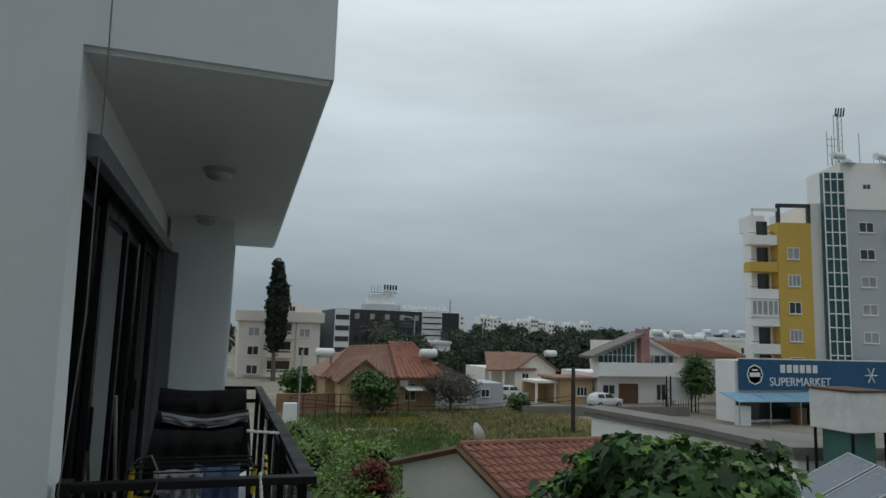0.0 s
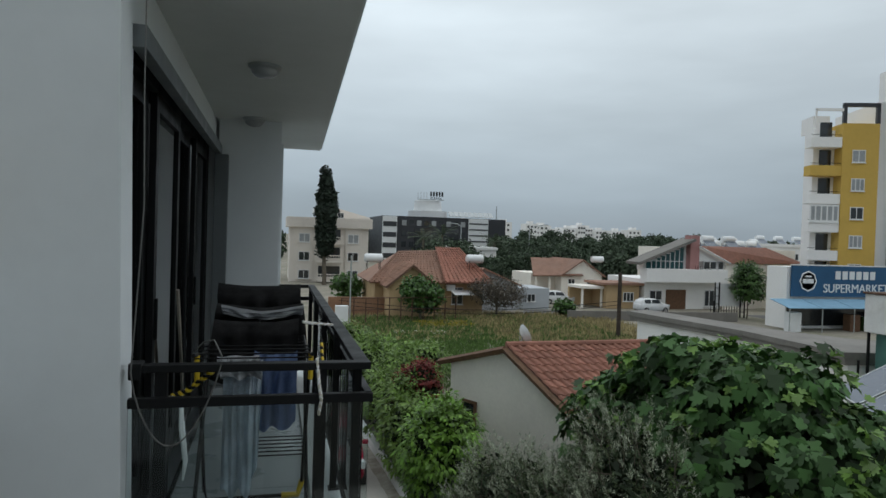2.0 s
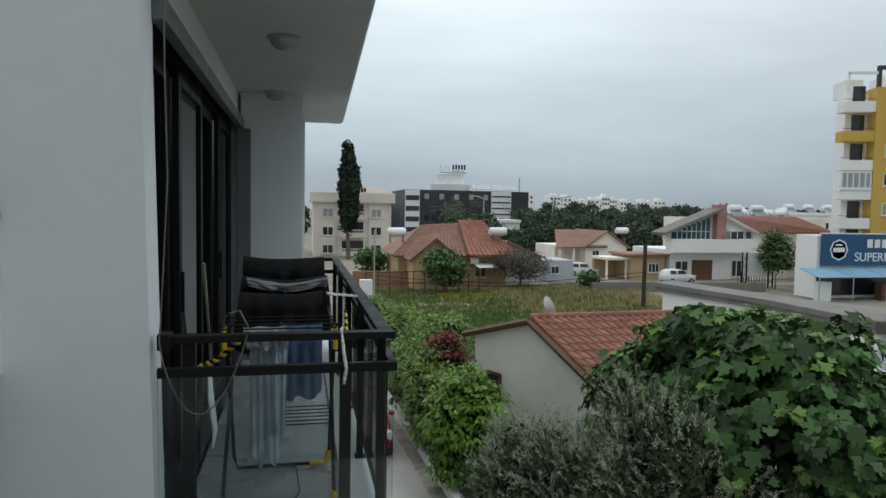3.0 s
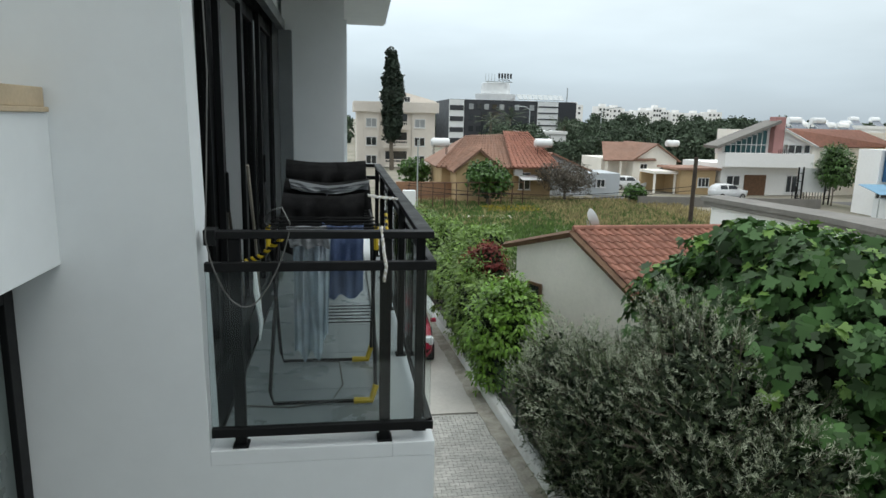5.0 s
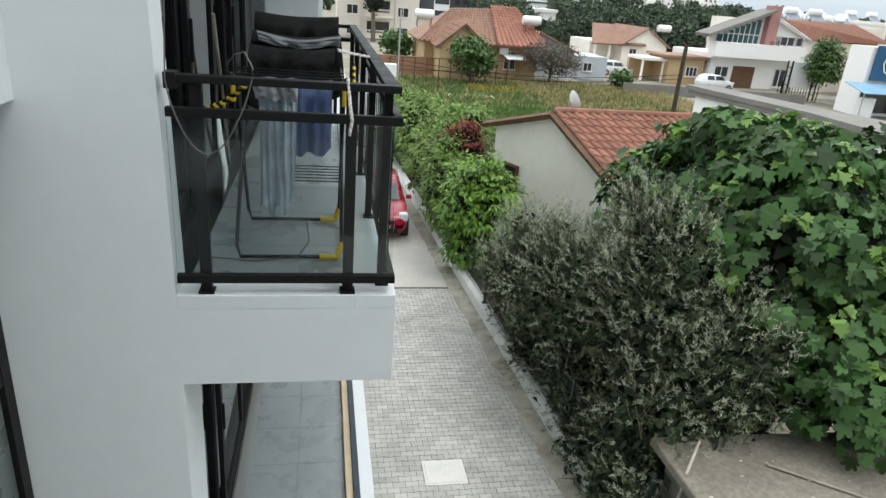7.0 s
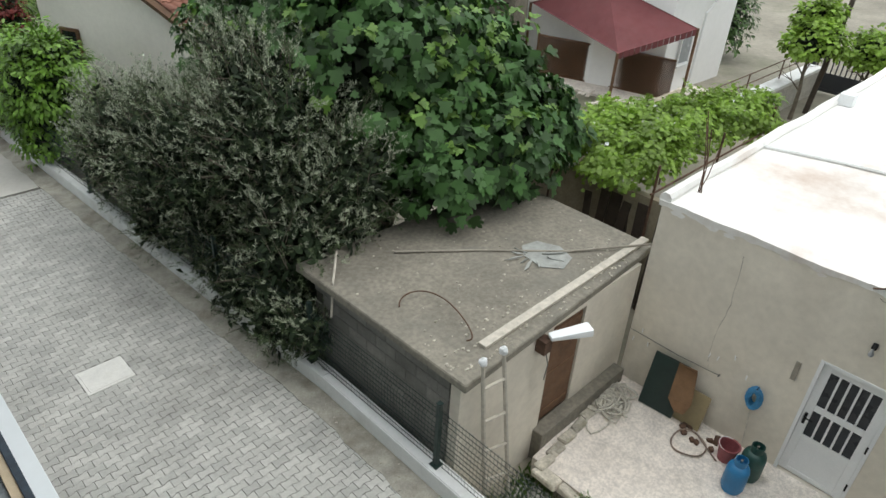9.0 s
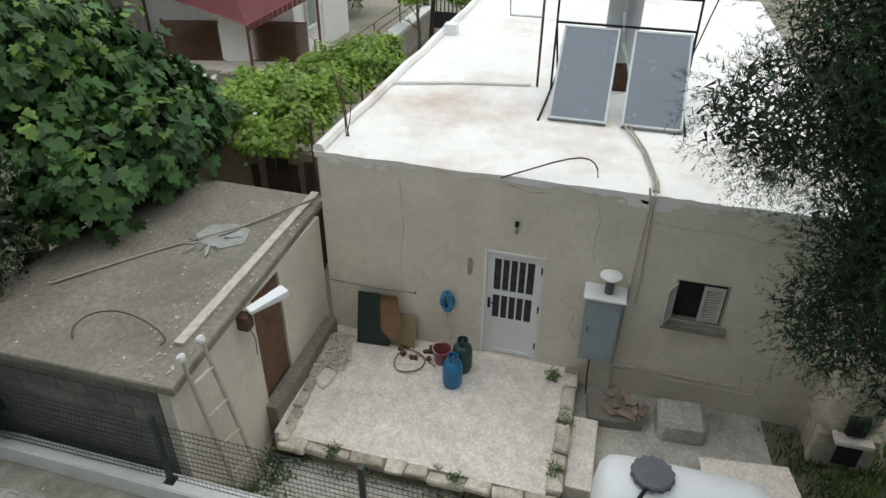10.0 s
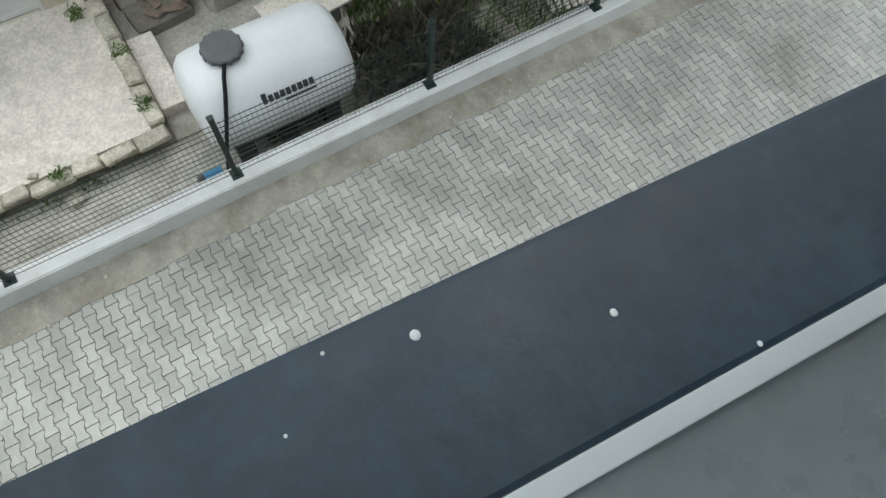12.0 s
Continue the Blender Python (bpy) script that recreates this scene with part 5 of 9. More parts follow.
o = tagged(part("roof_rod", tube(B(), [(6.6, 6.2, SZ + 0.03), (7.6, 5.45, SZ + 0.02), (8.7, 4.5, SZ + 0.02), (10.0, 3.6, SZ + 0.09)], 0.018), M_OLDWOOD), "thin bent pole lying across the shed roof", "pole")
tagged(part("leaning_stick", tube(B(), [(5.30, 6.05, 1.25), (5.40, 6.12, SZ + 0.03), (5.75, 6.5, SZ + 0.22)], 0.018), M_PALEWOOD), "pale stick resting over the shed roof edge", "stick")
o = tagged(part("roof_wire", tube(B(), [(5.95 + 0.27 * math.cos(a) + 0.06 * math.sin(2 * a), 4.6 + 0.62 * math.sin(a), SZ + 0.02 + 0.05 * (1 + math.cos(a))) for a in np.linspace(2.2, -1.9, 26)], 0.010), M_RUST), "bent rusty wire on the shed roof", "wire")
sheet = thing("plastic_sheet", (8.05, 4.62, SZ + 0.008), "torn dusty plastic sheet on the shed roof", "sheet")
sheet.rotation_euler = (0, 0, 0.5)
rnd = random.Random(17)


def shard(ring, z0, lift):
    bm = B()
    low = [bm.verts.new((x, y, z0)) for x, y in ring]
    top = [bm.verts.new((x, y, z0 + 0.004 + rnd.uniform(0, lift))) for x, y in ring]
    bm.faces.new(top)
    bm.faces.new(low[::-1])
    for j in range(len(ring)):
        k = (j + 1) % len(ring)
        bm.faces.new((low[j], low[k], top[k], top[j]))
    part("shard", bm, M_SHEET, sheet)


shard([(0.0, -0.42), (0.35, -0.5), (0.62, -0.28), (0.66, 0.1), (0.42, 0.3), (0.15, 0.22), (-0.08, -0.1)], 0.0, 0.004)
for i in range(8):
    a0, r0, r1, wd = radians((78, 102, 128, 150, 172, 200, 268, 300)[i]), rnd.uniform(0.1, 0.25), rnd.uniform(0.35, 0.62), radians(rnd.uniform(1.2, 5))
    polar = [(r0, a0 - wd * 0.4), (r1 * 0.6, a0 - wd * 1.1), (r1, a0 - wd * rnd.uniform(-0.3, 0.6)), (r1 * rnd.uniform(0.75, 0.9), a0 + wd * 0.9), (r1 * 0.4, a0 + wd)]
    shard([(0.2 + r * math.cos(a), 0.05 + r * math.sin(a)) for r, a in polar], 0.012 + 0.005 * (i % 3), 0.02)
bm = B()
rnd = random.Random(5)
for i in range(240):
    x, y, s = rnd.uniform(5.4, 9.8), 3.6 + abs(rnd.gauss(0, 0.5)) if i % 3 else rnd.uniform(3.7, 6.5), rnd.uniform(0.006, 0.024)
    bmesh.ops.create_icosphere(bm, subdivisions=1, radius=s, matrix=Matrix.Translation((x, y, SZ + s * 0.3)) @ Matrix.Diagonal((1.4, 1, 0.6, 1)))
tagged(part("roof_grit", bm, M_EDGE), "loose grit and pebbles on the shed roof", "gravel", "", "stuff")
# lamp on an arm
t = thing("yard_lamp", (6.95, 3.60, 1.35), "white street lamp head on a bracket at the shed", "lamp")
bm = B()
box(bm, (-0.10, -0.14, -0.02), (0.06, 0.02, 0.20), 0.01)
part("bracket", bm, M_RUST, t)
bm = B()
box(bm, (-0.30, -0.10, -0.06), (0.30, 0.10, 0.06), 0.03)
for v in bm.verts:
    k = 0.5 + 0.5 * step(-0.3, 0.1, v.co.x)
    v.co.y, v.co.z = v.co.y * (0.35 + 0.65 * k), v.co.z * k + 0.02 * (1 - k)
h = part("head", bm, M_TANK, t, "white plastic lamp head")
h.matrix_local = pose(0.26, -0.26, 0.26, 0, -4, -28)
smooth(h)
bm = B()
tube(bm, [(-0.02, -0.1, 0.02), (0.0, -0.16, -0.2), (0.06, -0.1, -0.55)], 0.008)
part("cable", bm, M_CABLE, t)
# ladder
t = thing("ladder", (6.35, 3.35, -1.0), "wooden pole ladder with rags on its tips leaning on the shed", "ladder")
for k, (bx, tx) in enumerate((((6.02, 3.50, -1.0), (5.53, 3.42, 2.03)), ((6.38, 3.36, -1.0), (5.90, 3.42, 2.0)))):
    bm = B()
    a, b = Vector(bx) - Vector((6.35, 3.35, -1.0)), Vector(tx) - Vector((6.35, 3.35, -1.0))
    tube(bm, [a, a.lerp(b, 0.5) + Vector((0.01, 0.01, 0)), b], [0.032, 0.03, 0.026], 7)
    st = smooth(part("stile", bm, M_PALEWOOD, t))
    bm = B()
    bmesh.ops.create_icosphere(bm, subdivisions=2, radius=0.055, matrix=Matrix.Translation(b) @ Matrix.Diagonal((1, 1, 1.2, 1)))
    for v in bm.verts:
        v.co += Vector(noise.noise_vector(v.co * 30)) * 0.015
    part("rag", bm, M_TANK, st, "white rag tied round the tip")
for u in (0.2, 0.42, 0.63, 0.84):
    bm = B()
    a = Vector((6.02, 3.50, -1.0)).lerp(Vector((5.53, 3.42, 2.03)), u) - Vector((6.35, 3.35, -1.0))
    b = Vector((6.38, 3.36, -1.0)).lerp(Vector((5.90, 3.42, 2.0)), u) - Vector((6.35, 3.35, -1.0))
    rod(bm, a, b, 0.024, seg=7)
    part("rung", bm, M_PALEWOOD, t)

# ---- the water tank ----
t = thing("water_tank", (6.42, -2.18, -0.95), "large white plastic water tank lying on dark feet", "water tank")
bm = B()
prof = [(0.0, -1.02), (0.30, -1.01), (0.50, -0.96), (0.60, -0.86), (0.625, -0.70), (0.635, -0.2), (0.635, 0.2), (0.625, 0.70), (0.60, 0.86), (0.50, 0.96), (0.30, 1.01), (0.0, 1.02)]
rings = []
for r, l in prof:
    rings.append([bm.verts.new((max(r, 0.01) * math.cos(k * math.tau / 36), l, 1.05 + max(r, 0.01) * math.sin(k * math.tau / 36))) for k in range(36)])
for u, v in zip(rings, rings[1:]):
    for k in range(36):
        bm.faces.new((u[k], v[k], v[(k + 1) % 36], u[(k + 1) % 36]))
bmesh.ops.recalc_face_normals(bm, faces=bm.faces)
smooth(part("body", bm, M_TANK, t), 60)
bm = B()
lathe(bm, [(0.19, 1.64), (0.20, 1.71), (0.20, 1.72)], (0.03, 0.40, 0), 24)
part("neck", bm, M_TANK, t)
bm = B()
prof = [(0.225, 1.70), (0.235, 1.71), (0.235, 1.765), (0.22, 1.78), (0.1, 1.79), (0.01, 1.80)]
lathe(bm, prof, (0.03, 0.40, 0), 28)
cap = part("cap", bm, M_CAPGREY, t, "dark grey screw cap")
for k in range(14):
    bm = B()
    a = k * math.tau / 14
    box(bm, (0.228, -0.02, 1.705), (0.246, 0.02, 1.77), 0.004, Matrix.Translation((0.03, 0.40, 0)) @ pose(0, 0, 0, 0, 0, math.degrees(a)))
    part("grip", bm, M_CAPGREY, cap)
bm = B()
tube(bm, [(-0.18, 0.46, 1.74), (-0.30, 0.54, 1.66), (-0.42, 0.60, 1.57), (-0.59, 0.72, 1.36), (-0.69, 0.84, 1.05), (-0.70, 0.95, 0.6), (-0.62, 1.02, 0.12)], 0.024, 8)
smooth(part("hose", bm, M_BLACK, t, "black fill hose"))
for y in (-0.62, 0.0, 0.62):
    bm = B()
    box(bm, (-0.42, y - 0.12, 0), (0.42, y + 0.12, 0.62), 0.03)
    part("foot", bm, M_ANTHRA, t)
bm = B()
tilt = Matrix.Translation((0, 0, 1.05)) @ Matrix.Rotation(radians(24), 4, "Y")
for i in range(9):                                           # brand writing as bars
    h = 0.13 if i == 0 else 0.085
    y1 = 0.26 - i * 0.074
    box(bm, (-0.643, y1 - 0.058, 0), (-0.625, y1, h), 0.003, tilt)
box(bm, (-0.641, -0.40, -0.06), (-0.62, 0.0, -0.035), 0.002, tilt)
part("printed_mark", bm, M_ANTHRA, t, "dark printed lettering bars")
t2 = thing("water_pump", (6.05, -1.05, ground_z(6.05, -1.05)), "small blue water pump by the tank", "pump")
bm = B()
rod(bm, (0, 0.12, 0.12), (0, -0.12, 0.12), 0.08, seg=14)
part("motor", bm, M_HOSE, t2)
bm = B()
lathe(bm, [(0.09, 0.0), (0.09, 0.05), (0.05, 0.08), (0.05, 0.2), (0.02, 0.24)], (0, 0.16, 0), 12)
part("pump_head", bm, M_CAPGREY, t2)

# clay oven
t = thing("clay_oven", (9.22, -4.66, -0.95), "sooty domed clay oven on a stone base", "oven")
bm = B()
for a, b in (((-0.40, -0.42, 0), (-0.22, 0.40, 0.66)), ((0.10, -0.42, 0), (0.45, 0.40, 0.66)), ((-0.22, 0.16, 0), (0.10, 0.40, 0.66)), ((-0.22, -0.42, 0), (0.10, -0.24, 0.66))):
    box(bm, a, b, 0.03)
part("base", bm, M_OVEN, t)
# Flat black panel paints the shade of the ash opening.
part("ash_hole", box(B(), (-0.41, -0.24, 0.10), (-0.39, 0.10, 0.56), 0.01), M_DARK, t, "black panel painted as the shade in the ash opening")
bm = B()
lathe(bm, [(0.44, 0.64), (0.47, 0.90), (0.45, 1.2), (0.38, 1.5), (0.26, 1.72), (0.12, 1.84), (0.02, 1.87)], seg=26)
for v in bm.verts:
    v.co += Vector(noise.noise_vector(v.co * 4)) * 0.05
smooth(part("dome", bm, M_OVEN, t))
# Black block paints the shade of the oven mouth.
part("mouth", box(B(), (-0.52, -0.14, 0.78), (-0.36, 0.14, 1.12), 0.05), M_DARK, t, "black block painted as the shade in the oven mouth")
part("ledge", box(B(), (-0.62, -0.26, 0.66), (-0.36, 0.24, 0.75), 0.03), M_PATIO, t, "pale stone ledge")


def pallet(at, name="pallet"):
    t = thing(name, at, "pale broken wooden pallet in the weeds", "pallet", "pallets in the weeds")
    for i in range(7):
        bm = B()
        box(bm, (-0.5, -0.4 + i * 0.125, 0.09), (0.5, -0.32 + i * 0.125, 0.11), 0.003)
        part("board", bm, M_PATIO, t)
    for x in (-0.42, 0.0, 0.42):
        bm = B()
        box(bm, (x - 0.04, -0.4, 0), (x + 0.04, 0.45, 0.09), 0.003)
        part("bearer", bm, M_OLDWOOD, t)


pallet(pose(6.66, -7.10, -0.90, -4, -9, -12) @ Matrix.Diagonal((1.12, 0.95, 1, 1)))
bm = B()
rnd = random.Random(31)
for i in range(26):
    a = Vector((rnd.uniform(5.7, 6.8), rnd.uniform(-5.0, -3.3), -0.93 + rnd.uniform(0, 0.15)))
    e = a + Vector((rnd.uniform(-0.7, 0.7), rnd.uniform(-0.7, 0.7), rnd.uniform(-0.02, 0.35)))
    tube(bm, [a, a.lerp(e, 0.5) + Vector((0, 0, rnd.uniform(0, 0.1))), e], [0.018, 0.012, 0.005], 5)
tagged(part("brushwood", bm, M_BARK), "heap of cut dry branches by the fence", "branches", "", "stuff")

# ---- trees and plants near the lane ----
olive = thing("olive_tree", (6.3, 8.8, -0.6), "grey-green olive tree leaning over the fence", "tree")
trunk(olive, (0, 0, -0.3), (-0.2, 0.1, 2.2), 0.16, 12, 2, 1.3)
OLIVE = [(6.2, 8.7, 2.6, 1.4, 1.7, 1.8), (5.7, 10.2, 2.0, 1.4, 1.8, 1.7), (5.75, 7.5, 1.5, 0.95, 1.1, 1.6), (5.30, 11.9, 2.0, 1.1, 1.5, 1.4), (6.7, 9.8, 3.2, 1.3, 1.5, 1.5), (5.5, 7.2, 0.3, 0.6, 0.6, 0.8), (5.05, 13.0, 1.5, 0.7, 1.3, 1.1), (5.25, 11.2, 0.8, 0.8, 1.3, 1.0), (5.5, 9.3, 0.6, 0.75, 1.5, 1.1), (6.6, 7.3, 2.3, 0.9, 0.8, 1.3), (5.05, 7.1, 0.65, 0.42, 0.6, 0.6), (5.15, 6.5, 0.8, 0.38, 0.45, 0.5), (5.1, 8.3, 0.35, 0.4, 0.8, 0.6)]
loc = [(x - 6.3, y - 8.8, z + 0.6, a, b, c) for x, y, z, a, b, c in OLIVE]
needle_twigs(olive, "crown", loc, 5200, 0.34, 24, "narrow", 0.066, M_OLIVE, 5, 0.34, 0.6, 0.95, bark=M_BARK)
# Silvery sprays on the upper crown only; their paleness paints the lit top.
needle_twigs(olive, "sprays", loc, 2300, 0.42, 28, "narrow", 0.062, M_OLIVETIP, 8, 0.10, 0.9, 0.9, 0.3)
# Darker leaves fill the crown; their colour holds its inner shade.
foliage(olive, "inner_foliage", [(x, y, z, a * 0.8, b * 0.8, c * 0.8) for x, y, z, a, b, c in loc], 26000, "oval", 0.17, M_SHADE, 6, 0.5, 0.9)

fig = thing("fig_tree", (8.9, 9.0, -0.8), "dense fig tree with large lobed leaves", "tree")
trunk(fig, (0, 0, -0.2), (0.1, 0.2, 2.6), 0.18, 14, 9, 1.7)
FIG = [(8.6, 9.1, 3.5, 2.3, 2.3, 1.9), (9.9, 8.2, 2.7, 1.9, 1.8, 1.7), (8.0, 10.4, 3.9, 1.6, 1.7, 1.6), (8.8, 7.6, 2.4, 1.7, 1.3, 1.4), (10.3, 7.9, 2.5, 1.4, 1.4, 1.3), (7.5, 11.5, 3.3, 1.2, 1.3, 1.5), (9.9, 7.0, 2.2, 1.3, 0.9, 0.9), (8.4, 9.7, 4.4, 1.5, 1.7, 1.2), (8.3, 6.8, 2.4, 1.1, 0.9, 0.7), (9.4, 6.5, 2.5, 1.0, 0.8, 0.8), (11.0, 7.2, 2.2, 1.0, 0.9, 0.8)]
loc = [(x - 8.9, y - 9.0, z + 0.8, a, b, c) for x, y, z, a, b, c in FIG]
rosettes(fig, "crown", loc, 1150, 9, "fig", 0.25, M_FIG, 15, 0.22, 1.35, 0.8, -0.35)
rosettes(fig, "young_leaves", loc, 300, 6, "fig", 0.18, M_FIGTIP, 18, 0.06, 0.7, 0.5, 0.1, "fresh yellow-green leaves at the branch tips", 0.08)
inner = [(x, y, z, a * 0.74, b * 0.74, c * 0.74) for x, y, z, a, b, c in loc]
# Dark layer, left bare low down, paints the shade within and under the fig.
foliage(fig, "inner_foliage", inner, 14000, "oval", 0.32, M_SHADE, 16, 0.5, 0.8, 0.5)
rng = np.random.default_rng(77)
p, d = blob_points(loc, 900, rng, 0.06)
keep = [i for i in range(len(p)) if d[i][0] < 0.2 and d[i][1] < 0.3 and d[i][2] > -0.2][:220]
one = leaves_mesh("leaf", np.array([[0.0, 0, 0]]), np.array([[0, 0, 1.0]]), "fig", 0.24, 0.0, np.random.default_rng(3), 0.0)
one.materials.append(M_FIG)
for i in keep:
    o = new("leaf", one)
    o.parent = fig
    nrm = Vector(d[i]) + Vector((rng.normal(0, 0.25), rng.normal(0, 0.25), 1.2))
    o.location = p[i] * 1.01
    o.rotation_mode = "QUATERNION"
    o.rotation_quaternion = nrm.to_track_quat("Z", "Y") @ Euler((0, 0, rng.uniform(0, 6.28))).to_quaternion()
    s = rng.uniform(0.65, 1.05)
    o.scale = (s, s, s)


def bush(name, at, blobs, n, kind, size, mat, seed, label, category="bush", height=1.0, droop=0.5):
    t = thing(name, at, label, category)
    trunk(t, (0, 0, -0.1), (0.05, 0.05, height), 0.06, 8, seed, 0.6)
    rosettes(t, "crown", blobs, n // 9, 9, kind, size * 1.15, mat, seed, 0.25, droop, 0.8, -0.8)
    # Inner leaves coloured dark to stand for shade inside the bush.
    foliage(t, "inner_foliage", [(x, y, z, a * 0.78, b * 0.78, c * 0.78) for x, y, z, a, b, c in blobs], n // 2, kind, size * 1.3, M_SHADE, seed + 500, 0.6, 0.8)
    return t


bush("citrus_tree", (4.95, 16.3, 0), [(0, 0, 1.95, 0.95, 0.95, 1.15), (-0.1, 0.1, 1.0, 0.75, 0.8, 0.9), (0.2, -0.3, 2.4, 0.6, 0.6, 0.7)], 6500, "oval", 0.14, M_CITRUS, 41, "bright green bushy citrus tree by the fence", "tree")
bush("citrus_tree", (4.9, 19.2, 0), [(0, 0, 1.4, 1.0, 1.3, 1.2), (-0.1, 1.2, 1.9, 0.8, 1.0, 0.9), (0.3, -0.9, 1.0, 0.9, 0.9, 0.9)], 7000, "oval", 0.15, M_HEDGE, 42, "dark green citrus tree behind the fence", "tree")
bush("shrub", (4.9, 22.6, 0), [(0, 0, 1.5, 1.1, 1.6, 1.2), (0.4, 1.5, 1.9, 1.0, 1.3, 1.0)], 4600, "oval", 0.17, M_HEDGE, 43, "dense olive-green shrub beside the lane", "shrub")
bush("shrub", (4.6, 27.0, 0), [(0, 0, 1.7, 1.3, 2.0, 1.4), (-0.6, 2.5, 1.9, 1.2, 1.8, 1.3)], 5000, "oval", 0.2, M_HEDGE, 44, "tall leafy shrub at the end of the lane", "shrub")
bush("shrub", (6.0, 31.0, 0), [(0, 0, 1.3, 1.5, 1.7, 1.1), (1.8, 0.5, 1.1, 1.3, 1.5, 0.9)], 3600, "oval", 0.25, M_HEDGE, 45, "round green shrub in the garden", "shrub")
bush("bougainvillea", (5.40, 20.6, 0), [(0, 0, 2.85, 0.5, 0.6, 0.45), (-0.25, 0.5, 2.6, 0.45, 0.5, 0.4), (0.1, -0.5, 2.5, 0.4, 0.4, 0.35)], 1900, "oval", 0.12, M_REDLEAF, 46, "red flowering bougainvillea over the eaves", "bush", 2.2)
bush("shrub", (6.7, 14.2, -0.3), [(0, 0, 1.2, 0.9, 1.0, 0.9)], 1600, "oval", 0.15, M_BUSH, 47, "dark low shrub by the house wall", "shrub")
bush("shrub", (5.9, 13.0, -0.4), [(0, 0, 0.9, 0.7, 1.4, 0.8)], 1800, "oval", 0.14, M_BUSH, 48, "dark low shrub behind the fence", "shrub")

# vine over a pergola beside the yard house
vine = thing("vine_pergola", (14.0, 5.6, -0.6), "bright green grape vine over a rusty pergola", "vine")
foliage(vine, "foliage", [(-1.4, 0.2, 2.45, 1.5, 1.0, 0.5), (0.6, 0.3, 2.5, 1.9, 1.0, 0.55), (2.6, -0.1, 2.45, 1.4, 0.9, 0.5), (-0.6, 1.2, 2.4, 1.6, 0.8, 0.5)], 5000, "fig", 0.10, M_VINE, 61, 0.6, 0.5, up=1.2)
rosettes(vine, "young_foliage", [(-1.4, 0.2, 2.45, 1.5, 1.0, 0.6), (0.6, 0.3, 2.5, 1.9, 1.0, 0.65), (2.6, -0.1, 2.45, 1.4, 0.9, 0.6), (-0.6, 1.2, 2.4, 1.6, 0.8, 0.6)], 1100, 9, "fig", 0.115, M_VINE, 63, 0.35, 0.6, 1.1, -0.3)
foliage(vine, "blossom", [(-2.0, 1.0, 2.6, 0.8, 0.7, 0.4), (0.2, 0.6, 2.75, 1.2, 0.8, 0.3)], 160, "clump", 0.12, M_WHITEFL, 62, 0.3, 0.5, up=1.5)
for x in (-2.4, 0.2, 2.8):
    for y in (-0.9, 1.4):
        bm = B()
        rod(bm, (x, y, -0.4), (x, y, 2.9), 0.025)
        part("post", bm, M_RUST, vine)
for y in (-0.9, 0.3, 1.4):
    bm = B()
    rod(bm, (-2.5, y, 2.35), (3.6, y, 2.35), 0.02)
    part("beam", bm, M_RUST, vine)
t = thing("starter_bars", (10.2, 3.3, 2.66), "rusty steel starter bars at the roof corner", "steel bars")
for i, (dx, dy, h) in enumerate(((0.1, 0.2, 0.5), (0.25, 0.25, 0.4), (0.05, 0.1, 0.45), (-0.1, 0.1, 0.6), (0.2, 0.05, 0.3))):
    bm = B()
    tube(bm, [(0, 0.02 * i, 0), (dx * 0.5, dy * 0.5, h * 1.1), (dx * 2.0, dy * 1.6, h * 2.3)], 0.008, 5)
    part("bar", bm, M_RUST, t)
# boundary wall behind the shed with leaning boards
bm = B()
box(bm, (12.0, 3.66, -1.0), (12.17, 8.8, 1.42))
box(bm, (12.17, 8.6, -1.0), (20.5, 8.8, 0.9))
structure("wall_yard", bm, M_STAINWALL, "stained beige boundary wall of the yard", "wall")
rnd = random.Random(52)
for i in range(9):
    L, w = rnd.uniform(1.9, 2.3), rnd.uniform(0.07, 0.13)
    o = tagged(part("old_board", box(B(), (-0.012, -w, 0), (0.012, w, L), 0.004), M_POLE), "old dark board leaning on the yard wall", "board", "boards at the yard wall")
    o.matrix_world = pose(11.82 - 0.04 * (i % 3), 4.55 + 0.19 * i + rnd.uniform(-0.03, 0.03), -0.985, rnd.uniform(-7, 7), 4, 0)

# big conifer in the yard
con = thing("conifer_tree", (8.2, -6.2, -0.95), "large dark feathery conifer over the yard", "tree")
trunk(con, (0, 0, -0.1), (0.1, 0.3, 6.5), 0.22, 26, 70, 2.0)
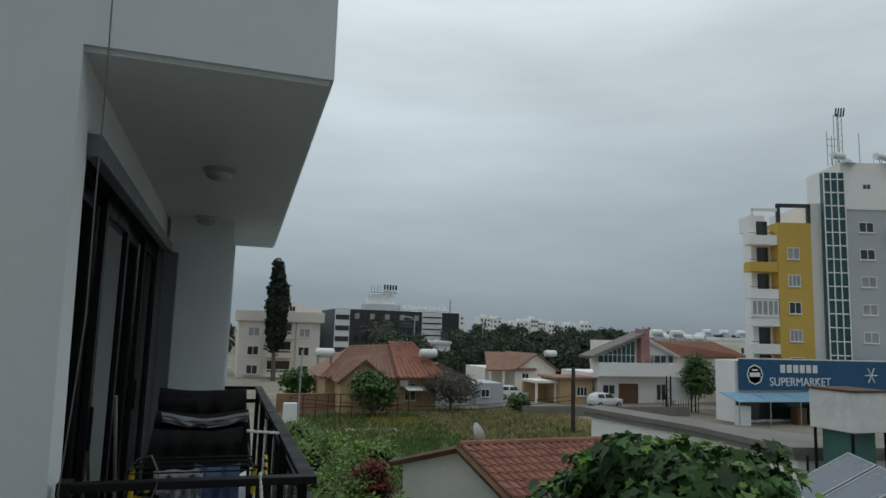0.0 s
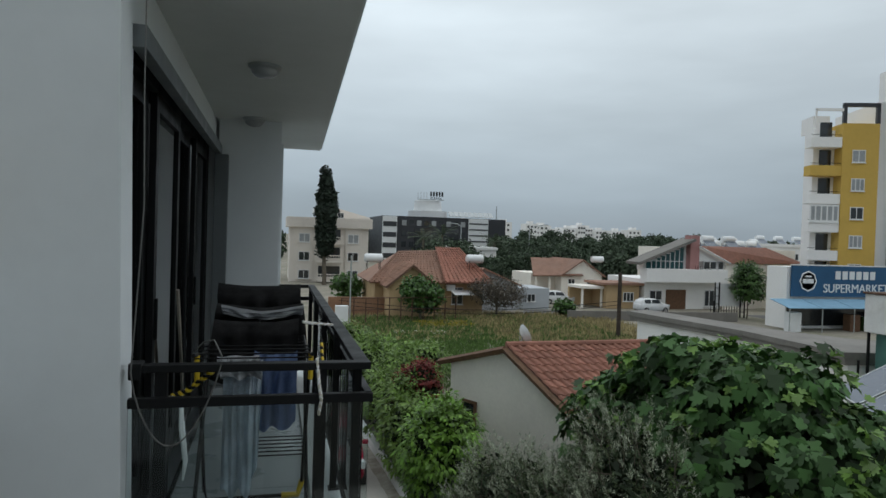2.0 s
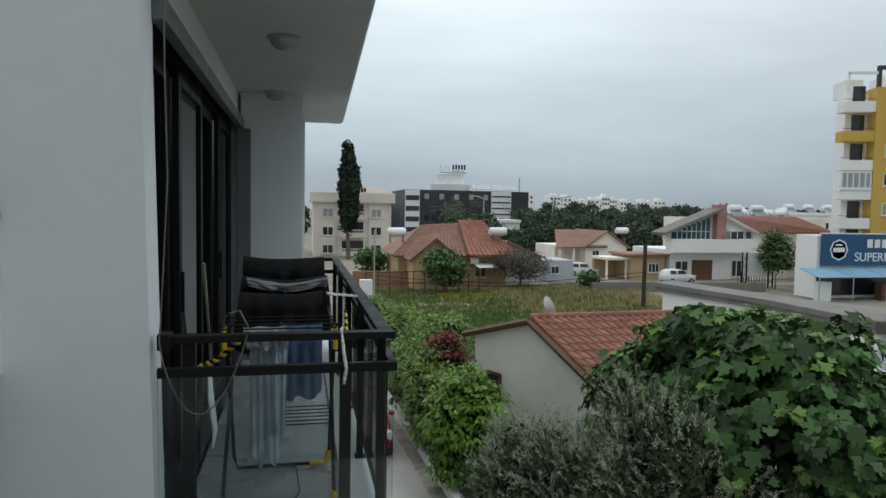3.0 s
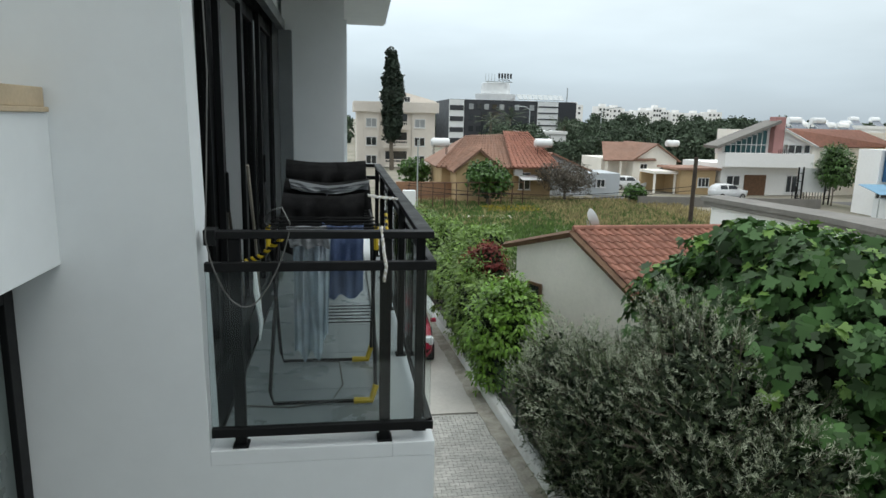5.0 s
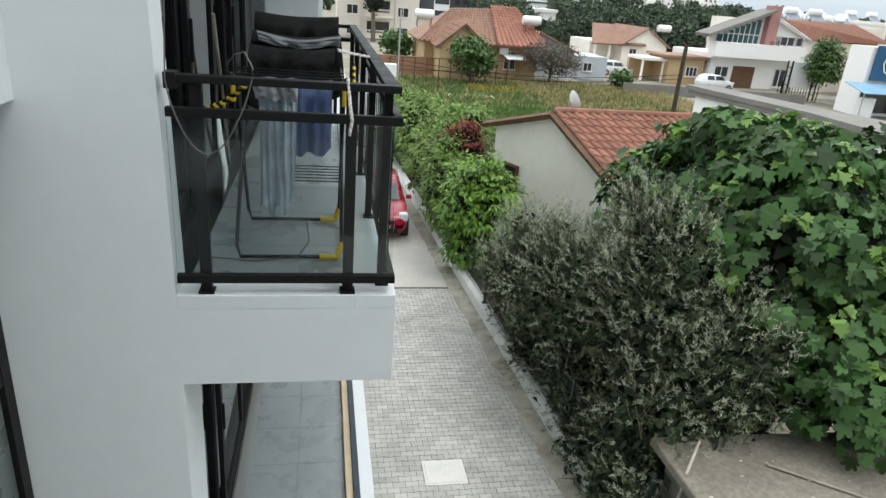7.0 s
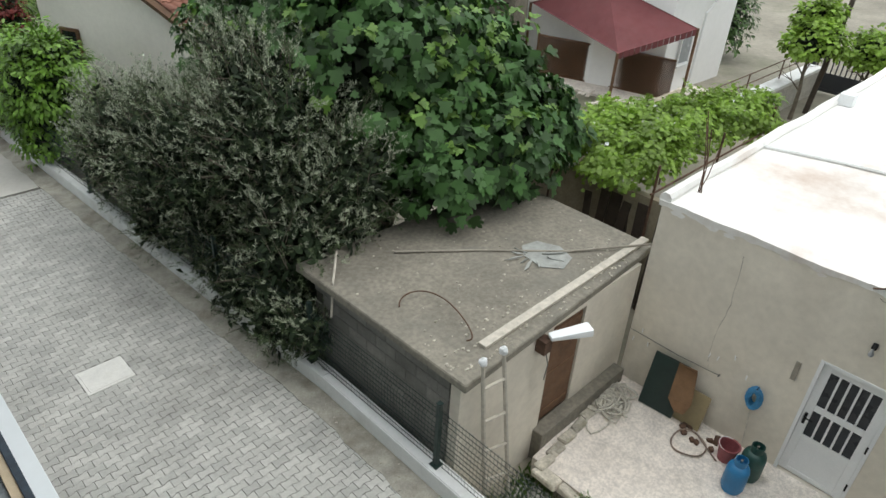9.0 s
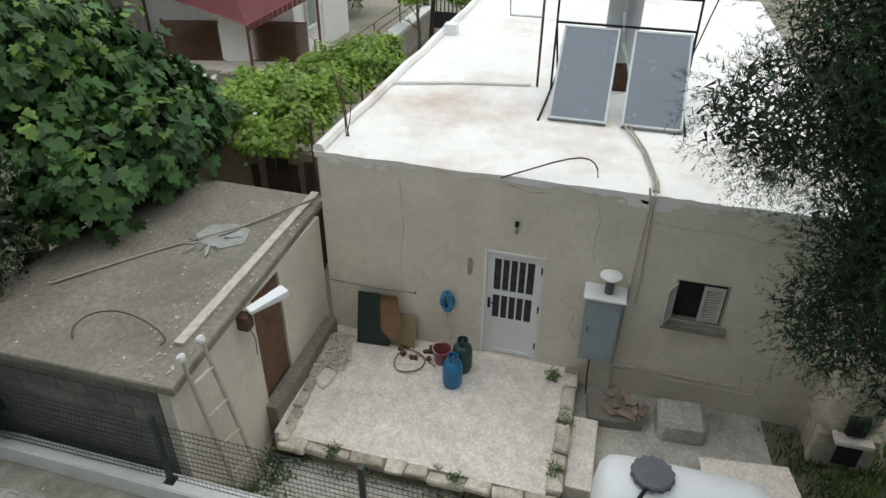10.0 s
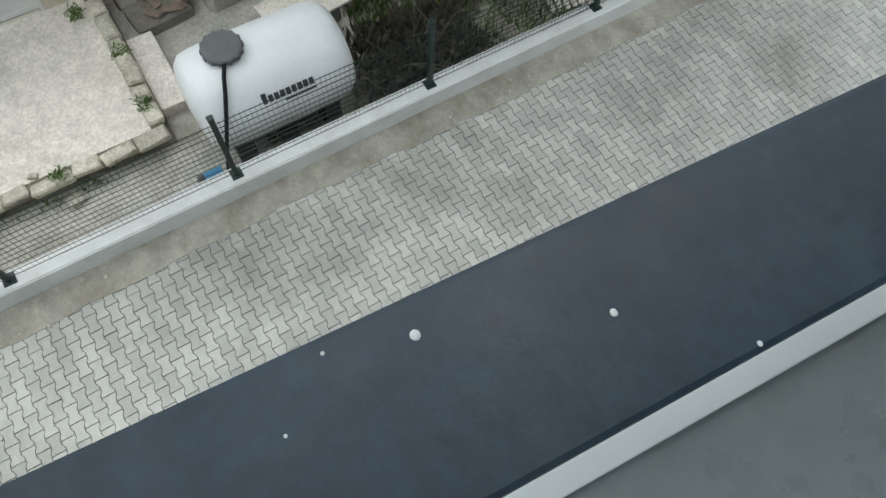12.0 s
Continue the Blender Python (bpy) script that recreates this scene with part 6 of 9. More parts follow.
# The last two blobs are unseen crown mass, added to shade the lane.
CON = [(7.9, -6.4, 5.2, 2.2, 2.4, 2.6), (7.3, -4.6, 4.6, 1.5, 1.6, 1.9), (7.5, -3.4, 5.6, 1.1, 1.1, 1.3), (6.9, -2.2, 4.95, 0.75, 0.85, 0.6), (7.2, -2.7, 5.9, 0.8, 0.9, 0.9), (6.9, -3.2, 3.0, 0.6, 0.7, 0.7), (7.0, -4.4, 2.7, 1.0, 1.0, 1.2), (6.6, -6.2, 3.1, 1.1, 1.6, 1.3), (7.4, -7.8, 3.6, 1.6, 1.6, 2.0), (6.8, -3.4, 4.0, 0.7, 0.7, 0.8), (8.6, -4.4, 6.6, 1.6, 1.8, 1.6), (6.5, -5.2, 1.7, 0.7, 1.0, 0.8), (6.6, -3.9, 4.8, 0.9, 1.0, 0.9), (7.2, -7.4, 1.9, 1.1, 1.4, 1.2), (7.3, -6.0, 1.7, 1.1, 1.1, 1.0), (7.6, -9.0, 2.6, 1.6, 1.6, 2.2), (7.6, -4.0, 3.7, 1.2, 1.4, 1.2), (7.0, -3.1, 4.8, 0.8, 0.7, 0.7), (7.0, -9.6, 1.2, 1.3, 1.6, 1.4), (6.3, -9.2, 5.6, 2.3, 2.4, 2.1), (5.3, -12.0, 5.8, 2.5, 2.8, 2.4)]
loc = [(x - 8.2, y + 6.2, z + 0.95, a, b, c) for x, y, z, a, b, c in CON]
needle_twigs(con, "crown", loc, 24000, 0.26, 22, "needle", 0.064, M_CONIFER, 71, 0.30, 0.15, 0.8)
# Same twigs again in the paler green, to paint the crown's lit outside.
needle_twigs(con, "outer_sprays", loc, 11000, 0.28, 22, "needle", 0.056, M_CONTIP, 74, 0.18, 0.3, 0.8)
# Dark fronds whose colour supplies the shade deep in the conifer.
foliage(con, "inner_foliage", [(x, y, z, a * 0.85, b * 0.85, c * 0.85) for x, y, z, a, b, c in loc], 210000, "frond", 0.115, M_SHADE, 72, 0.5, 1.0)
foliage(con, "tip_sprays", [(6.75 - 8.2, -2.1 + 6.2, 5.4, 0.45, 0.5, 0.35), (-1.5, 1.9, 3.1, 0.4, 0.5, 0.4), (-2.65, -1.6, 1.35, 0.12, 0.15, 0.25), (-1.25, 3.3, 6.6, 0.5, 0.5, 0.5)], 9000, "narrow", 0.04, M_BUSH, 73, 0.9, 1.0, 0.6)
bm = B()
tube(bm, [(-1.6, 3.9, 5.9), (-1.2, 3.3, 6.0), (-0.6, 2.0, 5.6), (0, 0.3, 5.0)], [0.01, 0.02, 0.04, 0.07], 6)
tube(bm, [(-2.7, -1.5, 1.2), (-2.3, -1.3, 1.6), (-1.2, -0.6, 2.4), (0, 0, 3.0)], [0.008, 0.02, 0.04, 0.08], 6)
tube(bm, [(-1.7, 3.2, 3.9), (-1.0, 1.8, 3.8), (0, 0, 3.4)], [0.01, 0.03, 0.07], 6)
part("bough", bm, M_BARK, con)


def tufts(name, region, n, size, mat, seed, label, category="grass", droop=0.0, up=2.5, kind="narrow", clear=()):
    """Blades and weeds scattered over a stretch of ground."""
    rng = np.random.default_rng(seed)
    x0, y0, x1, y1 = region
    c = np.stack([rng.uniform(x0, x1, n // 7), rng.uniform(y0, y1, n // 7)], 1)
    p = np.repeat(c, 7, axis=0) + rng.normal(0, size * 0.55, (len(c) * 7, 2))
    for a, b, r in clear:
        p = p[(p[:, 0] - a) ** 2 + (p[:, 1] - b) ** 2 > r * r]
    z = np.array([ground_z(a, b) for a, b in p])
    pts = np.stack([p[:, 0], p[:, 1], z - 0.01], 1)
    k = len(pts)
    side = rng.normal(0, 1, (k, 3)) * np.array([1, 1, 0.15])
    out = np.array(LEAF[kind])
    a = np.stack([rng.normal(0, 0.35, k), rng.normal(0, 0.35, k), np.ones(k)], 1)
    a /= np.linalg.norm(a, axis=1)[:, None]
    cdir = np.cross(a, side)
    cdir /= np.linalg.norm(cdir, axis=1)[:, None] + 1e-9
    s = size * rng.uniform(0.5, 1.4, k)
    v = pts[:, None, :] + s[:, None, None] * (out[None, :, :1] * cdir[:, None, :] + out[None, :, 1:] * a[:, None, :])
    m = len(out)
    me = bpy.data.meshes.new(name)
    me.vertices.add(k * m)
    me.vertices.foreach_set("co", v.reshape(-1))
    me.loops.add(k * m)
    me.loops.foreach_set("vertex_index", np.arange(k * m))
    me.polygons.add(k)
    me.polygons.foreach_set("loop_start", np.arange(0, k * m, m))
    me.update()
    me.validate()
    me.materials.append(mat)
    return tagged(new(name, me), label, category, "", "stuff")


tufts("yard_weeds", (7.0, -9.5, 9.4, -3.9), 9000, 0.16, M_GRASS, 81, "rank green weeds under the conifer")
tufts("yard_weeds", (5.6, -10.0, 7.2, -5.2), 3500, 0.14, M_GRASS, 82, "weeds along the fence")
tufts("dead_brush", (5.7, -5.2, 7.2, -3.5), 2600, 0.28, M_DEADBRUSH, 83, "dry brown brushwood twigs in the yard", "brush")
tufts("edge_weeds", (6.68, -0.75, 6.80, 3.2), 900, 0.10, M_GRASS, 84, "small weeds in the edging joints")
tufts("yard_weeds", (6.0, 3.0, 6.9, 3.4), 500, 0.16, M_GRASS, 85, "weeds beside the ladder")
rng2 = np.random.default_rng(6)
for x, y, z in ((9.25, -0.42, PZ), (7.3, -0.70, PZ + 0.03), (6.85, 0.6, PZ + 0.0), (8.3, -0.72, PZ + 0.02), (6.84, 2.4, PZ)):
    o = thing("weed", (x, y, z), "small green weed growing from a joint", "weed", "weeds at the patio")
    foliage(o, "leaves", [(0, 0, 0.05, 0.14, 0.14, 0.07)], 150, "narrow", 0.09, M_GRASS, int(x * 100), 0.8, 0.9)

# ---- the lane's red car ----


def car(at, paint, label, s=1.0):
    """A small hatchback: shaped body, glass, wheels, lamps, mirrors."""
    t = thing("car", at, label, "car", "parked cars")
    secs = [(-1.82, 0.62, 0.40, 0.66, 0.66), (-1.74, 0.72, 0.28, 0.80, 0.80), (-1.45, 0.80, 0.22, 0.93, 0.93), (-0.75, 0.84, 0.20, 1.02, 1.02), (0.0, 0.85, 0.20, 0.98, 0.98), (0.9, 0.85, 0.20, 0.98, 0.98), (1.5, 0.83, 0.22, 1.0, 1.0), (1.78, 0.74, 0.30, 0.95, 0.95), (1.84, 0.66, 0.45, 0.85, 0.85)]
    bm = B()
    rings = []
    for y, w, z0, z1, _ in secs:
        pts = [(-w * 0.85, z0), (-w, z0 + 0.15), (-w, z1 - 0.22), (-w * 0.93, z1 - 0.05), (-w * 0.7, z1), (w * 0.7, z1), (w * 0.93, z1 - 0.05), (w, z1 - 0.22), (w, z0 + 0.15), (w * 0.85, z0)]
        rings.append([bm.verts.new((x, y, z)) for x, z in pts])
    for u, v in zip(rings, rings[1:]):
        for k in range(10):
            bm.faces.new((u[k], u[(k + 1) % 10], v[(k + 1) % 10], v[k]))
    bm.faces.new(rings[0])
    bm.faces.new(rings[-1][::-1])
    bmesh.ops.recalc_face_normals(bm, faces=bm.faces)
    smooth(part("body", bm, paint, t), 50)
    bm = B()
    cab = [(-0.85, 0.70, 0.98), (-0.28, 0.60, 1.42), (0.2, 0.60, 1.51), (1.2, 0.60, 1.49), (1.62, 0.58, 1.32), (1.76, 0.66, 0.97)]
    rings = [[bm.verts.new(p) for p in ((-0.74, y, 0.95), (-w, y, z - 0.06), (-w * 0.85, y, z), (w * 0.85, y, z), (w, y, z - 0.06), (0.74, y, 0.95))] for y, w, z in cab]
    for u, v in zip(rings, rings[1:]):
        for k in range(5):
            bm.faces.new((u[k], u[k + 1], v[k + 1], v[k]))
    bm.faces.new(rings[0])
    bm.faces.new(rings[-1][::-1])
    bmesh.ops.recalc_face_normals(bm, faces=bm.faces)
    cabin = smooth(part("cabin", bm, paint, t), 50)
    bm = B()
    slab4(bm, (-0.60, -0.83, 1.03), (0.60, -0.83, 1.03), (0.50, -0.32, 1.415), (-0.50, -0.32, 1.415), 0.01)
    bmesh.ops.translate(bm, verts=bm.verts, vec=(0, -0.03, 0.02))
    part("windscreen", bm, M_PANE, cabin, "dark windscreen")
    for sx in (-1, 1):
        bm = B()
        for a, b in ((-0.35, 0.45), (0.55, 1.35)):
            slab4(bm, (sx * 0.735, a - 0.25 * (a < 0), 1.02), (sx * 0.735, b, 1.02), (sx * 0.63, b, 1.40), (sx * 0.63, a + 0.08, 1.40), 0.02)
        bmesh.ops.translate(bm, verts=bm.verts, vec=(sx * 0.015, 0, 0))
        part("side_window", bm, M_PANE, cabin)
        bm = B()
        box(bm, (sx * 0.80, -0.62, 1.00), (sx * 0.98, -0.50, 1.13), 0.03)
        part("mirror", bm, paint, t)
        bm = B()
        box(bm, (sx * 0.52, -1.76, 0.62), (sx * 0.80, -1.50, 0.86), 0.06, Matrix.Translation((0, 0, 0.02)))
        part("headlight", bm, M_LAMP, t, "clear headlight")
        for y in (-1.15, 1.2):
            bm = B()
            rod(bm, (sx * 0.66, y, 0.30), (sx * 0.86, y, 0.30), 0.30, seg=24)
            wh = part("wheel", bm, M_RUBBER, t)
            bm = B()
            rod(bm, (sx * 0.855, y, 0.30), (sx * 0.868, y, 0.30), 0.19, seg=18)
            part("rim", bm, M_CHROME, wh)
    bm = B()
    box(bm, (-0.5, -1.86, 0.30), (0.5, -1.80, 0.44), 0.02)
    part("lower_grille", bm, M_BLACK, t)
    bm = B()
    box(bm, (-0.42, -1.84, 0.58), (0.42, -1.78, 0.68), 0.02)
    part("grille", bm, M_BLACK, t)
    bm = B()
    box(bm, (-0.26, -1.885, 0.45), (0.26, -1.86, 0.56), 0.004)
    pl = part("number_plate", bm, M_SIGNWHITE, t)
    bm = B()
    box(bm, (-0.2, -1.889, 0.48), (0.2, -1.884, 0.53))
    part("plate_bar", bm, M_ANTHRA, pl, "plain dark bar")
    for k in (-0.3, 0.12):
        bm = B()
        rod(bm, (k, -0.86, 1.045), (k + 0.4, -0.74, 1.12), 0.008)
        part("wiper", bm, M_BLACK, t)
    return t


car(pose(2.68, 20.45, 0.004, 0, 0, -2), M_CARRED, "small red hatchback parked in the paved lane")

# ---- pavers of the lane ----
PL, PW, PN = 0.20, 0.142, 0.098
outl = [(-PL / 2, -PW / 2), (-0.068, -PW / 2), (-0.032, -PN / 2), (0.032, -PN / 2), (0.068, -PW / 2), (PL / 2, -PW / 2), (PL / 2, PW / 2), (0.068, PW / 2), (0.032, PN / 2), (-0.032, PN / 2), (-0.068, PW / 2), (-PL / 2, PW / 2)]


def paver_verts(cx, cy, z):
    return [(cx + x * 0.972, cy + y * 0.955, z) for x, y in outl], [(cx + x * 0.95, cy + y * 0.915, z + 0.005) for x, y in outl], [(cx + x, cy + y, z - 0.03) for x, y in outl]


def paver_bm():
    bm = B()
    a, t, b = paver_verts(0, 0, 0.0)
    r = [[bm.verts.new(p) for p in ring] for ring in (b, a, t)]
    for u, v in zip(r, r[1:]):
        for i in range(12):
            bm.faces.new((u[i], u[(i + 1) % 12], v[(i + 1) % 12], v[i]))
    bm.faces.new(r[2])
    return bm


rnd = random.Random(99)
near, vs, fs = [], [], []
row = 0
y = -13.05
structure("lane_slab", prism(B(), [(-2.0, 15.42), (fence_x(15.42) - 0.2, 15.42), (fence_x(33) - 0.2, 33), (-2.0, 33)], -0.2, 0.002), M_LANESLAB, "plain pale concrete stretch of the lane", "lane")
COVERS = [(2.83, 8.42, 0.30, 0.25), (2.48, -2.03, 0.26, 0.27)]      # concrete covers set in the lane
while y < 15.3:
    x = 1.38 + (0.1 if row % 2 else 0.0)
    while x < fence_x(y) - 0.2:
        if not any(abs(x - a) < c and abs(y - b) < d_ for a, b, c, d_ in COVERS):
            z = -0.004 + rnd.uniform(-0.003, 0.003)
            if 1.95 < x < 4.7 and -2.9 < y < -0.3 and len(near) < 300:
                near.append((x, y, z))
            else:
                a, t, b = paver_verts(x, y, z)
                k = len(vs)
                if y > 14:
                    vs += t
                    fs.append(tuple(range(k, k + 12)))
                else:
                    vs += a + t
                    fs += [(k + i, k + (i + 1) % 12, k + 12 + (i + 1) % 12, k + 12 + i) for i in range(12)] + [tuple(range(k + 12, k + 24))]
        x += PL
    y += 0.12
    row += 1
me = bpy.data.meshes.new("pavers")
me.from_pydata(vs, [], fs)
me.materials.append(M_PAVER)
ob = new("pavers", me)
ob.parent = lane
tagged(ob, kind="stuff")
p0 = part("paver", paver_bm(), M_PAVER, lane)
p0.location = near[0]
for q in near[1:]:
    o = new("paver", p0.data)
    o.parent, o.location = lane, q
for x, y, a, b in ((2.83, 8.42, 0.34, 0.29), (2.48, -2.03, 0.30, 0.31)):
    c = thing("manhole_cover", (x, y, -0.014), "pale square concrete cover set in the paving", "manhole cover", "covers in the lane")
    bm = B()
    box(bm, (-a, -b, 0), (a, b, 0.024), 0.006)
    part("frame", bm, M_MANHOLE, c)
    bm = B()
    box(bm, (-a + 0.04, -b + 0.04, 0.02), (a - 0.04, b - 0.04, 0.030), 0.004)
    part("lid", bm, M_MANHOLE, c)
bm = B()
rnd = random.Random(14)
for i in range(160):
    y = rnd.uniform(-8, 8)
    x = fence_x(y) - rnd.uniform(0.02, 0.5) if i % 5 else rnd.uniform(1.8, 4.8)
    s = rnd.uniform(0.006, 0.018)
    bmesh.ops.create_icosphere(bm, subdivisions=1, radius=s, matrix=Matrix.Translation((x, y, 0.016 if x > 4.6 else 0.004)) @ Matrix.Diagonal((1.5, 1, 0.5, 1)))
tagged(part("lane_litter", bm, M_EDGE), "small pebbles and litter along the curb", "litter", "", "stuff")

# ---- houses across the garden ----


def win(parent, x, y, z, w, h, div=2, pane=None, frame=None, depth=0.06, sill=True):
    """A window in a wall that faces -y: frame bars, panes, sill. x, z: its lower left corner."""
    bm = B()
    f = max(0.04, 0.05 * w)
    for a, b in (((x, y - depth, z), (x + f, y + 0.02, z + h)), ((x + w - f, y - depth, z), (x + w, y + 0.02, z + h)), ((x + f, y - depth, z + h - f), (x + w - f, y + 0.02, z + h)), ((x + f, y - depth, z), (x + w - f, y + 0.02, z + f))):
        box(bm, a, b)
    for i in range(1, div):
        c = x + w * i / div
        box(bm, (c - f / 2, y - depth, z + f), (c + f / 2, y + 0.02, z + h - f))
    wd = part("window", bm, frame or M_WHITEPVC, parent)
    bm = B()
    box(bm, (x + f, y - depth * 0.4, z + f), (x + w - f, y + 0.01, z + h - f))
    part("pane", bm, pane or M_PANE, wd)
    if sill:
        bm = B()
        box(bm, (x - 0.08, y - depth - 0.06, z - 0.08), (x + w + 0.08, y + 0.02, z))
        part("sill", bm, frame or M_WHITEPVC, wd)
    return wd


def gable_roof(bm, x0, x1, y0, y1, ze, zr, over=0.3, t=0.14, xr=None):
    """Two roof slopes with the ridge along y."""
    xr = (x0 + x1) / 2 if xr is None else xr
    sl, sr = (zr - ze) / (xr - x0), (zr - ze) / (x1 - xr)
    slab4(bm, (x0 - over, y0 - over, ze - over * sl), (xr, y0 - over, zr), (xr, y1 + over, zr), (x0 - over, y1 + over, ze - over * sl), t)
    slab4(bm, (xr, y0 - over, zr), (x1 + over, y0 - over, ze - over * sr), (x1 + over, y1 + over, ze - over * sr), (xr, y1 + over, zr), t)


def gable_wall(bm, x0, x1, y0, y1, z0, ze, zr, xr=None):
    """House body with gables at y0 and y1."""
    xr = (x0 + x1) / 2 if xr is None else xr
    f = [bm.verts.new(p) for p in ((x0, y0, z0), (x1, y0, z0), (x1, y0, ze), (xr, y0, zr), (x0, y0, ze))]
    b = [bm.verts.new((v.co.x, y1, v.co.z)) for v in f]
    bm.faces.new(f)
    bm.faces.new(b[::-1])
    for i in range(5):
        bm.faces.new((f[i], b[i], b[(i + 1) % 5], f[(i + 1) % 5]))
    bmesh.ops.recalc_face_normals(bm, faces=bm.faces)


def tiles_on(parent, o, u, v, n, nu, nv, su, sv, mat, near=0, name="roof_tile"):
    """Curved clay tiles in courses over a slope: o the upper corner, u along the ridge, v down the slope, n up from it."""
    o, u, v, n = Vector(o), Vector(u).normalized(), Vector(v).normalized(), Vector(n).normalized()
    prof = [(0.0, 0.0), (0.16, 0.045), (0.34, 0.06), (0.52, 0.045), (0.66, 0.005), (0.84, -0.004), (1.0, 0.0)]
    vs, fs = [], []

    def tile(base):
        rows = []
        for e, lift in ((0.0, 0.012), (1.06, 0.042), (1.06, 0.018)):
            rows.append([base + u * (q * su) + v * (e * sv) + n * (h * 0.9 + lift) for q, h in prof])
        return rows

    shared = None
    count = 0
    for j in range(nv):
        for i in range(nu):
            base = o + u * (i * su) + v * (j * sv)
            if count < near:
                if shared is None:
                    bm = B()
                    rr = [[bm.verts.new(p - base) for p in r] for r in tile(base)]
                    for a, b in zip(rr, rr[1:]):
                        for k in range(len(prof) - 1):
                            bm.faces.new((a[k], a[k + 1], b[k + 1], b[k]))
                    ob = part(name, bm, mat, parent)
                    shared = ob.data
                else:
                    ob = new(name, shared)
                    ob.parent = parent
                ob.location = base
                count += 1
                continue
            k0 = len(vs)
            for r in tile(base):
                vs += [tuple(p) for p in r]
            m = len(prof)
            for a in range(2):
                for k in range(m - 1):
                    fs.append((k0 + a * m + k, k0 + a * m + k + 1, k0 + (a + 1) * m + k + 1, k0 + (a + 1) * m + k))
    if vs:
        me = bpy.data.meshes.new(name + "s")
        me.from_pydata(vs, [], fs)
        me.materials.append(mat)
        ob = new(name + "s", me)
        ob.parent = parent
        tagged(ob, kind="stuff")


# near cream house with the red tiled roof: the gable faces the lane's near end, ridge runs to the east
g = thing("cream_house", (0, 0, 0), "cream rendered house with a red clay tile roof", "house")
A, GL, E0 = Vector((7.0, 17.25, 4.36)), Vector((5.80, 19.82, 3.55)), Vector((8.55, 13.95, 2.35))
RD = Vector((5.6, 0.28, 0))                                  # way of the ridge
R1, GL1, E1 = A + RD, GL + RD, E0 + RD
bm = B()
g0, g1 = GL.lerp(A, 0.07), E0.lerp(A, 0.1)
off = Vector((0.22, 0.02, -0.16))
lo = [bm.verts.new(p) for p in (Vector((g0.x, g0.y, -0.3)) + Vector((0.22, 0.02, 0)), Vector((g1.x, g1.y, -0.3)) + Vector((0.22, 0.02, 0)), g1 + off, A + off, g0 + off)]
bk = [bm.verts.new(v.co + RD * 0.95) for v in lo]
bm.faces.new(lo)
bm.faces.new(bk[::-1])
for i in range(5):
    bm.faces.new((lo[i], bk[i], bk[(i + 1) % 5], lo[(i + 1) % 5]))
bmesh.ops.recalc_face_normals(bm, faces=bm.faces)
part("wall", bm, M_HOUSE, g)
bm = B()
slab4(bm, A, R1, E1, E0, 0.14)
slab4(bm, GL, A, R1, GL1, 0.14)
part("roof", bm, M_BROWNTILE, g)
bm = B()
for p, q in ((A, E0), (GL, A)):
    tube(bm, [p - Vector((0.05, 0.0, 0.09)), q - Vector((0.05, 0.0, 0.09))], 0.10, 4)
part("barge_board", bm, M_BROWN, g)
u, v = (R1 - A).normalized(), (E0 - A)
nn = u.cross(v).normalized()
nn = nn if nn.z > 0 else -nn
tiles_on(g, A + nn * 0.01, u, v, nn, 22, int(v.length / 0.30), 0.25, 0.30, M_REDTILE, 200)
bm = B()
for i in range(18):
    p = A + u * (i * 0.30)
    rod(bm, p + Vector((0, 0, 0.03)), p + u * 0.33 + Vector((0, 0, 0.045)), 0.10, 0.085, 8)
part("ridge_tiles", bm, M_REDTILE, g)
gd = Vector((A.x - GL.x, A.y - GL.y, 0)).normalized()
wm = Matrix.Translation(Vector((GL.x, GL.y, 0)) + gd * 0.85 + Vector((0.16, 0, 0))) @ gd.to_track_quat("X", "Z").to_matrix().to_4x4()
wd = part("window", box(box(box(box(B(), (0, -0.03, 1.35), (0.07, 0.04, 2.5), 0, wm), (0.53, -0.03, 1.35), (0.6, 0.04, 2.5), 0, wm), (0.07, -0.03, 2.43), (0.53, 0.04, 2.5), 0, wm), (0.07, -0.03, 1.35), (0.53, 0.04, 1.42), 0, wm), M_BROWN, g)
part("pane", box(B(), (0.07, -0.01, 1.42), (0.53, 0.03, 2.43), 0, wm), M_PANE, wd)
part("sill", box(B(), (-0.06, -0.12, 1.27), (0.66, 0.04, 1.35), 0, wm), M_HOUSE, wd)
dsh = thing("satellite_dish", (7.65, 17.75, 4.12), "white satellite dish on the tiled roof", "satellite dish", "satellite dishes")


def dish(parent, r=0.42):
    bm = B()
    lathe(bm, [(r, 0.13), (r * 0.8, 0.07), (r * 0.5, 0.03), (0.03, 0.0), (0.02, -0.02), (r * 0.5, 0.015), (r * 0.8, 0.055), (r, 0.12)], seg=24)
    ob = smooth(part("reflector", bm, M_TANK, parent))
    ob.matrix_local = pose(0, 0, 0.45, 68, 0, 95)
    bm = B()
    rod(bm, (0, 0, -0.1), (0, 0, 0.42), 0.025)
    part("mast", bm, M_GREYMETAL, parent)
    bm = B()
    tube(bm, [(0, 0, 0.3), (-0.2, -0.35, 0.35), (-0.24, -0.42, 0.5)], 0.012)
    part("feed_arm", bm, M_GREYMETAL, parent)


dish(dsh, 0.29)

# white flat-roofed house with the maroon awning
h = thing("flat_roof_house", (0, 0, 0), "white rendered house with a grey coped flat roof", "house")
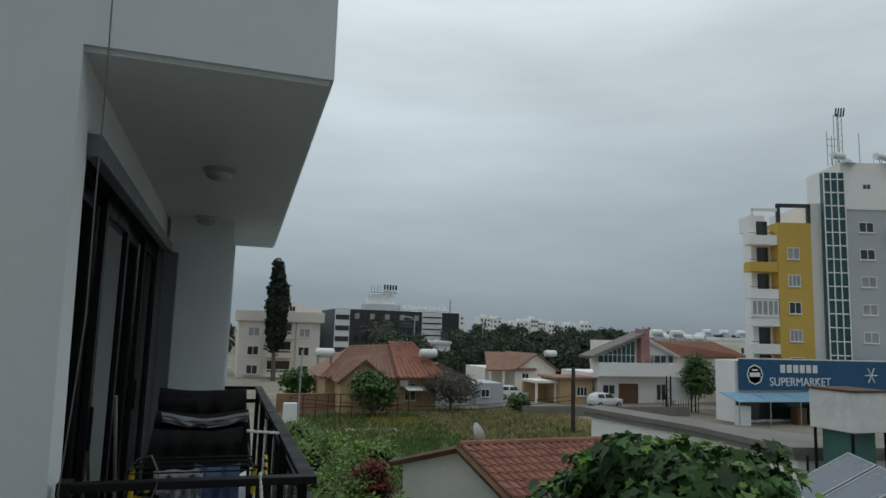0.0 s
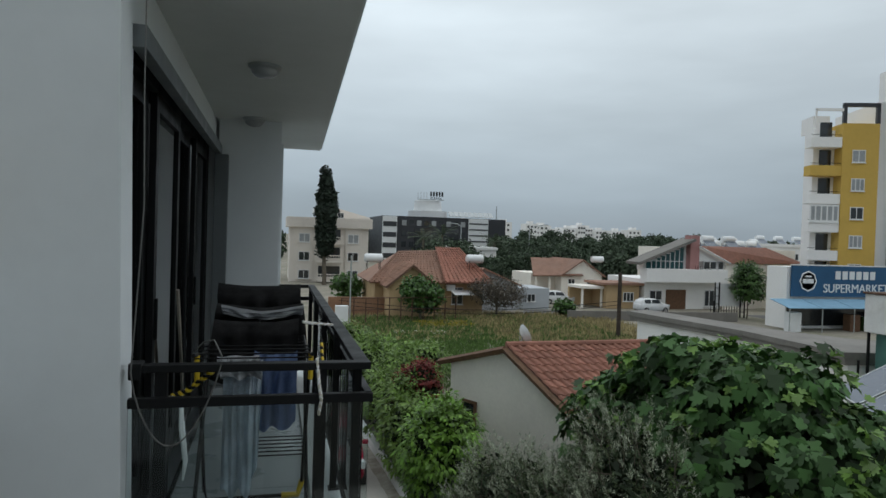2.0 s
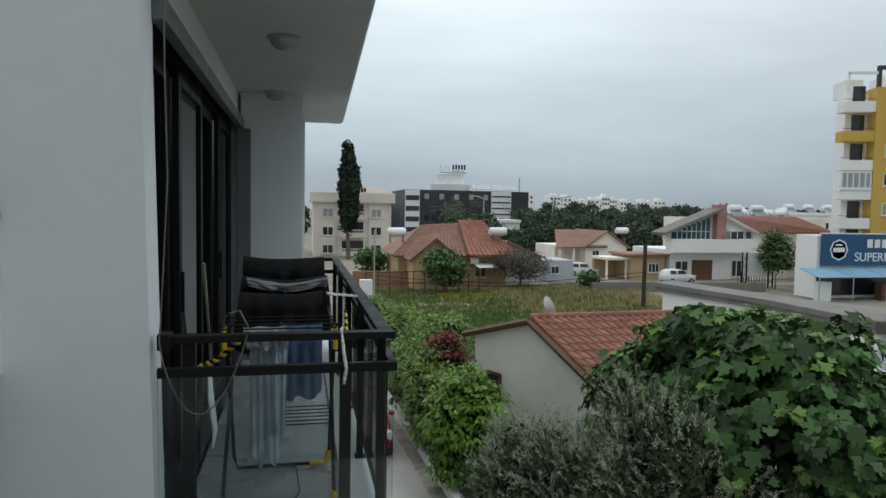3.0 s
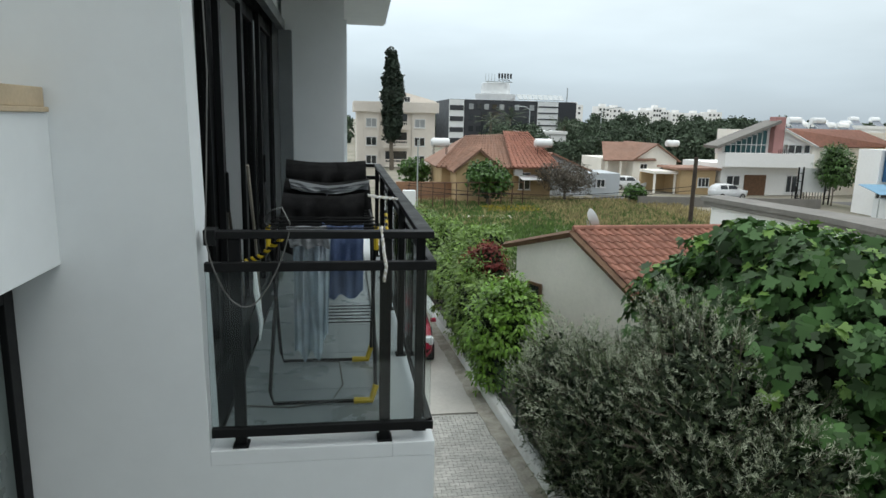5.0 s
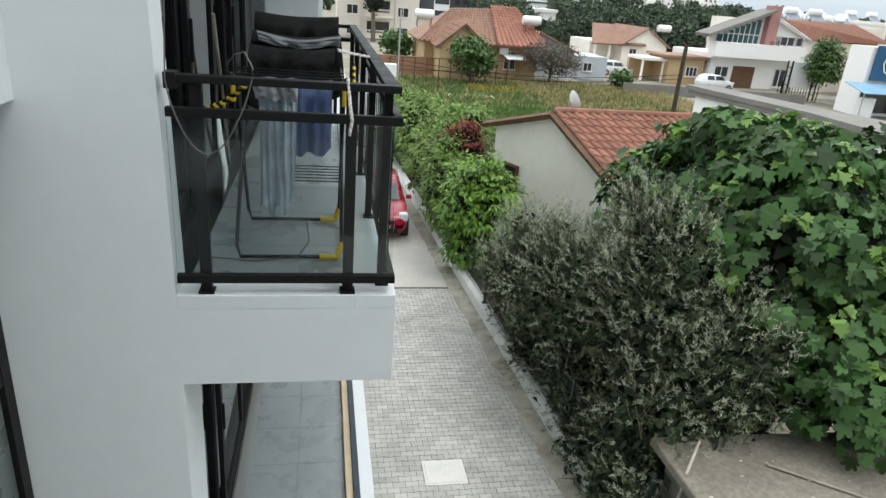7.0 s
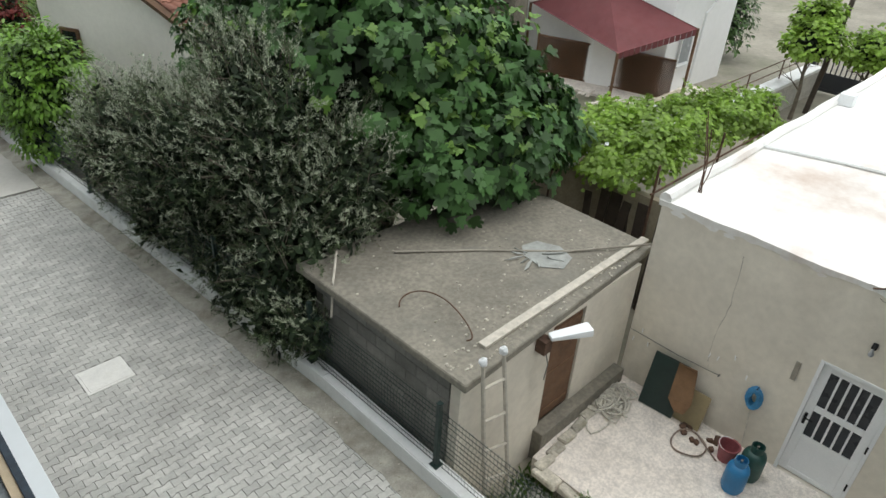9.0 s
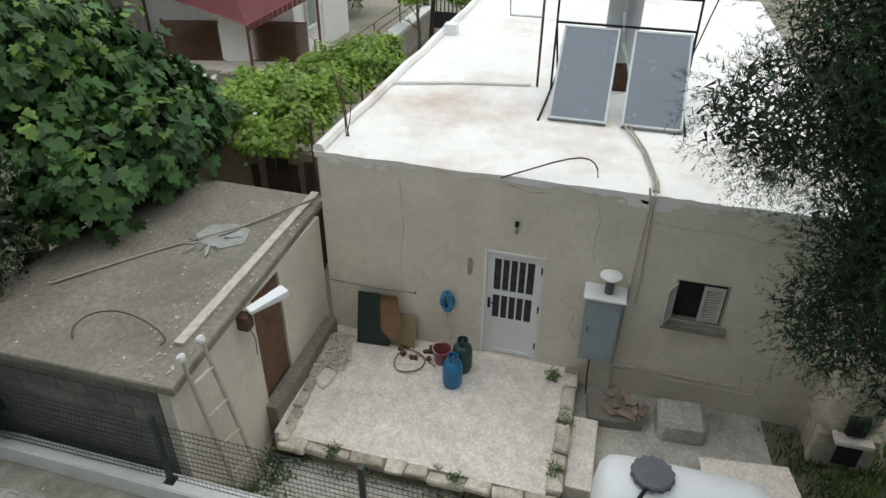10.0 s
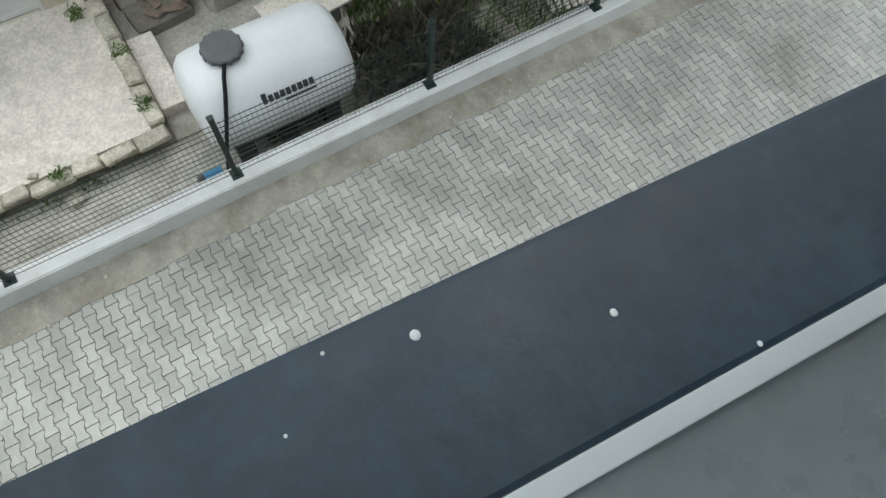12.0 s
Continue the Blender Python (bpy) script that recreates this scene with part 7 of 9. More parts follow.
POLY = [(16.9, 28.1), (18.1, 21.6), (18.05, 16.95), (21.3, 16.4), (20.9, 12.1), (21.7, 9.7), (26.3, 9.6), (26.0, 16.2), (20.9, 19.6), (19.7, 22.0), (18.3, 28.6)]
cx, cy = 22.5, 18.0
bm = B()
prism(bm, POLY, 3.9, 4.1)
part("coping", bm, M_GREYCOP, h)
bm = B()
prism(bm, [(cx + (x - cx) * 0.985, cy + (y - cy) * 0.985) for x, y in POLY], 3.7, 3.9)
part("coping_base", bm, M_GREYCOP, h)
bm = B()
prism(bm, [(cx + (x - cx) * 0.95, cy + (y - cy) * 0.95) for x, y in POLY], -0.2, 3.7)
part("wall", bm, M_WHITEH, h)
win(h, 22.5, 10.05, 1.0, 0.75, 1.2, 1, M_PALEPANE)
bm = B()
tube(bm, [(24.2, 9.95, 3.8), (24.2, 9.95, 2.9), (23.7, 9.95, 2.6), (23.6, 9.95, 0.1)], 0.04)
part("downpipe", bm, M_WHITEPVC, h)
tufts("roof_weeds", (22.5, 12, 25.5, 17), 700, 0.35, M_DRYGRASS, 90, "dry weeds on the flat roof").location = (0, 0, 4.1)
aw = thing("awning", (21.5, 12, 0), "maroon cloth awning over a lattice terrace", "awning")


def apart_(name, bm, mat, label="", parent=None):
    bmesh.ops.translate(bm, verts=bm.verts, vec=(-21.5, -12, 0))
    return part(name, bm, mat, parent or aw, label)


TL, TP, TR_, BL_ = (20.85, 15.2, 2.3), (21.0, 12.3, 3.43), (21.7, 9.2, 2.5), (19.34, 10.47, 1.8)
apart_("cloth", slab4(B(), TL, TP, TR_, BL_, 0.03), M_MAROON)
for a, b, n in ((BL_, TR_, 14), (TL, BL_, 20)):
    a, b = Vector(a), Vector(b)
    for i in range(n):
        p, q = a.lerp(b, (i + 0.06) / n), a.lerp(b, (i + 0.94) / n)
        if n == 14:
            apart_("fringe_flap", slab4(B(), p, q, q - Vector((0, 0, 0.2)), p - Vector((0, 0, 0.2)), 0.01), M_MAROON)
for p in (BL_, TR_, TL):
    apart_("post", rod(B(), (p[0], p[1], 0), p, 0.05), M_BROWN)
lat = thing("lattice_screen", (20.6, 14.4, 0), "brown diagonal lattice screen round the terrace", "screen")
for (x0, y0), (x1, y1), hh in (((20.5, 14.4), (21.2, 11.9), 1.25), ((21.2, 11.9), (21.7, 9.65), 1.25)):
    a, b = Vector((x0 - 20.6, y0 - 14.4, 0)), Vector((x1 - 20.6, y1 - 14.4, 0))
    d_ = b - a
    bm = B()
    k = int(d_.length / 0.075)
    for i in range(-int(hh / 0.075), k):
        for sgn in (0, 1):
            s0, s1 = i * 0.075, i * 0.075 + hh
            z0, z1 = 0.1, 0.1 + hh
            if s0 < 0:
                z0, s0 = z0 - s0, 0
            if s1 > d_.length:
                z1, s1 = z1 - (s1 - d_.length), d_.length
            p, q = a + d_.normalized() * s0, a + d_.normalized() * s1
            if sgn:
                z0, z1 = 0.2 + hh - z0, 0.2 + hh - z1
            tube(bm, [p + Vector((0, 0, z0)), q + Vector((0, 0, z1))], 0.02, 3)
    pn = part("lattice_panel", bm, M_BROWN, lat)
    for z in (0.08, 0.12 + hh):
        part("rail", box(B(), (0, -0.03, z - 0.03), (d_.length, 0.03, z + 0.03), 0, Matrix.Translation(a) @ d_.to_track_quat("X", "Z").to_matrix().to_4x4()), M_BROWN, lat)
    part("post", rod(B(), a, a + Vector((0, 0, hh + 0.2)), 0.05, seg=4), M_BROWN, lat)
bm = B()
prism(bm, [(20.3, 9.3), (24, 9.3), (24, 14.8), (19.9, 14.8)], -0.3, 0.06)
structure("terrace_floor", bm, M_PATIO, "pale concrete terrace under the awning", "terrace")
bm = B()
rnd = random.Random(44)
for i in range(18):
    box(bm, (0, 0, 0), (rnd.uniform(0.2, 0.9), 0.12, 0.04), 0, pose(18.6 + rnd.uniform(0, 1.3), 9.6 + rnd.uniform(0, 3), 0.02 + 0.01 * i, 0, 0, rnd.uniform(0, 180)))
tagged(part("timber_heap", bm, M_PATIO), "heap of pale timber offcuts by the terrace", "timber", "", "stuff")
structure("wall_garden", box(B(), (18.6, 6.82, -0.9), (27.0, 7.10, 0.86)), M_YARD, "stained grey garden wall", "wall")
structure("trim_garden_wall", box(B(), (18.55, 6.78, 0.864), (27.1, 7.30, 0.98), 0.01), M_CURB, "white painted coping of the garden wall", "coping")
t = thing("pipe_rail", (19.0, 7.2, 0.98), "thin rusty pipe rail over the garden wall", "rail")
for x in (0.0, 2.6, 5.2, 7.8):
    part("post", rod(B(), (x, 0, 0), (x, 0, 0.62), 0.022, seg=6), M_RUST, t)
for z in (0.3, 0.6):
    part("rail", rod(B(), (-1.5, 0, z), (7.8, 0, z), 0.018, seg=6), M_RUST, t)
t = thing("yard_gate", (27.3, 7.1, 0), "dark metal gate with upright bars", "gate")
part("gate_frame", box(B(), (0, -2.4, 0.1), (0.06, 0.0, 0.2)), M_ANTHRA, t)
part("gate_frame", box(B(), (0, -2.4, 1.35), (0.06, 0.0, 1.43)), M_ANTHRA, t)
part("gate_sheet", box(B(), (0.02, -2.4, 0.2), (0.04, 0.0, 0.75)), M_ANTHRA, t)
for k in range(15):
    part("bar", box(B(), (0.01, -2.38 + k * 0.165, 0.75), (0.05, -2.34 + k * 0.165, 1.52)), M_ANTHRA, t)
for y in (-2.5, 0.1):
    part("gate_post", box(B(), (-0.05, y - 0.08, 0), (0.12, y + 0.08, 2.1), 0.01), M_ANTHRA, t)
bush("climbing_vine", (23.6, 6.3, 0), [(0, 0, 2.5, 0.9, 0.8, 0.55), (0.6, 0.3, 3.0, 0.6, 0.6, 0.5)], 2600, "clump", 0.15, M_VINE, 341, "bright green vine climbing a thin post", "vine", 2.4)
bush("climbing_vine", (25.6, 5.0, 0), [(0, 0, 2.1, 1.0, 0.9, 0.55), (0.8, -0.5, 1.9, 0.8, 0.8, 0.5)], 2600, "clump", 0.15, M_VINE, 342, "bright green vine spilling over the gate wall", "vine", 2.0)
bush("garden_bush", (28.6, 11.6, 0), [(0, 0, 1.5, 1.2, 1.3, 1.3), (0.4, 0.3, 2.6, 0.9, 0.9, 0.9)], 3000, "oval", 0.2, M_BUSH, 343, "dark leafy bush at the white house corner", "bush", 1.6)
tagged(part("wooden_post", rod(B(), (24.6, 6.2, -0.3), (25.0, 6.0, 4.6), 0.09, 0.07, 8), M_POLE), "dark wooden post among the vines", "post")

# solar water heater beside the fig tree: stand, cistern, two collectors


def collector(parent, m, w=0.95, hgt=1.95):
    bm = B()
    for a, b in (((0, 0, -0.08), (0.04, hgt, 0.01)), ((w - 0.04, 0, -0.08), (w, hgt, 0.01)), ((0.04, 0, -0.08), (w - 0.04, 0.04, 0.01)), ((0.04, hgt - 0.04, -0.08), (w - 0.04, hgt, 0.01))):
        box(bm, a, b, 0.004, m)
    c = part("collector", bm, M_GREYMETAL, parent, "flat solar collector")
    bm = B()
    box(bm, (0.04, 0.04, -0.07), (w - 0.04, hgt - 0.04, 0.0), 0, m)
    part("cover_glass", bm, M_SOLAR, c, "grey-blue cover glass")
    return c


sw = thing("solar_heater", (16.9, 15.2, 0), "tall solar water heater with a square cistern on a steel stand", "solar heater", "solar heaters")
for x in (1.6, 2.9):
    for y in (0.0, 1.3):
        part("leg", rod(B(), (x, y, 0), (x, y, 4.8), 0.045), M_BLACK, sw)
for z in (1.2, 2.4, 3.5):
    for y in (0.0, 1.3):
        part("brace", rod(B(), (1.6, y, z), (2.9, y, z), 0.03), M_BLACK, sw)
part("cistern", box(B(), (1.5, -0.1, 4.8), (3.0, 1.4, 5.98), 0.03), M_CURB, sw, "white square cistern with peeling paint")
part("hot_tank", box(B(), (1.75, 0.2, 2.6), (2.75, 1.2, 4.79), 0.05), material("green_tank_paint", (0.06, 0.16, 0.14), 0.6, 2.0, 0.15), sw, "green hot water drum")
part("cistern_lid", box(B(), (1.45, -0.15, 5.98), (3.05, 1.45, 6.04), 0.01), M_RUST, sw)
cu, cv = Vector((-0.22, -0.95, -0.12)).normalized(), Vector((0.79, 0.44, 0.44)).normalized()
cv = (cv - cu * cv.dot(cu)).normalized()
cn = cu.cross(cv)
cm = Matrix(((cu.x, cv.x, cn.x, -1.0), (cu.y, cv.y, cn.y, 0.0), (cu.z, cv.z, cn.z, 3.38), (0, 0, 0, 1)))
collector(sw, cm, 1.1, 2.1)
collector(sw, cm @ Matrix.Translation((1.18, 0, 0)), 1.1, 2.1)
part("collector_leg", rod(B(), (0.4, 0.5, 0), (0.4, 0.5, 4.1), 0.035), M_BLACK, sw)
part("collector_leg", rod(B(), (0.05, -1.3, 0), (0.05, -1.3, 3.85), 0.035), M_BLACK, sw)
bm = B()
box(bm, (19.6, 14.9, 0), (20.3, 16.6, 3.6))
structure("wall_stub", bm, M_CONC, "bare grey concrete wall beside the solar stand", "wall")

# roof gear on the yard house
rs = thing("roof_solar_heater", (12.5, -0.5, RZ + 0.05), "solar water heater with two collectors and a grey drum", "solar heater", "solar heaters")
tl = math.degrees(math.atan2(1.2, 1.5))
for y0 in (0.85, -0.37):
    m = Matrix.Translation((-0.70, y0, 0.06)) @ Euler((0, 0, radians(-90))).to_matrix().to_4x4() @ Euler((radians(tl), 0, 0)).to_matrix().to_4x4()
    collector(rs, m, 0.98, 1.9)
for y in (1.0, -1.4):
    part("leg", rod(B(), (0.85, y, 0), (0.85, y, 2.3), 0.02), M_BLACK, rs)
    part("leg", rod(B(), (1.9, y, 0), (0.85, y, 1.25), 0.02), M_BLACK, rs)
    part("foot_bar", rod(B(), (-0.75, y, 0.02), (1.9, y, 0.02), 0.02), M_BLACK, rs)
part("cross_bar", rod(B(), (0.85, 1.0, 1.28), (0.85, -1.4, 1.28), 0.022), M_BLACK, rs)
part("cross_bar", rod(B(), (0.85, 1.0, 1.8), (0.85, -1.4, 1.8), 0.022), M_BLACK, rs)
bm = B()
lathe(bm, [(0.30, 0.55), (0.31, 0.6), (0.31, 1.95), (0.29, 2.0), (0.05, 2.03)], (1.45, -0.15, 0), 24)
smooth(part("drum", bm, M_GREYMETAL, rs, "grey galvanised water drum"))
part("drum_stand", box(B(), (1.2, -0.4, 0), (1.7, 0.1, 0.55), 0.01), M_RUST, rs)
bm = B()
tube(bm, [(0.95, -0.15, 1.5), (0.75, -0.2, 1.0), (0.55, -0.35, 0.7), (0.3, -0.42, 0.5)], 0.03)
part("pipe", bm, M_GREYMETAL, rs)
for k in range(2):
    bm = B()
    tube(bm, [(-0.7, -0.42 - 0.08 * k, 0.08), (-1.6, -0.75 - 0.05 * k, 0.03), (-2.6, -0.92 - 0.05 * k, 0.04), (-2.98, -0.92 - 0.06 * k, 0.05)], 0.018)
    part("pipe", bm, M_OLDWOOD, rs)
dm = thing("satellite_dish", (13.5, 0.78, RZ + 0.05), "grey satellite dish on a dark mast", "satellite dish", "satellite dishes")
part("mast", rod(B(), (0, 0, 0), (0, 0, 2.6), 0.024), M_RUST, dm)
bm = B()
lathe(bm, [(0.40, 0.12), (0.3, 0.06), (0.15, 0.02), (0.02, 0.0)], seg=20)
o = smooth(part("reflector", bm, M_GREYMETAL, dm))
o.matrix_local = pose(0.1, 0.15, 1.9, 50, 20, 20)
part("arm", tube(B(), [(0, 0, 1.3), (0, 0.6, 1.3), (0, 0.62, 1.6)], 0.02), M_GREYMETAL, dm)
for p, q in (((13.35, 0.4, RZ + 1.9), (14.9, -0.1, RZ + 3.4)), ((13.35, -1.7, RZ + 0.1), (14.0, -2.6, RZ + 3.4))):
    tagged(part("guy_wire", rod(B(), p, q, 0.012), M_BLACK), "thin dark stay wire over the roof", "wire", "wires over the roof")
tagged(part("roof_pipe", tube(B(), [(12.8, 3.5, RZ + 0.09), (13.2, 2.3, RZ + 0.08), (13.5, 0.9, RZ + 0.08)], 0.03), M_CURB), "white pipe lying across the flat roof", "pipe")
tagged(part("roof_iron", tube(B(), [(9.50, 0.70, RZ + 0.02), (9.62, 0.35, RZ + 0.13), (9.75, -0.02, RZ + 0.25), (9.81, -0.22, RZ + 0.30), (9.84, -0.38, RZ + 0.325), (9.85, -0.50, RZ + 0.31), (9.85, -0.58, RZ + 0.26), (9.84, -0.63, RZ + 0.18), (9.82, -0.65, RZ + 0.06)], 0.012), M_RUST), "bent rusty iron rod on the roof edge", "iron rod")
tagged(part("roof_box", box(B(), (16.6, 3.2, RZ + 0.05), (16.9, 3.5, RZ + 0.3), 0.02), M_TANK), "small white box on the roof corner", "box")

# ---- the vacant lot ----
tufts("lot_grass", (7, 33, 27, 58), 52000, 0.32, M_GRASS, 91, "rank green grass on the vacant lot")
tufts("lot_dry_grass", (17, 36, 31, 60), 17000, 0.42, M_DRYGRASS, 92, "tall dry straw on the vacant lot")
tufts("lot_dry_grass", (4, 44, 20, 62), 8000, 0.35, M_DRYGRASS, 93, "dry weeds at the far side of the lot")
tufts("garden_weeds", (7, 23, 22, 33), 9000, 0.3, M_GRASS, 94, "green garden weeds behind the tiled house")
tufts("yellow_flowers", (12, 51, 16.5, 54), 2200, 0.3, M_FLOWER, 95, "patch of yellow wild flowers", "flowers")
bm = B()
box(bm, (9.5, 47.8, 0), (13.5, 49.2, 0.14), 0.03)
tagged(part("concrete_pad", bm, M_PATIO), "pale concrete pad in the grass", "slab")
t = thing("lot_fence", (6, 53, 0), "rusty iron frame fence at the lot edge", "fence")
for i in range(11):
    part("post", rod(B(), (i * 1.0, 0.2 * i, 0), (i * 1.0, 0.2 * i, 2.2), 0.05, seg=6), M_RUST, t)
for z in (1.2, 2.15):
    part("rail", rod(B(), (0, 0, z), (10, 2.0, z), 0.04, seg=6), M_RUST, t)
bm = B()
box(bm, (5.5, 60.0, 0), (12, 60.3, 1.6))
structure("wall_lot", bm, material("terracotta_wall", (0.27, 0.15, 0.09), 0.9, 0.8, 0.2, 0.4, (0.2, 0.15, 0.1), 0.5), "brown earthen wall at the lot edge", "wall")
o = thing("utility_box", (5.0, 47.0, 0), "white utility box beside a thin pole", "utility box")
part("body", box(B(), (0, 0, 0), (0.9, 0.6, 2.2), 0.03), M_TANK, o)
part("pole", rod(B(), (1.0, 0, 0), (1.0, 0, 5.8), 0.05), M_GREYMETAL, o)
o = thing("utility_pole", (26.0, 45.0, 0), "dark wooden utility pole", "pole")
part("pole", rod(B(), (0, 0, -0.2), (0, 0, 5.0), 0.17, 0.14, 10), M_POLE, o)
for z, e in ((2.9, (5.5, 50, 2.3)), (2.6, (5.5, 50, 2.0))):
    a, b = Vector((26, 45, z)), Vector(e)
    pts = [a.lerp(b, i / 12) - Vector((0, 0, 0.7 * math.sin(math.pi * i / 12))) for i in range(13)]
    tagged(part("overhead_cable", tube(B(), pts, 0.022, 5), M_BLACK), "black cable sagging across the lot", "cable", "cables across the lot")

# ---- houses and blocks in the distance ----


def water_tank_stand(x, y, z, label="white water tank on a steel roof stand", panel=True):
    t = thing("roof_water_tank", (x, y, z), label, "water tank", "roof water tanks")
    bm = B()
    rod(bm, (-0.85, 0, 1.05), (0.85, 0, 1.05), 0.42, seg=18)
    bmesh.ops.bevel(bm, geom=[e for e in bm.edges if len(e.link_faces) == 2 and any(len(f.verts) > 4 for f in e.link_faces)], offset=0.1, segments=2, affect="EDGES")
    smooth(part("tank", bm, M_TANK, t))
    for xx in (-0.6, 0.6):
        for yy in (-0.35, 0.35):
            part("leg", rod(B(), (xx, yy, 0), (xx, yy, 0.8), 0.03, seg=6), M_BLACK, t)
    if panel:
        collector(t, pose(-0.8, -1.7, -0.15, 35, 0, 0), 1.6, 1.7)
    return t


def shrub_far(x, y, z, r, h, mat, seed, label, kind="clump", n=1300, size=0.35, category="tree"):
    t = thing("garden_tree", (x, y, z), label, category)
    trunk(t, (0, 0, -0.1), (0, 0, h * 0.5), 0.12, 8, seed, r * 0.6)
    foliage(t, "crown", [(0, 0, h * 0.62, r, r, h * 0.4), (r * 0.4, 0.2, h * 0.5, r * 0.7, r * 0.7, h * 0.3), (-r * 0.4, -0.2, h * 0.72, r * 0.6, r * 0.6, h * 0.25)], n, kind, size, mat, seed, 0.5, 0.8)
    return t


def tile_rows(parent, mat, a, b, c, d, step_=0.42, name="roof_tiles"):
    """Rows of barrel tiles up a slope: a to b the eaves, d to c the ridge."""
    a, b, c, d = (Vector(p) for p in (a, b, c, d))
    bm = B()
    n = max(2, int((b - a).length / step_))
    for i in range(n + 1):
        p, q = a.lerp(b, i / n), d.lerp(c, i / n)
        k = max(2, int((q - p).length / 0.45))
        for j in range(k):
            rod(bm, p.lerp(q, j / k) + Vector((0, 0, 0.05)), p.lerp(q, (j + 1.08) / k) + Vector((0, 0, 0.02)), 0.10, 0.075, 5)
    return tagged(part(name, bm, mat, parent), kind="stuff")


# ochre house with the red roof
o = thing("ochre_house", (0, 0, 0), "ochre bungalow with mixed brown and red tile roofs", "house")
bm = B()
gable_wall(bm, 10.6, 14.6, 57.5, 62, 0, 3.1, 4.7)
part("wing_wall", bm, M_YELLOWH, o)
bm = B()
gable_roof(bm, 10.6, 14.6, 57.5, 62, 3.1, 4.75, 0.4)
part("wing_roof", bm, M_BROWNTILE, o)
bm = B()
box(bm, (9.8, 61, 0), (20.3, 70, 3.0))
part("wall", bm, M_YELLOWH, o)
bm = B()
slab4(bm, (9.2, 60.2, 3.0), (17.0, 60.2, 3.0), (16.6, 65.5, 5.9), (12.8, 65.5, 5.7), 0.15)
slab4(bm, (9.2, 70.5, 3.0), (9.2, 60.2, 3.0), (12.8, 65.5, 5.7), (12.8, 65.6, 5.7), 0.15)
part("roof", bm, M_BROWNTILE, o, "faded brown tile roof")
bm = B()
slab4(bm, (16.3, 59.8, 3.1), (20.9, 59.8, 3.1), (19.0, 65.5, 6.2), (16.6, 65.5, 6.2), 0.15)
slab4(bm, (20.9, 59.8, 3.1), (20.9, 70.5, 3.1), (19.0, 65.6, 6.2), (19.0, 65.5, 6.2), 0.15)
part("roof", bm, M_REDTILE, o, "bright red tile roof")
tile_rows(o, M_BROWNTILE, (9.2, 60.2, 3.0), (17.0, 60.2, 3.0), (16.6, 65.5, 5.9), (12.8, 65.5, 5.7))
tile_rows(o, M_REDTILE, (16.3, 59.8, 3.1), (20.9, 59.8, 3.1), (19.0, 65.5, 6.2), (16.6, 65.5, 6.2))
tile_rows(o, M_BROWNTILE, (10.2, 57.1, 2.77), (10.2, 62.4, 2.77), (12.6, 62.4, 4.75), (12.6, 57.1, 4.75))
tile_rows(o, M_BROWNTILE, (15.0, 57.1, 2.77), (15.0, 62.4, 2.77), (12.6, 62.4, 4.75), (12.6, 57.1, 4.75))
win(o, 13.2, 57.48, 1.1, 0.9, 1.3, 2)
win(o, 17.2, 60.98, 0.9, 1.1, 1.6, 2)
for x in (14.9, 16.6):
    part("air_conditioner", box(B(), (x, 60.55, 2.2), (x + 0.85, 60.95, 2.8), 0.03), M_TANK, o, "white air conditioner unit")
part("porch_roof", slab4(B(), (17.0, 59.0, 2.0), (18.9, 59.0, 2.0), (18.9, 61, 2.3), (17.0, 61, 2.3), 0.06), M_TANK, o)
water_tank_stand(9.6, 61.0, 4.1, panel=False)
water_tank_stand(19.7, 62.0, 4.2, panel=False)
# grey house beside it
o = thing("grey_house", (0, 0, 0), "plain grey rendered gabled house", "house")
bm = B()
gable_wall(bm, 18.6, 25.0, 64, 72, 0, 2.7, 4.2, 21.3)
part("wall", bm, M_GREYF, o)
bm = B()
gable_roof(bm, 18.6, 25.0, 64, 72, 2.75, 4.3, 0.4, 0.14, 21.3)
part("roof", bm, M_BROWNTILE, o)
part("annex", box(B(), (25.0, 65, 0), (29.0, 70, 2.2)), M_GREYF, o)
win(o, 26.5, 64.98, 0.8, 0.9, 0.8, 2)
win(o, 23.2, 63.98, 1.0, 0.8, 1.0, 2)
# cottage
o = thing("cottage", (0, 0, 0), "cream cottage with a brown tile roof", "house")
bm = B()
gable_wall(bm, 35.8, 41.4, 77, 86, 0, 3.1, 4.9)
part("wall", bm, M_HOUSE, o)
part("wing", box(B(), (32.5, 79, 0), (35.8, 86, 3.0)), M_HOUSE, o)
bm = B()
gable_roof(bm, 35.8, 41.4, 77, 86, 3.15, 5.0, 0.4)
slab4(bm, (31.8, 76.6, 2.9), (38.6, 76.6, 3.0), (38.6, 81, 5.0), (33.2, 81, 5.0), 0.14)
part("roof", bm, M_BROWNTILE, o)
win(o, 36.7, 76.98, 1.3, 0.9, 1.2, 2)
win(o, 39.3, 76.98, 1.3, 0.9, 1.2, 2)
for x in (32.4, 34.2):
    part("column", rod(B(), (x, 77, 0), (x, 77, 2.9), 0.15), M_HOUSE, o)
water_tank_stand(42.2, 80, 3.9, panel=False)
shrub_far(27.5, 58, 0, 1.1, 1.7, M_BUSH, 201, "small dark green bush by the lot road", category="bush", n=700, size=0.3)
shrub_far(13.0, 55.5, 0, 2.0, 3.9, M_BUSH, 202, "leafy garden tree before the ochre house", n=2200, size=0.3)
shrub_far(20.9, 58.5, 0, 2.7, 3.8, M_DEADBRUSH, 203, "grey leafless bush by the grey house", "narrow", 3600, 0.42, "bush")
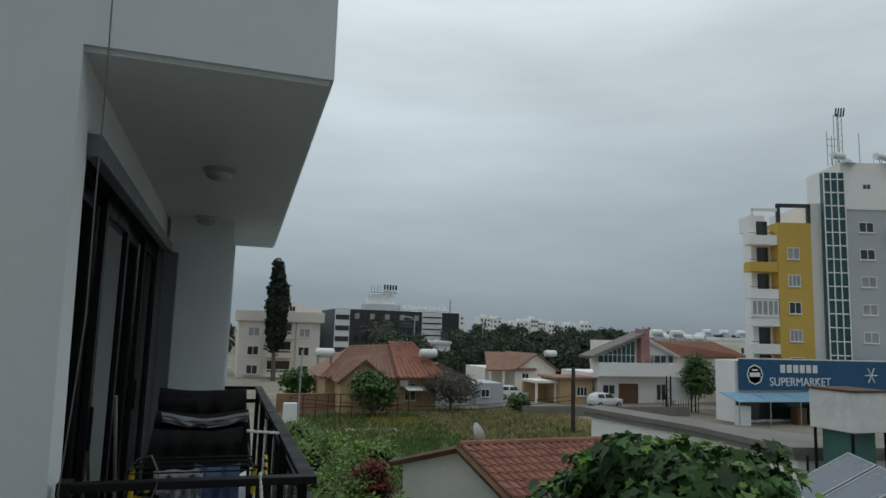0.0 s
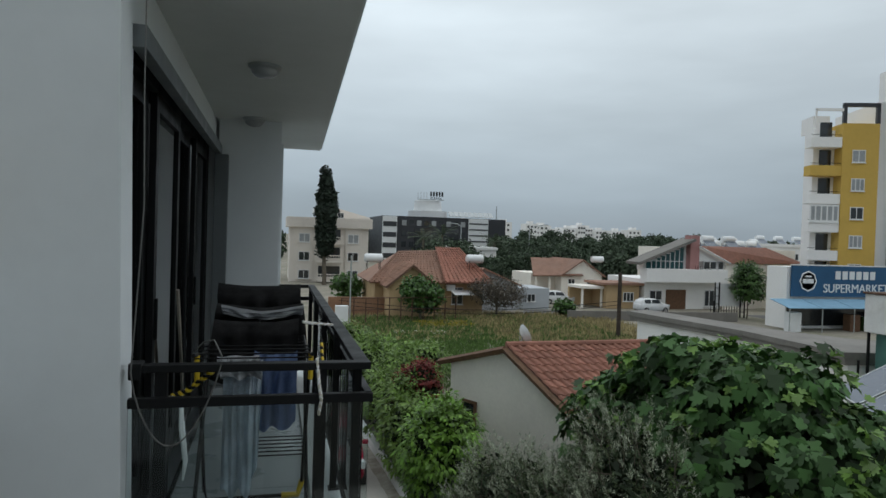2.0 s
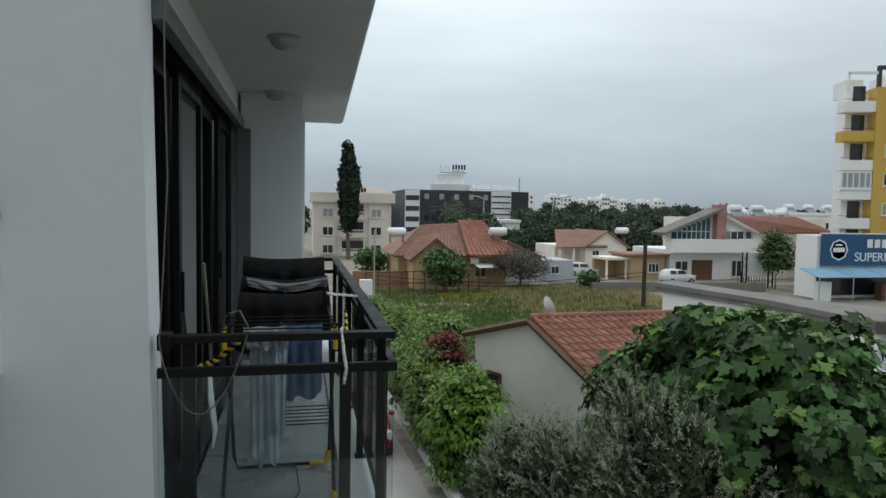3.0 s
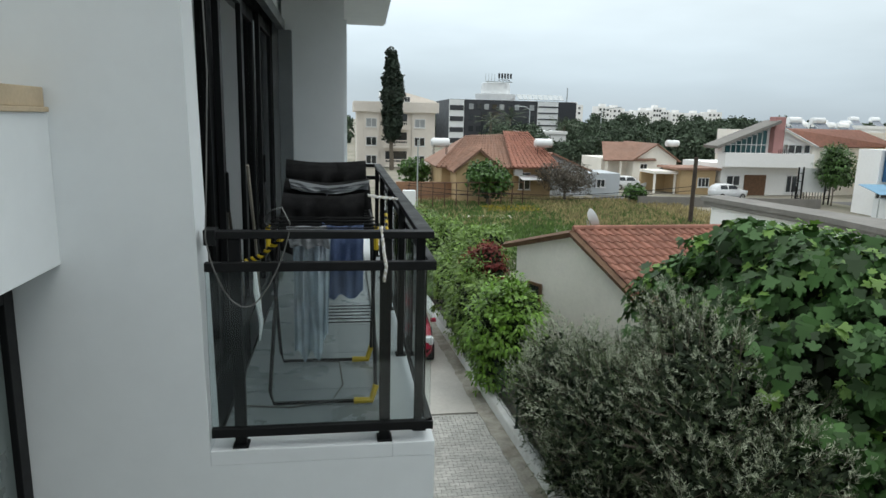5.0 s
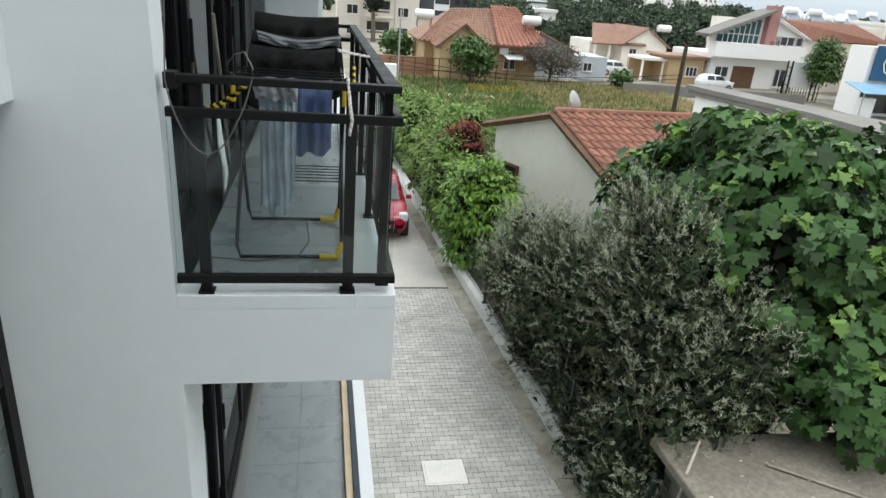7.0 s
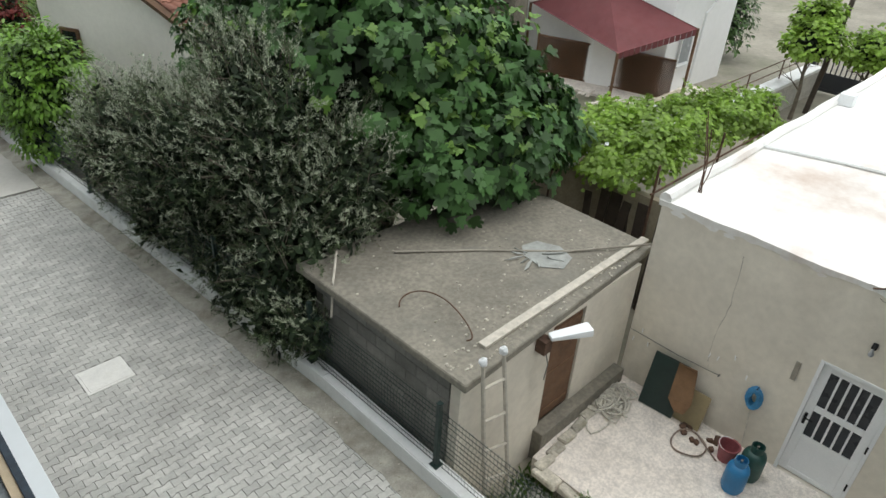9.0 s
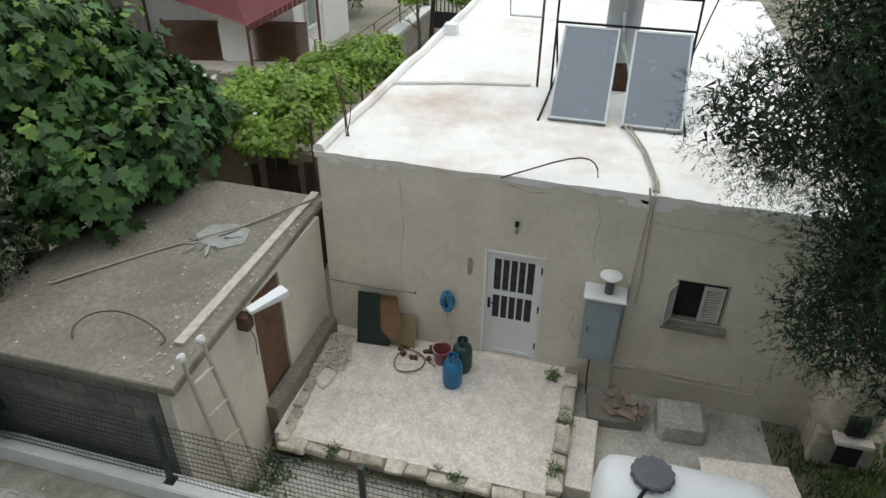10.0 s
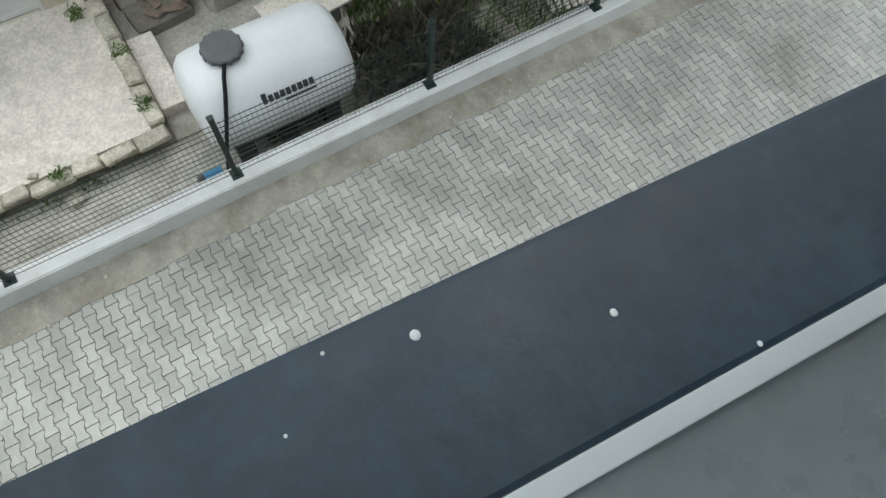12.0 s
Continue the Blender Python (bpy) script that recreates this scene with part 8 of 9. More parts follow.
shrub_far(8.0, 68, 0, 1.6, 3.2, M_BUSH, 204, "low garden tree behind the lot", n=1200)

# long low yellow annexes and the street
o = thing("yellow_annex", (0, 0, 0), "low yellow street annex with a flat roof", "house")
part("wall", box(B(), (36.2, 66.0, 0), (40.2, 70, 2.6)), M_YELLOWH, o)
part("roof", box(B(), (35.6, 65.6, 2.6), (40.6, 70.4, 2.85), 0.03), M_BROWNTILE, o)
win(o, 38.2, 65.98, 0.8, 1.3, 1.0, 3)
o = thing("cream_porch", (0, 0, 0), "cream porch with a flat slab and posts", "porch")
part("slab", box(B(), (33.4, 66.5, 2.1), (36.2, 70, 2.4), 0.03), M_HOUSE, o)
for x in (33.6, 35.9):
    part("post", box(B(), (x, 66.7, 0), (x + 0.2, 66.9, 2.1)), M_HOUSE, o)
part("back_wall", box(B(), (33.4, 69.5, 0), (36.2, 69.9, 2.1)), M_YELLOWH, o)
bm = B()
slab4(bm, (24, 59.5, 0.02), (90, 46, 0.02), (95, 52, 0.02), (26, 64.5, 0.02), 0.1)
structure("street", bm, M_ASPHALT, "grey asphalt street past the supermarket", "street")
car(pose(32.5, 70.5, 0.02, 0, 0, 80), M_CARWHITE, "white car parked by the cottage")
car(pose(39.5, 62.3, 0.02, 0, 0, 95), M_CARWHITE, "white car parked before the white house")
car(pose(54.0, 46.0, 0.02, 0, 0, 80), M_ANTHRA, "dark car parked by the supermarket awning")

# two-storey white house
o = thing("white_house", (0, 0, 0), "two-storey white house with a glazed gable and red roof", "house")
Y = 65.0
part("ground_wall", box(B(), (40.6, Y + 0.6, 0), (50.3, Y + 9, 3.3)), M_WHITEH, o)
part("balcony_band", box(B(), (40.0, Y - 0.8, 3.1), (50.2, Y + 0.6, 4.55), 0.02), M_WHITEH, o)
bm = B()
gable = [(40.4, 4.4), (46.9, 4.4), (46.9, 7.6), (45.4, 7.5), (40.4, 5.5)]
f = [bm.verts.new((x, Y + 0.6, z)) for x, z in gable]
b = [bm.verts.new((x, Y + 2.0, z)) for x, z in gable]
bm.faces.new(f)
bm.faces.new(b[::-1])
for i in range(5):
    bm.faces.new((f[i], b[i], b[(i + 1) % 5], f[(i + 1) % 5]))
bmesh.ops.recalc_face_normals(bm, faces=bm.faces)
part("upper_wall", bm, M_WHITEH, o)
part("roof_slope", slab4(B(), (39.0, Y - 0.8, 5.25), (45.9, Y - 0.8, 8.0), (45.9, Y + 2.0, 8.0), (39.0, Y + 2.0, 5.25), 0.3), M_GREYCOP, o)
for i in range(8):                                           # tall glazing that follows the slope
    x = 40.7 + i * 0.58
    zt = 5.05 + (x + 0.25 - 40.4) * 0.40
    bm = B()
    box(bm, (x, Y + 0.45, 4.45), (x + 0.52, Y + 0.62, zt))
    wd = part("window", bm, M_TEAL, o, "greenish gable glazing")
    part("frame", box(B(), (x + 0.52, Y + 0.40, 4.45), (x + 0.60, Y + 0.64, zt + 0.15)), M_WHITEPVC, wd)
part("glazing_bar", box(B(), (40.5, Y + 0.38, 5.35), (45.4, Y + 0.46, 5.43)), M_WHITEPVC, o)
part("chimney", box(B(), (45.7, Y - 0.2, 4.5), (46.85, Y + 0.9, 8.35), 0.02), M_PINK, o)
bm = B()
prism(bm, [(46.9, Y + 0.6), (50.6, Y + 0.6), (50.6, Y + 9), (46.9, Y + 9)], 3.3, 5.6)
part("upper_wall", bm, M_WHITEH, o)
bm = B()
slab4(bm, (46.7, Y - 0.4, 7.2), (50.8, Y - 0.4, 5.35), (64.5, Y + 3.5, 5.35), (60.0, Y + 5, 7.2), 0.15)
part("roof", bm, M_REDTILE, o, "red tile roof")
part("roof_fascia", tube(B(), [(46.7, Y - 0.42, 7.12), (50.8, Y - 0.42, 5.27)], 0.13, 4), M_WHITEPVC, o)
bm = B()
v = [bm.verts.new(p) for p in ((46.9, Y + 0.1, 5.5), (50.4, Y + 0.1, 5.4), (46.9, Y + 0.1, 7.0), (46.9, Y + 0.5, 5.5), (50.4, Y + 0.5, 5.4), (46.9, Y + 0.5, 7.0))]
for q in ((0, 1, 2), (5, 4, 3), (0, 3, 4, 1), (1, 4, 5, 2), (2, 5, 3, 0)):
    bm.faces.new([v[i] for i in q])
part("gable_wall", bm, M_WHITEH, o)
bm = B()
slab4(bm, (50.3, Y + 0.2, 5.4), (64, Y + 4.0, 5.4), (64, Y + 4.0, 0), (50.3, Y + 0.2, 0), 0.3)
part("side_wall", bm, M_HOUSE, o)
win(o, 47.6, Y + 0.08, 4.55, 1.7, 0.95, 2)
win(o, 49.5, Y + 0.08, 4.6, 0.7, 0.85, 1)
win(o, 48.2, Y + 0.58, 0.3, 2.0, 1.9, 3)
win(o, 41.2, Y + 0.58, 1.0, 1.6, 1.1, 2)
part("garage_door", box(B(), (43.3, Y + 0.5, 0), (45.8, Y + 0.62, 2.2), 0.02), M_BROWN, o, "dark brown garage door")
for k in range(10):
    part("baluster", box(B(), (46.0 + k * 0.22, Y - 0.78, 4.55), (46.04 + k * 0.22, Y - 0.74, 5.0)), M_BLACK, o)
for k in range(12):
    part("fence_bar", box(B(), (46.5 + k * 0.33, Y - 3, 0), (46.55 + k * 0.33, Y - 2.95, 1.3)), M_BLACK, o)
part("fence_rail", box(B(), (46.5, Y - 3, 1.25), (50.5, Y - 2.95, 1.32)), M_BLACK, o)
for x in (51.5, 54.5):
    water_tank_stand(x, Y + 5, 7.0)
for i in range(5):
    water_tank_stand(57.0 + i * 2.0, Y + 14, 6.6)
part("rear_block", box(B(), (50, Y + 9, 0), (68, Y + 18, 6.9)), M_HOUSE, o)
shrub_far(56.0, Y - 4, 0, 1.9, 5.0, M_WOODS, 205, "dark round street tree on a thin trunk", n=2600, size=0.35)
o = thing("billboard_frame", (43.6, 57.5, 0), "black steel frame with a blank white board", "billboard")
for x in (0, 0.5, 3.0, 3.5):
    part("post", box(B(), (x, 0, 0), (x + 0.1, 0.1, 3.6)), M_BLACK, o)
for z in (0.6, 1.4, 2.2, 3.0):
    for x in (0.1, 3.1):
        part("rung", box(B(), (x, 0, z), (x + 0.4, 0.1, z + 0.06)), M_BLACK, o)
part("board", box(B(), (0.3, 0.15, 1.2), (3.4, 0.22, 3.5)), M_SIGNWHITE, o)
bm = B()
slab4(bm, (27, 56.0, 0.9), (44, 54.5, 0.9), (44, 54.7, 0.9), (27, 56.2, 0.9), 0.9)
structure("wall_street", bm, M_GREYCOP, "low grey street wall", "wall")

# supermarket
o = thing("supermarket", (0, 0, 0), "low supermarket with a wide blue sign and awning", "shop")
Y = 50.0
part("wall", box(B(), (45.4, Y, 0), (74, Y + 2.5, 5.6)), M_WHITEH, o)
sg = part("sign_board", box(B(), (45.7, Y - 0.35, 2.95), (68, Y - 0.12, 5.75), 0.02), M_SIGN, o, "blue shop sign")
part("sign_edge", box(B(), (45.6, Y - 0.37, 5.75), (68, Y - 0.1, 5.85)), M_SIGNWHITE, sg)
bm = B()
lathe(bm, [(0.95, 0.0), (0.95, 0.03), (0.82, 0.03), (0.82, 0.0)], seg=8)
e = part("emblem_ring", bm, M_SIGNWHITE, sg, "plain pale emblem ring")
e.matrix_local = pose(47.35, Y - 0.37, 4.35, 90, 0, 0)
part("emblem_bar", box(B(), (46.75, Y - 0.40, 4.15), (47.95, Y - 0.36, 4.55), 0.02), M_SIGNWHITE, sg)
part("emblem_bar", box(B(), (47.0, Y - 0.40, 4.7), (47.7, Y - 0.36, 4.85), 0.02), M_SIGNWHITE, sg)
for i in range(6):                                           # brand name as plain bars
    part("name_bar", box(B(), (50.3 + i * 0.78, Y - 0.40, 4.55), (50.88 + i * 0.78, Y - 0.36, 5.3), 0.02), M_SIGNWHITE, sg)


def lettering(parent, text, size, m, mat, name="lettering"):
    c = bpy.data.curves.new(name, "FONT")
    c.body, c.size, c.extrude, c.align_x = text, size, 0.03, "LEFT"
    tmp = bpy.data.objects.new(name, c)
    scene.collection.objects.link(tmp)
    dg = bpy.context.evaluated_depsgraph_get()
    me = bpy.data.meshes.new_from_object(tmp.evaluated_get(dg))
    bpy.data.objects.remove(tmp)
    me.materials.clear()
    me.materials.append(mat)
    ob = new(name, me)
    ob.parent, ob.matrix_local = parent, m
    return ob


lettering(sg, "SUPERMARKET", 1.12, pose(49.0, Y - 0.38, 3.35, 90, 0, 0), M_SIGNWHITE)
fl = B()
for k in range(6):
    a = k * math.pi / 3
    rod(fl, (61.6, Y - 0.38, 4.4), (61.6 + 0.8 * math.cos(a), Y - 0.38, 4.4 + 0.8 * math.sin(a)), 0.06, seg=5)
part("snowflake", fl, M_SIGNWHITE, sg)
for i in range(7):
    x = 43.5 + i * 3.4
    part("awning_panel", slab4(B(), (x, Y - 0.2, 2.75), (x + 3.3, Y - 0.2, 2.75), (x + 3.3, Y - 2.6, 2.15), (x, Y - 2.6, 2.15), 0.05), M_AWNBLUE, o, "light blue awning panel")
    part("awning_post", rod(B(), (x + 0.1, Y - 2.5, 0), (x + 0.1, Y - 2.5, 2.15), 0.05, seg=6), M_GREYMETAL, o)
part("shopfront", box(B(), (45.5, Y - 0.08, 0.3), (72, Y + 0.01, 2.2)), M_PANE, o)
for i, (x, hgt, mt) in enumerate(((44.2, 1.7, M_TANK), (50.5, 1.5, M_BROWN), (52.0, 1.3, M_BUSH), (55, 1.4, M_RUST), (58, 1.2, M_CARD))):
    part("display_stand", box(B(), (x, Y - 2.0, 0), (x + 1.1, Y - 1.2, hgt), 0.03), mt, o)

# the tower blocks
o = thing("yellow_apartment_tower", (0, 0, 0), "yellow and white apartment tower with corner balconies", "apartment tower")
Y = 58.0
part("wall", box(B(), (58.9, Y, 0), (63.7, Y + 6, 20.9)), M_YELLOW, o)
part("side_wall", box(B(), (63.7, Y + 0.6, 0), (65.6, Y + 10, 23.3)), M_WHITEH, o)
part("core", box(B(), (56.0, Y + 1.8, 0), (58.9, Y + 4, 20.4)), M_WHITEH, o)
for k in range(7):
    z = 1.1 + k * 3.07
    if k < 6:
        win(o, 60.2, Y, z + 0.25, 1.75, 1.35, 2 if k % 2 else 3, M_PALEPANE if k in (2, 4, 5) else M_PANE)
    b = part("balcony", box(B(), (54.8, Y + 0.1, z - 1.2), (58.9, Y + 1.8, z - 0.1 + (0.0 if k else 0)), 0.03), M_YELLOW if k == 5 else M_WHITEH, o)
    part("balcony_rail", box(B(), (54.8, Y + 0.12, z + 0.12), (58.8, Y + 0.17, z + 0.17)), M_BLACK, b)
    part("balcony_door", box(B(), (56.8, Y + 1.7, z - 0.1), (58.4, Y + 1.79, z + 1.75)), M_PANE, o)
    if k == 3:
        win(o, 54.9, Y + 0.1, z - 0.1, 3.9, 1.9, 5, M_PALEPANE)
for a, b in (((58.9, Y, 20.9), (59.35, Y + 0.4, 22.9)), ((63.3, Y, 20.9), (63.75, Y + 0.4, 22.9)), ((58.9, Y, 22.7), (63.75, Y + 0.4, 23.1))):
    part("roof_frame", box(B(), a, b), M_ANTHRA, o)
for a, b in (((55.2, Y, 20.3), (55.4, Y + 0.2, 22.4)), ((55.2, Y, 22.2), (58.9, Y + 0.2, 22.5)), ((56.5, Y + 3, 20.4), (58.8, Y + 6, 22.2))):
    part("roof_post", box(B(), a, b), M_WHITEH, o)
part("stair_glazing", box(B(), (65.6, Y - 0.2, 3), (68.7, Y + 0.5, 26.8)), M_TEAL, o, "green stair tower glazing")
for i in range(4):
    part("mullion", box(B(), (65.6 + i * 1.0, Y - 0.32, 3), (65.72 + i * 1.0, Y - 0.2, 26.8)), M_WHITEH, o)
for i in range(16):
    part("transom", box(B(), (65.6, Y - 0.30, 3 + i * 1.53), (68.7, Y - 0.2, 3.12 + i * 1.53)), M_WHITEH, o)
o = thing("grey_apartment_tower", (0, 0, 0), "pale grey apartment tower with antennas on the roof", "apartment tower")
part("wall", box(B(), (68.7, Y, 0), (74.6, Y + 10, 24.4)), M_GREYF, o)
part("roof_block", box(B(), (68.7, Y + 0.5, 24.4), (80, Y + 8, 28.2)), M_WHITEH, o)
part("parapet", box(B(), (68.7, Y - 0.1, 22.6), (80, Y + 0.3, 25.0)), M_WHITEH, o)
part("side_bay", box(B(), (74.6, Y + 1.5, 0), (82, Y + 10, 24.4)), M_WHITEH, o)
for k in range(7):
    z = 1.35 + k * 3.1
    win(o, 70.6, Y, z, 2.2, 1.25, 2, M_PALEPANE if k in (2, 3, 4) else M_PANE)
    part("balcony", box(B(), (74.6, Y - 0.3, z - 0.9), (80, Y + 1.5, z + 0.6), 0.03), M_WHITEH, o)
win(o, 71.8, Y + 0.48, 25.0, 1.2, 0.7, 2)
TURN_T = Matrix.Translation((62, Y, 0)) @ Euler((0, 0, radians(-20))).to_matrix().to_4x4() @ Matrix.Diagonal((0.773, 1, 1, 1)) @ Matrix.Translation((-62, -Y, 0))
for ob in list(scene.objects):                               # both towers stand askew to the lane
    if ob.name in ("yellow_apartment_tower", "grey_apartment_tower"):
        ob.matrix_world = TURN_T
ant = thing("antenna_mast", TURN_T @ Matrix.Translation((69.6, Y + 2, 28.2)), "lattice antenna mast on the tower roof", "antenna")
for x in (0, 0.7):
    for y in (0, 0.7):
        part("mast_leg", rod(B(), (x, y, 0), (x, y, 6.4), 0.06, seg=5), M_GREYMETAL, ant)
for k in range(8):
    part("brace", rod(B(), (0, 0, k * 0.8), (0.7, 0, k * 0.8 + 0.8), 0.03, seg=5), M_GREYMETAL, ant)
for k in range(4):
    part("aerial", rod(B(), (-0.3 + k * 0.4, -0.1, 6.0), (-0.1 + k * 0.4, -0.1, 7.0), 0.12, seg=6), M_CAPGREY, ant)
for x, hgt in ((-1.6, 4.2), (-0.9, 3.6), (3.2, 4.0)):
    part("pole", rod(B(), (x, 0, 0), (x, 0, hgt), 0.06, seg=5), M_GREYMETAL, ant)
for z in (1.4, 2.4, 3.2):
    part("cross_bar", rod(B(), (-1.6, 0, z), (0, 0, z), 0.04, seg=5), M_GREYMETAL, ant)
for x in (69.2, 75.5):
    water_tank_stand(*(TURN_T @ Vector((x, Y + 1.5, 28.2))))

# cream apartment block, cypress, hospital
o = thing("cream_apartment_block", (0, 0, 0), "cream three-storey apartment block with a flat parapet", "apartment block")
Y = 100.0
part("wall", box(B(), (2.8, Y, 0), (14.4, Y + 12, 8.3)), M_CREAM, o)
part("parapet", box(B(), (2.3, Y - 0.6, 8.1), (14.9, Y + 12.4, 9.6), 0.03), M_CREAM, o)
bm = B()
gable_wall(bm, 8.2, 15.0, Y + 3, Y + 10, 9.6, 9.9, 11.2, 9.9)
part("attic", bm, M_CREAM, o)
for x in (4.1, 11.3):
    part("bay", box(B(), (x - 0.35, Y - 0.25, 0.4), (x + 2.0, Y, 8.1), 0.02), M_CREAM, o)
    for z in (0.5, 3.2, 5.9):
        win(o, x, Y - 0.25, z, 1.6, 1.3, 2, M_PALEPANE if z > 5 else M_PANE)
for z in (0.2, 3.0, 5.7):
    part("balcony_recess", box(B(), (7.0, Y - 0.02, z + 0.6), (10.2, Y + 0.02, z + 2.2)), M_PANE, o)
    b = part("balcony", box(B(), (6.8, Y - 1.2, z - 0.1), (10.4, Y, z + 0.15), 0.02), M_CREAM, o)
    for k in range(10):
        part("baluster", box(B(), (6.9 + k * 0.37, Y - 1.18, z + 0.15), (6.98 + k * 0.37, Y - 1.1, z + 1.0)), M_CREAM, b)
    part("balcony_rail", box(B(), (6.8, Y - 1.2, z + 0.95), (10.4, Y - 1.08, z + 1.08)), M_CREAM, b)
water_tank_stand(7.0, Y + 3, 9.6)
win(o, 10.0, Y + 2.98, 9.7, 0.9, 0.8, 2)
o = thing("cypress_tree", (7.6, 95, 0), "tall dark columnar cypress", "tree")
trunk(o, (0, 0, -0.1), (0, 0, 8), 0.28, 6, 301, 0.6)
foliage(o, "crown", [(0, 0, 7.0, 1.35, 1.35, 3.0), (0.05, 0, 10.5, 1.5, 1.5, 4.0), (-0.1, 0, 13.6, 0.95, 0.95, 2.9)], 16000, "clump", 0.42, M_CYPRESS, 302, 0.5, 0.5, -0.6)
o = thing("hospital", (0, 0, 0), "dark grey hospital block with white panels and a round white top", "hospital")
Y = 170.0
part("wall", box(B(), (27.6, Y, 0), (61.2, Y + 25, 12.4)), M_ANTHRA, o)
for x0, x1, n in ((27.5, 31.3, 4), (50.7, 56.2, 7)):
    part("white_panel", box(B(), (x0, Y - 0.3, 1.0), (x1, Y + 0.1, 12.3)), M_SIGNWHITE, o)
    for i in range(n):
        part("dark_band", box(B(), (x0 + 0.15, Y - 0.4, 1.4 + i * 11.0 / n), (x1 - 0.15, Y - 0.28, 1.4 + (i + (0.45 if n == 4 else 0.22)) * 11.0 / n)), M_ANTHRA, o)
for row in range(4):
    for i in range(9):
        x = 32.6 + i * 2.0
        part("window", box(B(), (x, Y - 0.12, 1.6 + row * 2.8), (x + 1.2, Y + 0.05, 3.0 + row * 2.8)), M_PALEPANE if (row == 3 and i % 2 == 0) else M_PANE, o)
part("entrance_glazing", box(B(), (36, Y - 0.5, 2.0), (48, Y, 9.5)), M_PANE, o)
bm = B()
lathe(bm, [(5.4, 12.4), (5.4, 14.2), (3.9, 14.3), (3.7, 17.0), (3.5, 17.1)], (41.2, Y + 8, 0), 28)
smooth(part("round_top", bm, M_SIGNWHITE, o))
for i in range(9):
    part("roof_collector", slab4(B(), (46.0 + i * 1.4, Y + 2, 12.9), (47.2 + i * 1.4, Y + 2, 12.9), (47.2 + i * 1.4, Y + 4, 14.2), (46.0 + i * 1.4, Y + 4, 14.2), 0.1), M_GREYMETAL, o)
part("roof_mast", rod(B(), (59.5, Y + 3, 12.4), (59.5, Y + 3, 16.2), 0.15, seg=5), M_GREYMETAL, o)
sgn = part("sign_frame", box(B(), (37.6, Y + 4.1, 17.1), (44.8, Y + 4.2, 17.3)), M_GREYMETAL, o)
for i in range(5):
    part("name_bar", box(B(), (40.9 + i * 0.78, Y + 4.0, 18.1), (41.4 + i * 0.78, Y + 4.1, 19.4)), M_ANTHRA, sgn)
lettering(sgn, "HOSPITAL", 0.78, pose(40.8, Y + 4.05, 17.35, 90, 0, 0), M_ANTHRA)
for i in range(4):
    part("rear_bar", box(B(), (37.6 + i * 0.8, Y + 4.4, 17.3), (37.7 + i * 0.8, Y + 4.5, 19.2)), M_GREYMETAL, sgn)
for x in (49.0, 68.5):
    l = thing("street_lamp", (x * 0.72, Y * 0.72, 0), "tall grey street lamp with a bent arm", "street lamp", "street lamps")
    part("pole", rod(B(), (0, 0, 0), (0, 0, 9.5), 0.14, 0.09, 8), M_GREYMETAL, l)
    part("arm", tube(B(), [(0, 0, 9.4), (-0.8, 0, 9.9), (-2.2, 0, 10.0)] if x < 60 else [(0, 0, 9.4), (1.0, 0, 9.9), (3.2, 0, 10.3)], 0.07), M_GREYMETAL, l)
    part("lamp_head", box(B(), (-2.9, -0.15, 9.92), (-2.1, 0.15, 10.06)) if x < 60 else box(B(), (3.1, -0.15, 10.22), (3.9, 0.15, 10.36)), M_GREYMETAL, l)


def palm(x, y, h, seed):
    t = thing("palm_tree", (x, y, 0), "grey-green date palm with arching fronds", "palm", "palms before the hospital")
    part("trunk", tube(B(), [(0, 0, -0.1), (0.1, 0, h * 0.5), (0, 0, h)], [0.3, 0.25, 0.22], 8), M_BARK, t)
    rnd = random.Random(seed)
    for i in range(22):
        a, tilt = rnd.uniform(0, math.tau), rnd.uniform(-0.2, 1.0)
        bm = B()
        pts = [Vector((math.cos(a) * r, math.sin(a) * r, h + tilt * r * 1.1 - 0.13 * r * r)) for r in (0, 0.8, 1.6, 2.4, 3.1)]
        for k in range(4):
            for u in np.linspace(0, 1, 6):
                p = pts[k].lerp(pts[k + 1], u)
                d_ = (pts[k + 1] - pts[k]).normalized()
                s = d_.cross(Vector((0, 0, 1))).normalized()
                for sg_ in (-1, 1):
                    q = p + s * sg_ * 0.55 + d_ * 0.3 - Vector((0, 0, 0.2))
                    vv = [bm.verts.new(p), bm.verts.new(p + d_ * 0.08), bm.verts.new(q)]
                    bm.faces.new(vv)
        part("frond", bm, M_PALM, t)


palm(30.0, 132, 7.0, 1)
palm(34.5, 134, 7.8, 2)
palm(46.0, 134, 6.6, 3)

# woods and far roofs
def wood_belt(name, n, x0, x1, y0, y1, hmin, hmax, seed, leaves, size):
    rng = np.random.default_rng(seed)
    blobs = []
    for i in range(n):
        x, y, hh = rng.uniform(x0, x1), rng.uniform(y0, y1), rng.uniform(hmin, hmax)
        r = rng.uniform(1.8, 3.6)
        blobs.append((x, y, hh * 0.5, r, r, hh * 0.5))
        blobs.append((x + rng.normal(0, 1), y, hh * 0.82, r * 0.55, r * 0.55, hh * 0.22))
    p, d = blob_points(blobs, leaves, rng, 0.35)
    me = leaves_mesh(name, p, d + np.array([0, 0, 0.3]), "clump", size, 0.8, rng)
    me.materials.append(M_WOODS)
    return tagged(new(name, me), "dark belt of distant pine woods", "woods", "", "stuff")


wood_belt("far_woods", 120, 50, 125, 120, 170, 4.5, 8.2, 401, 90000, 0.55)
wood_belt("far_woods", 34, 60, 125, 150, 190, 7, 10.4, 402, 30000, 0.6)
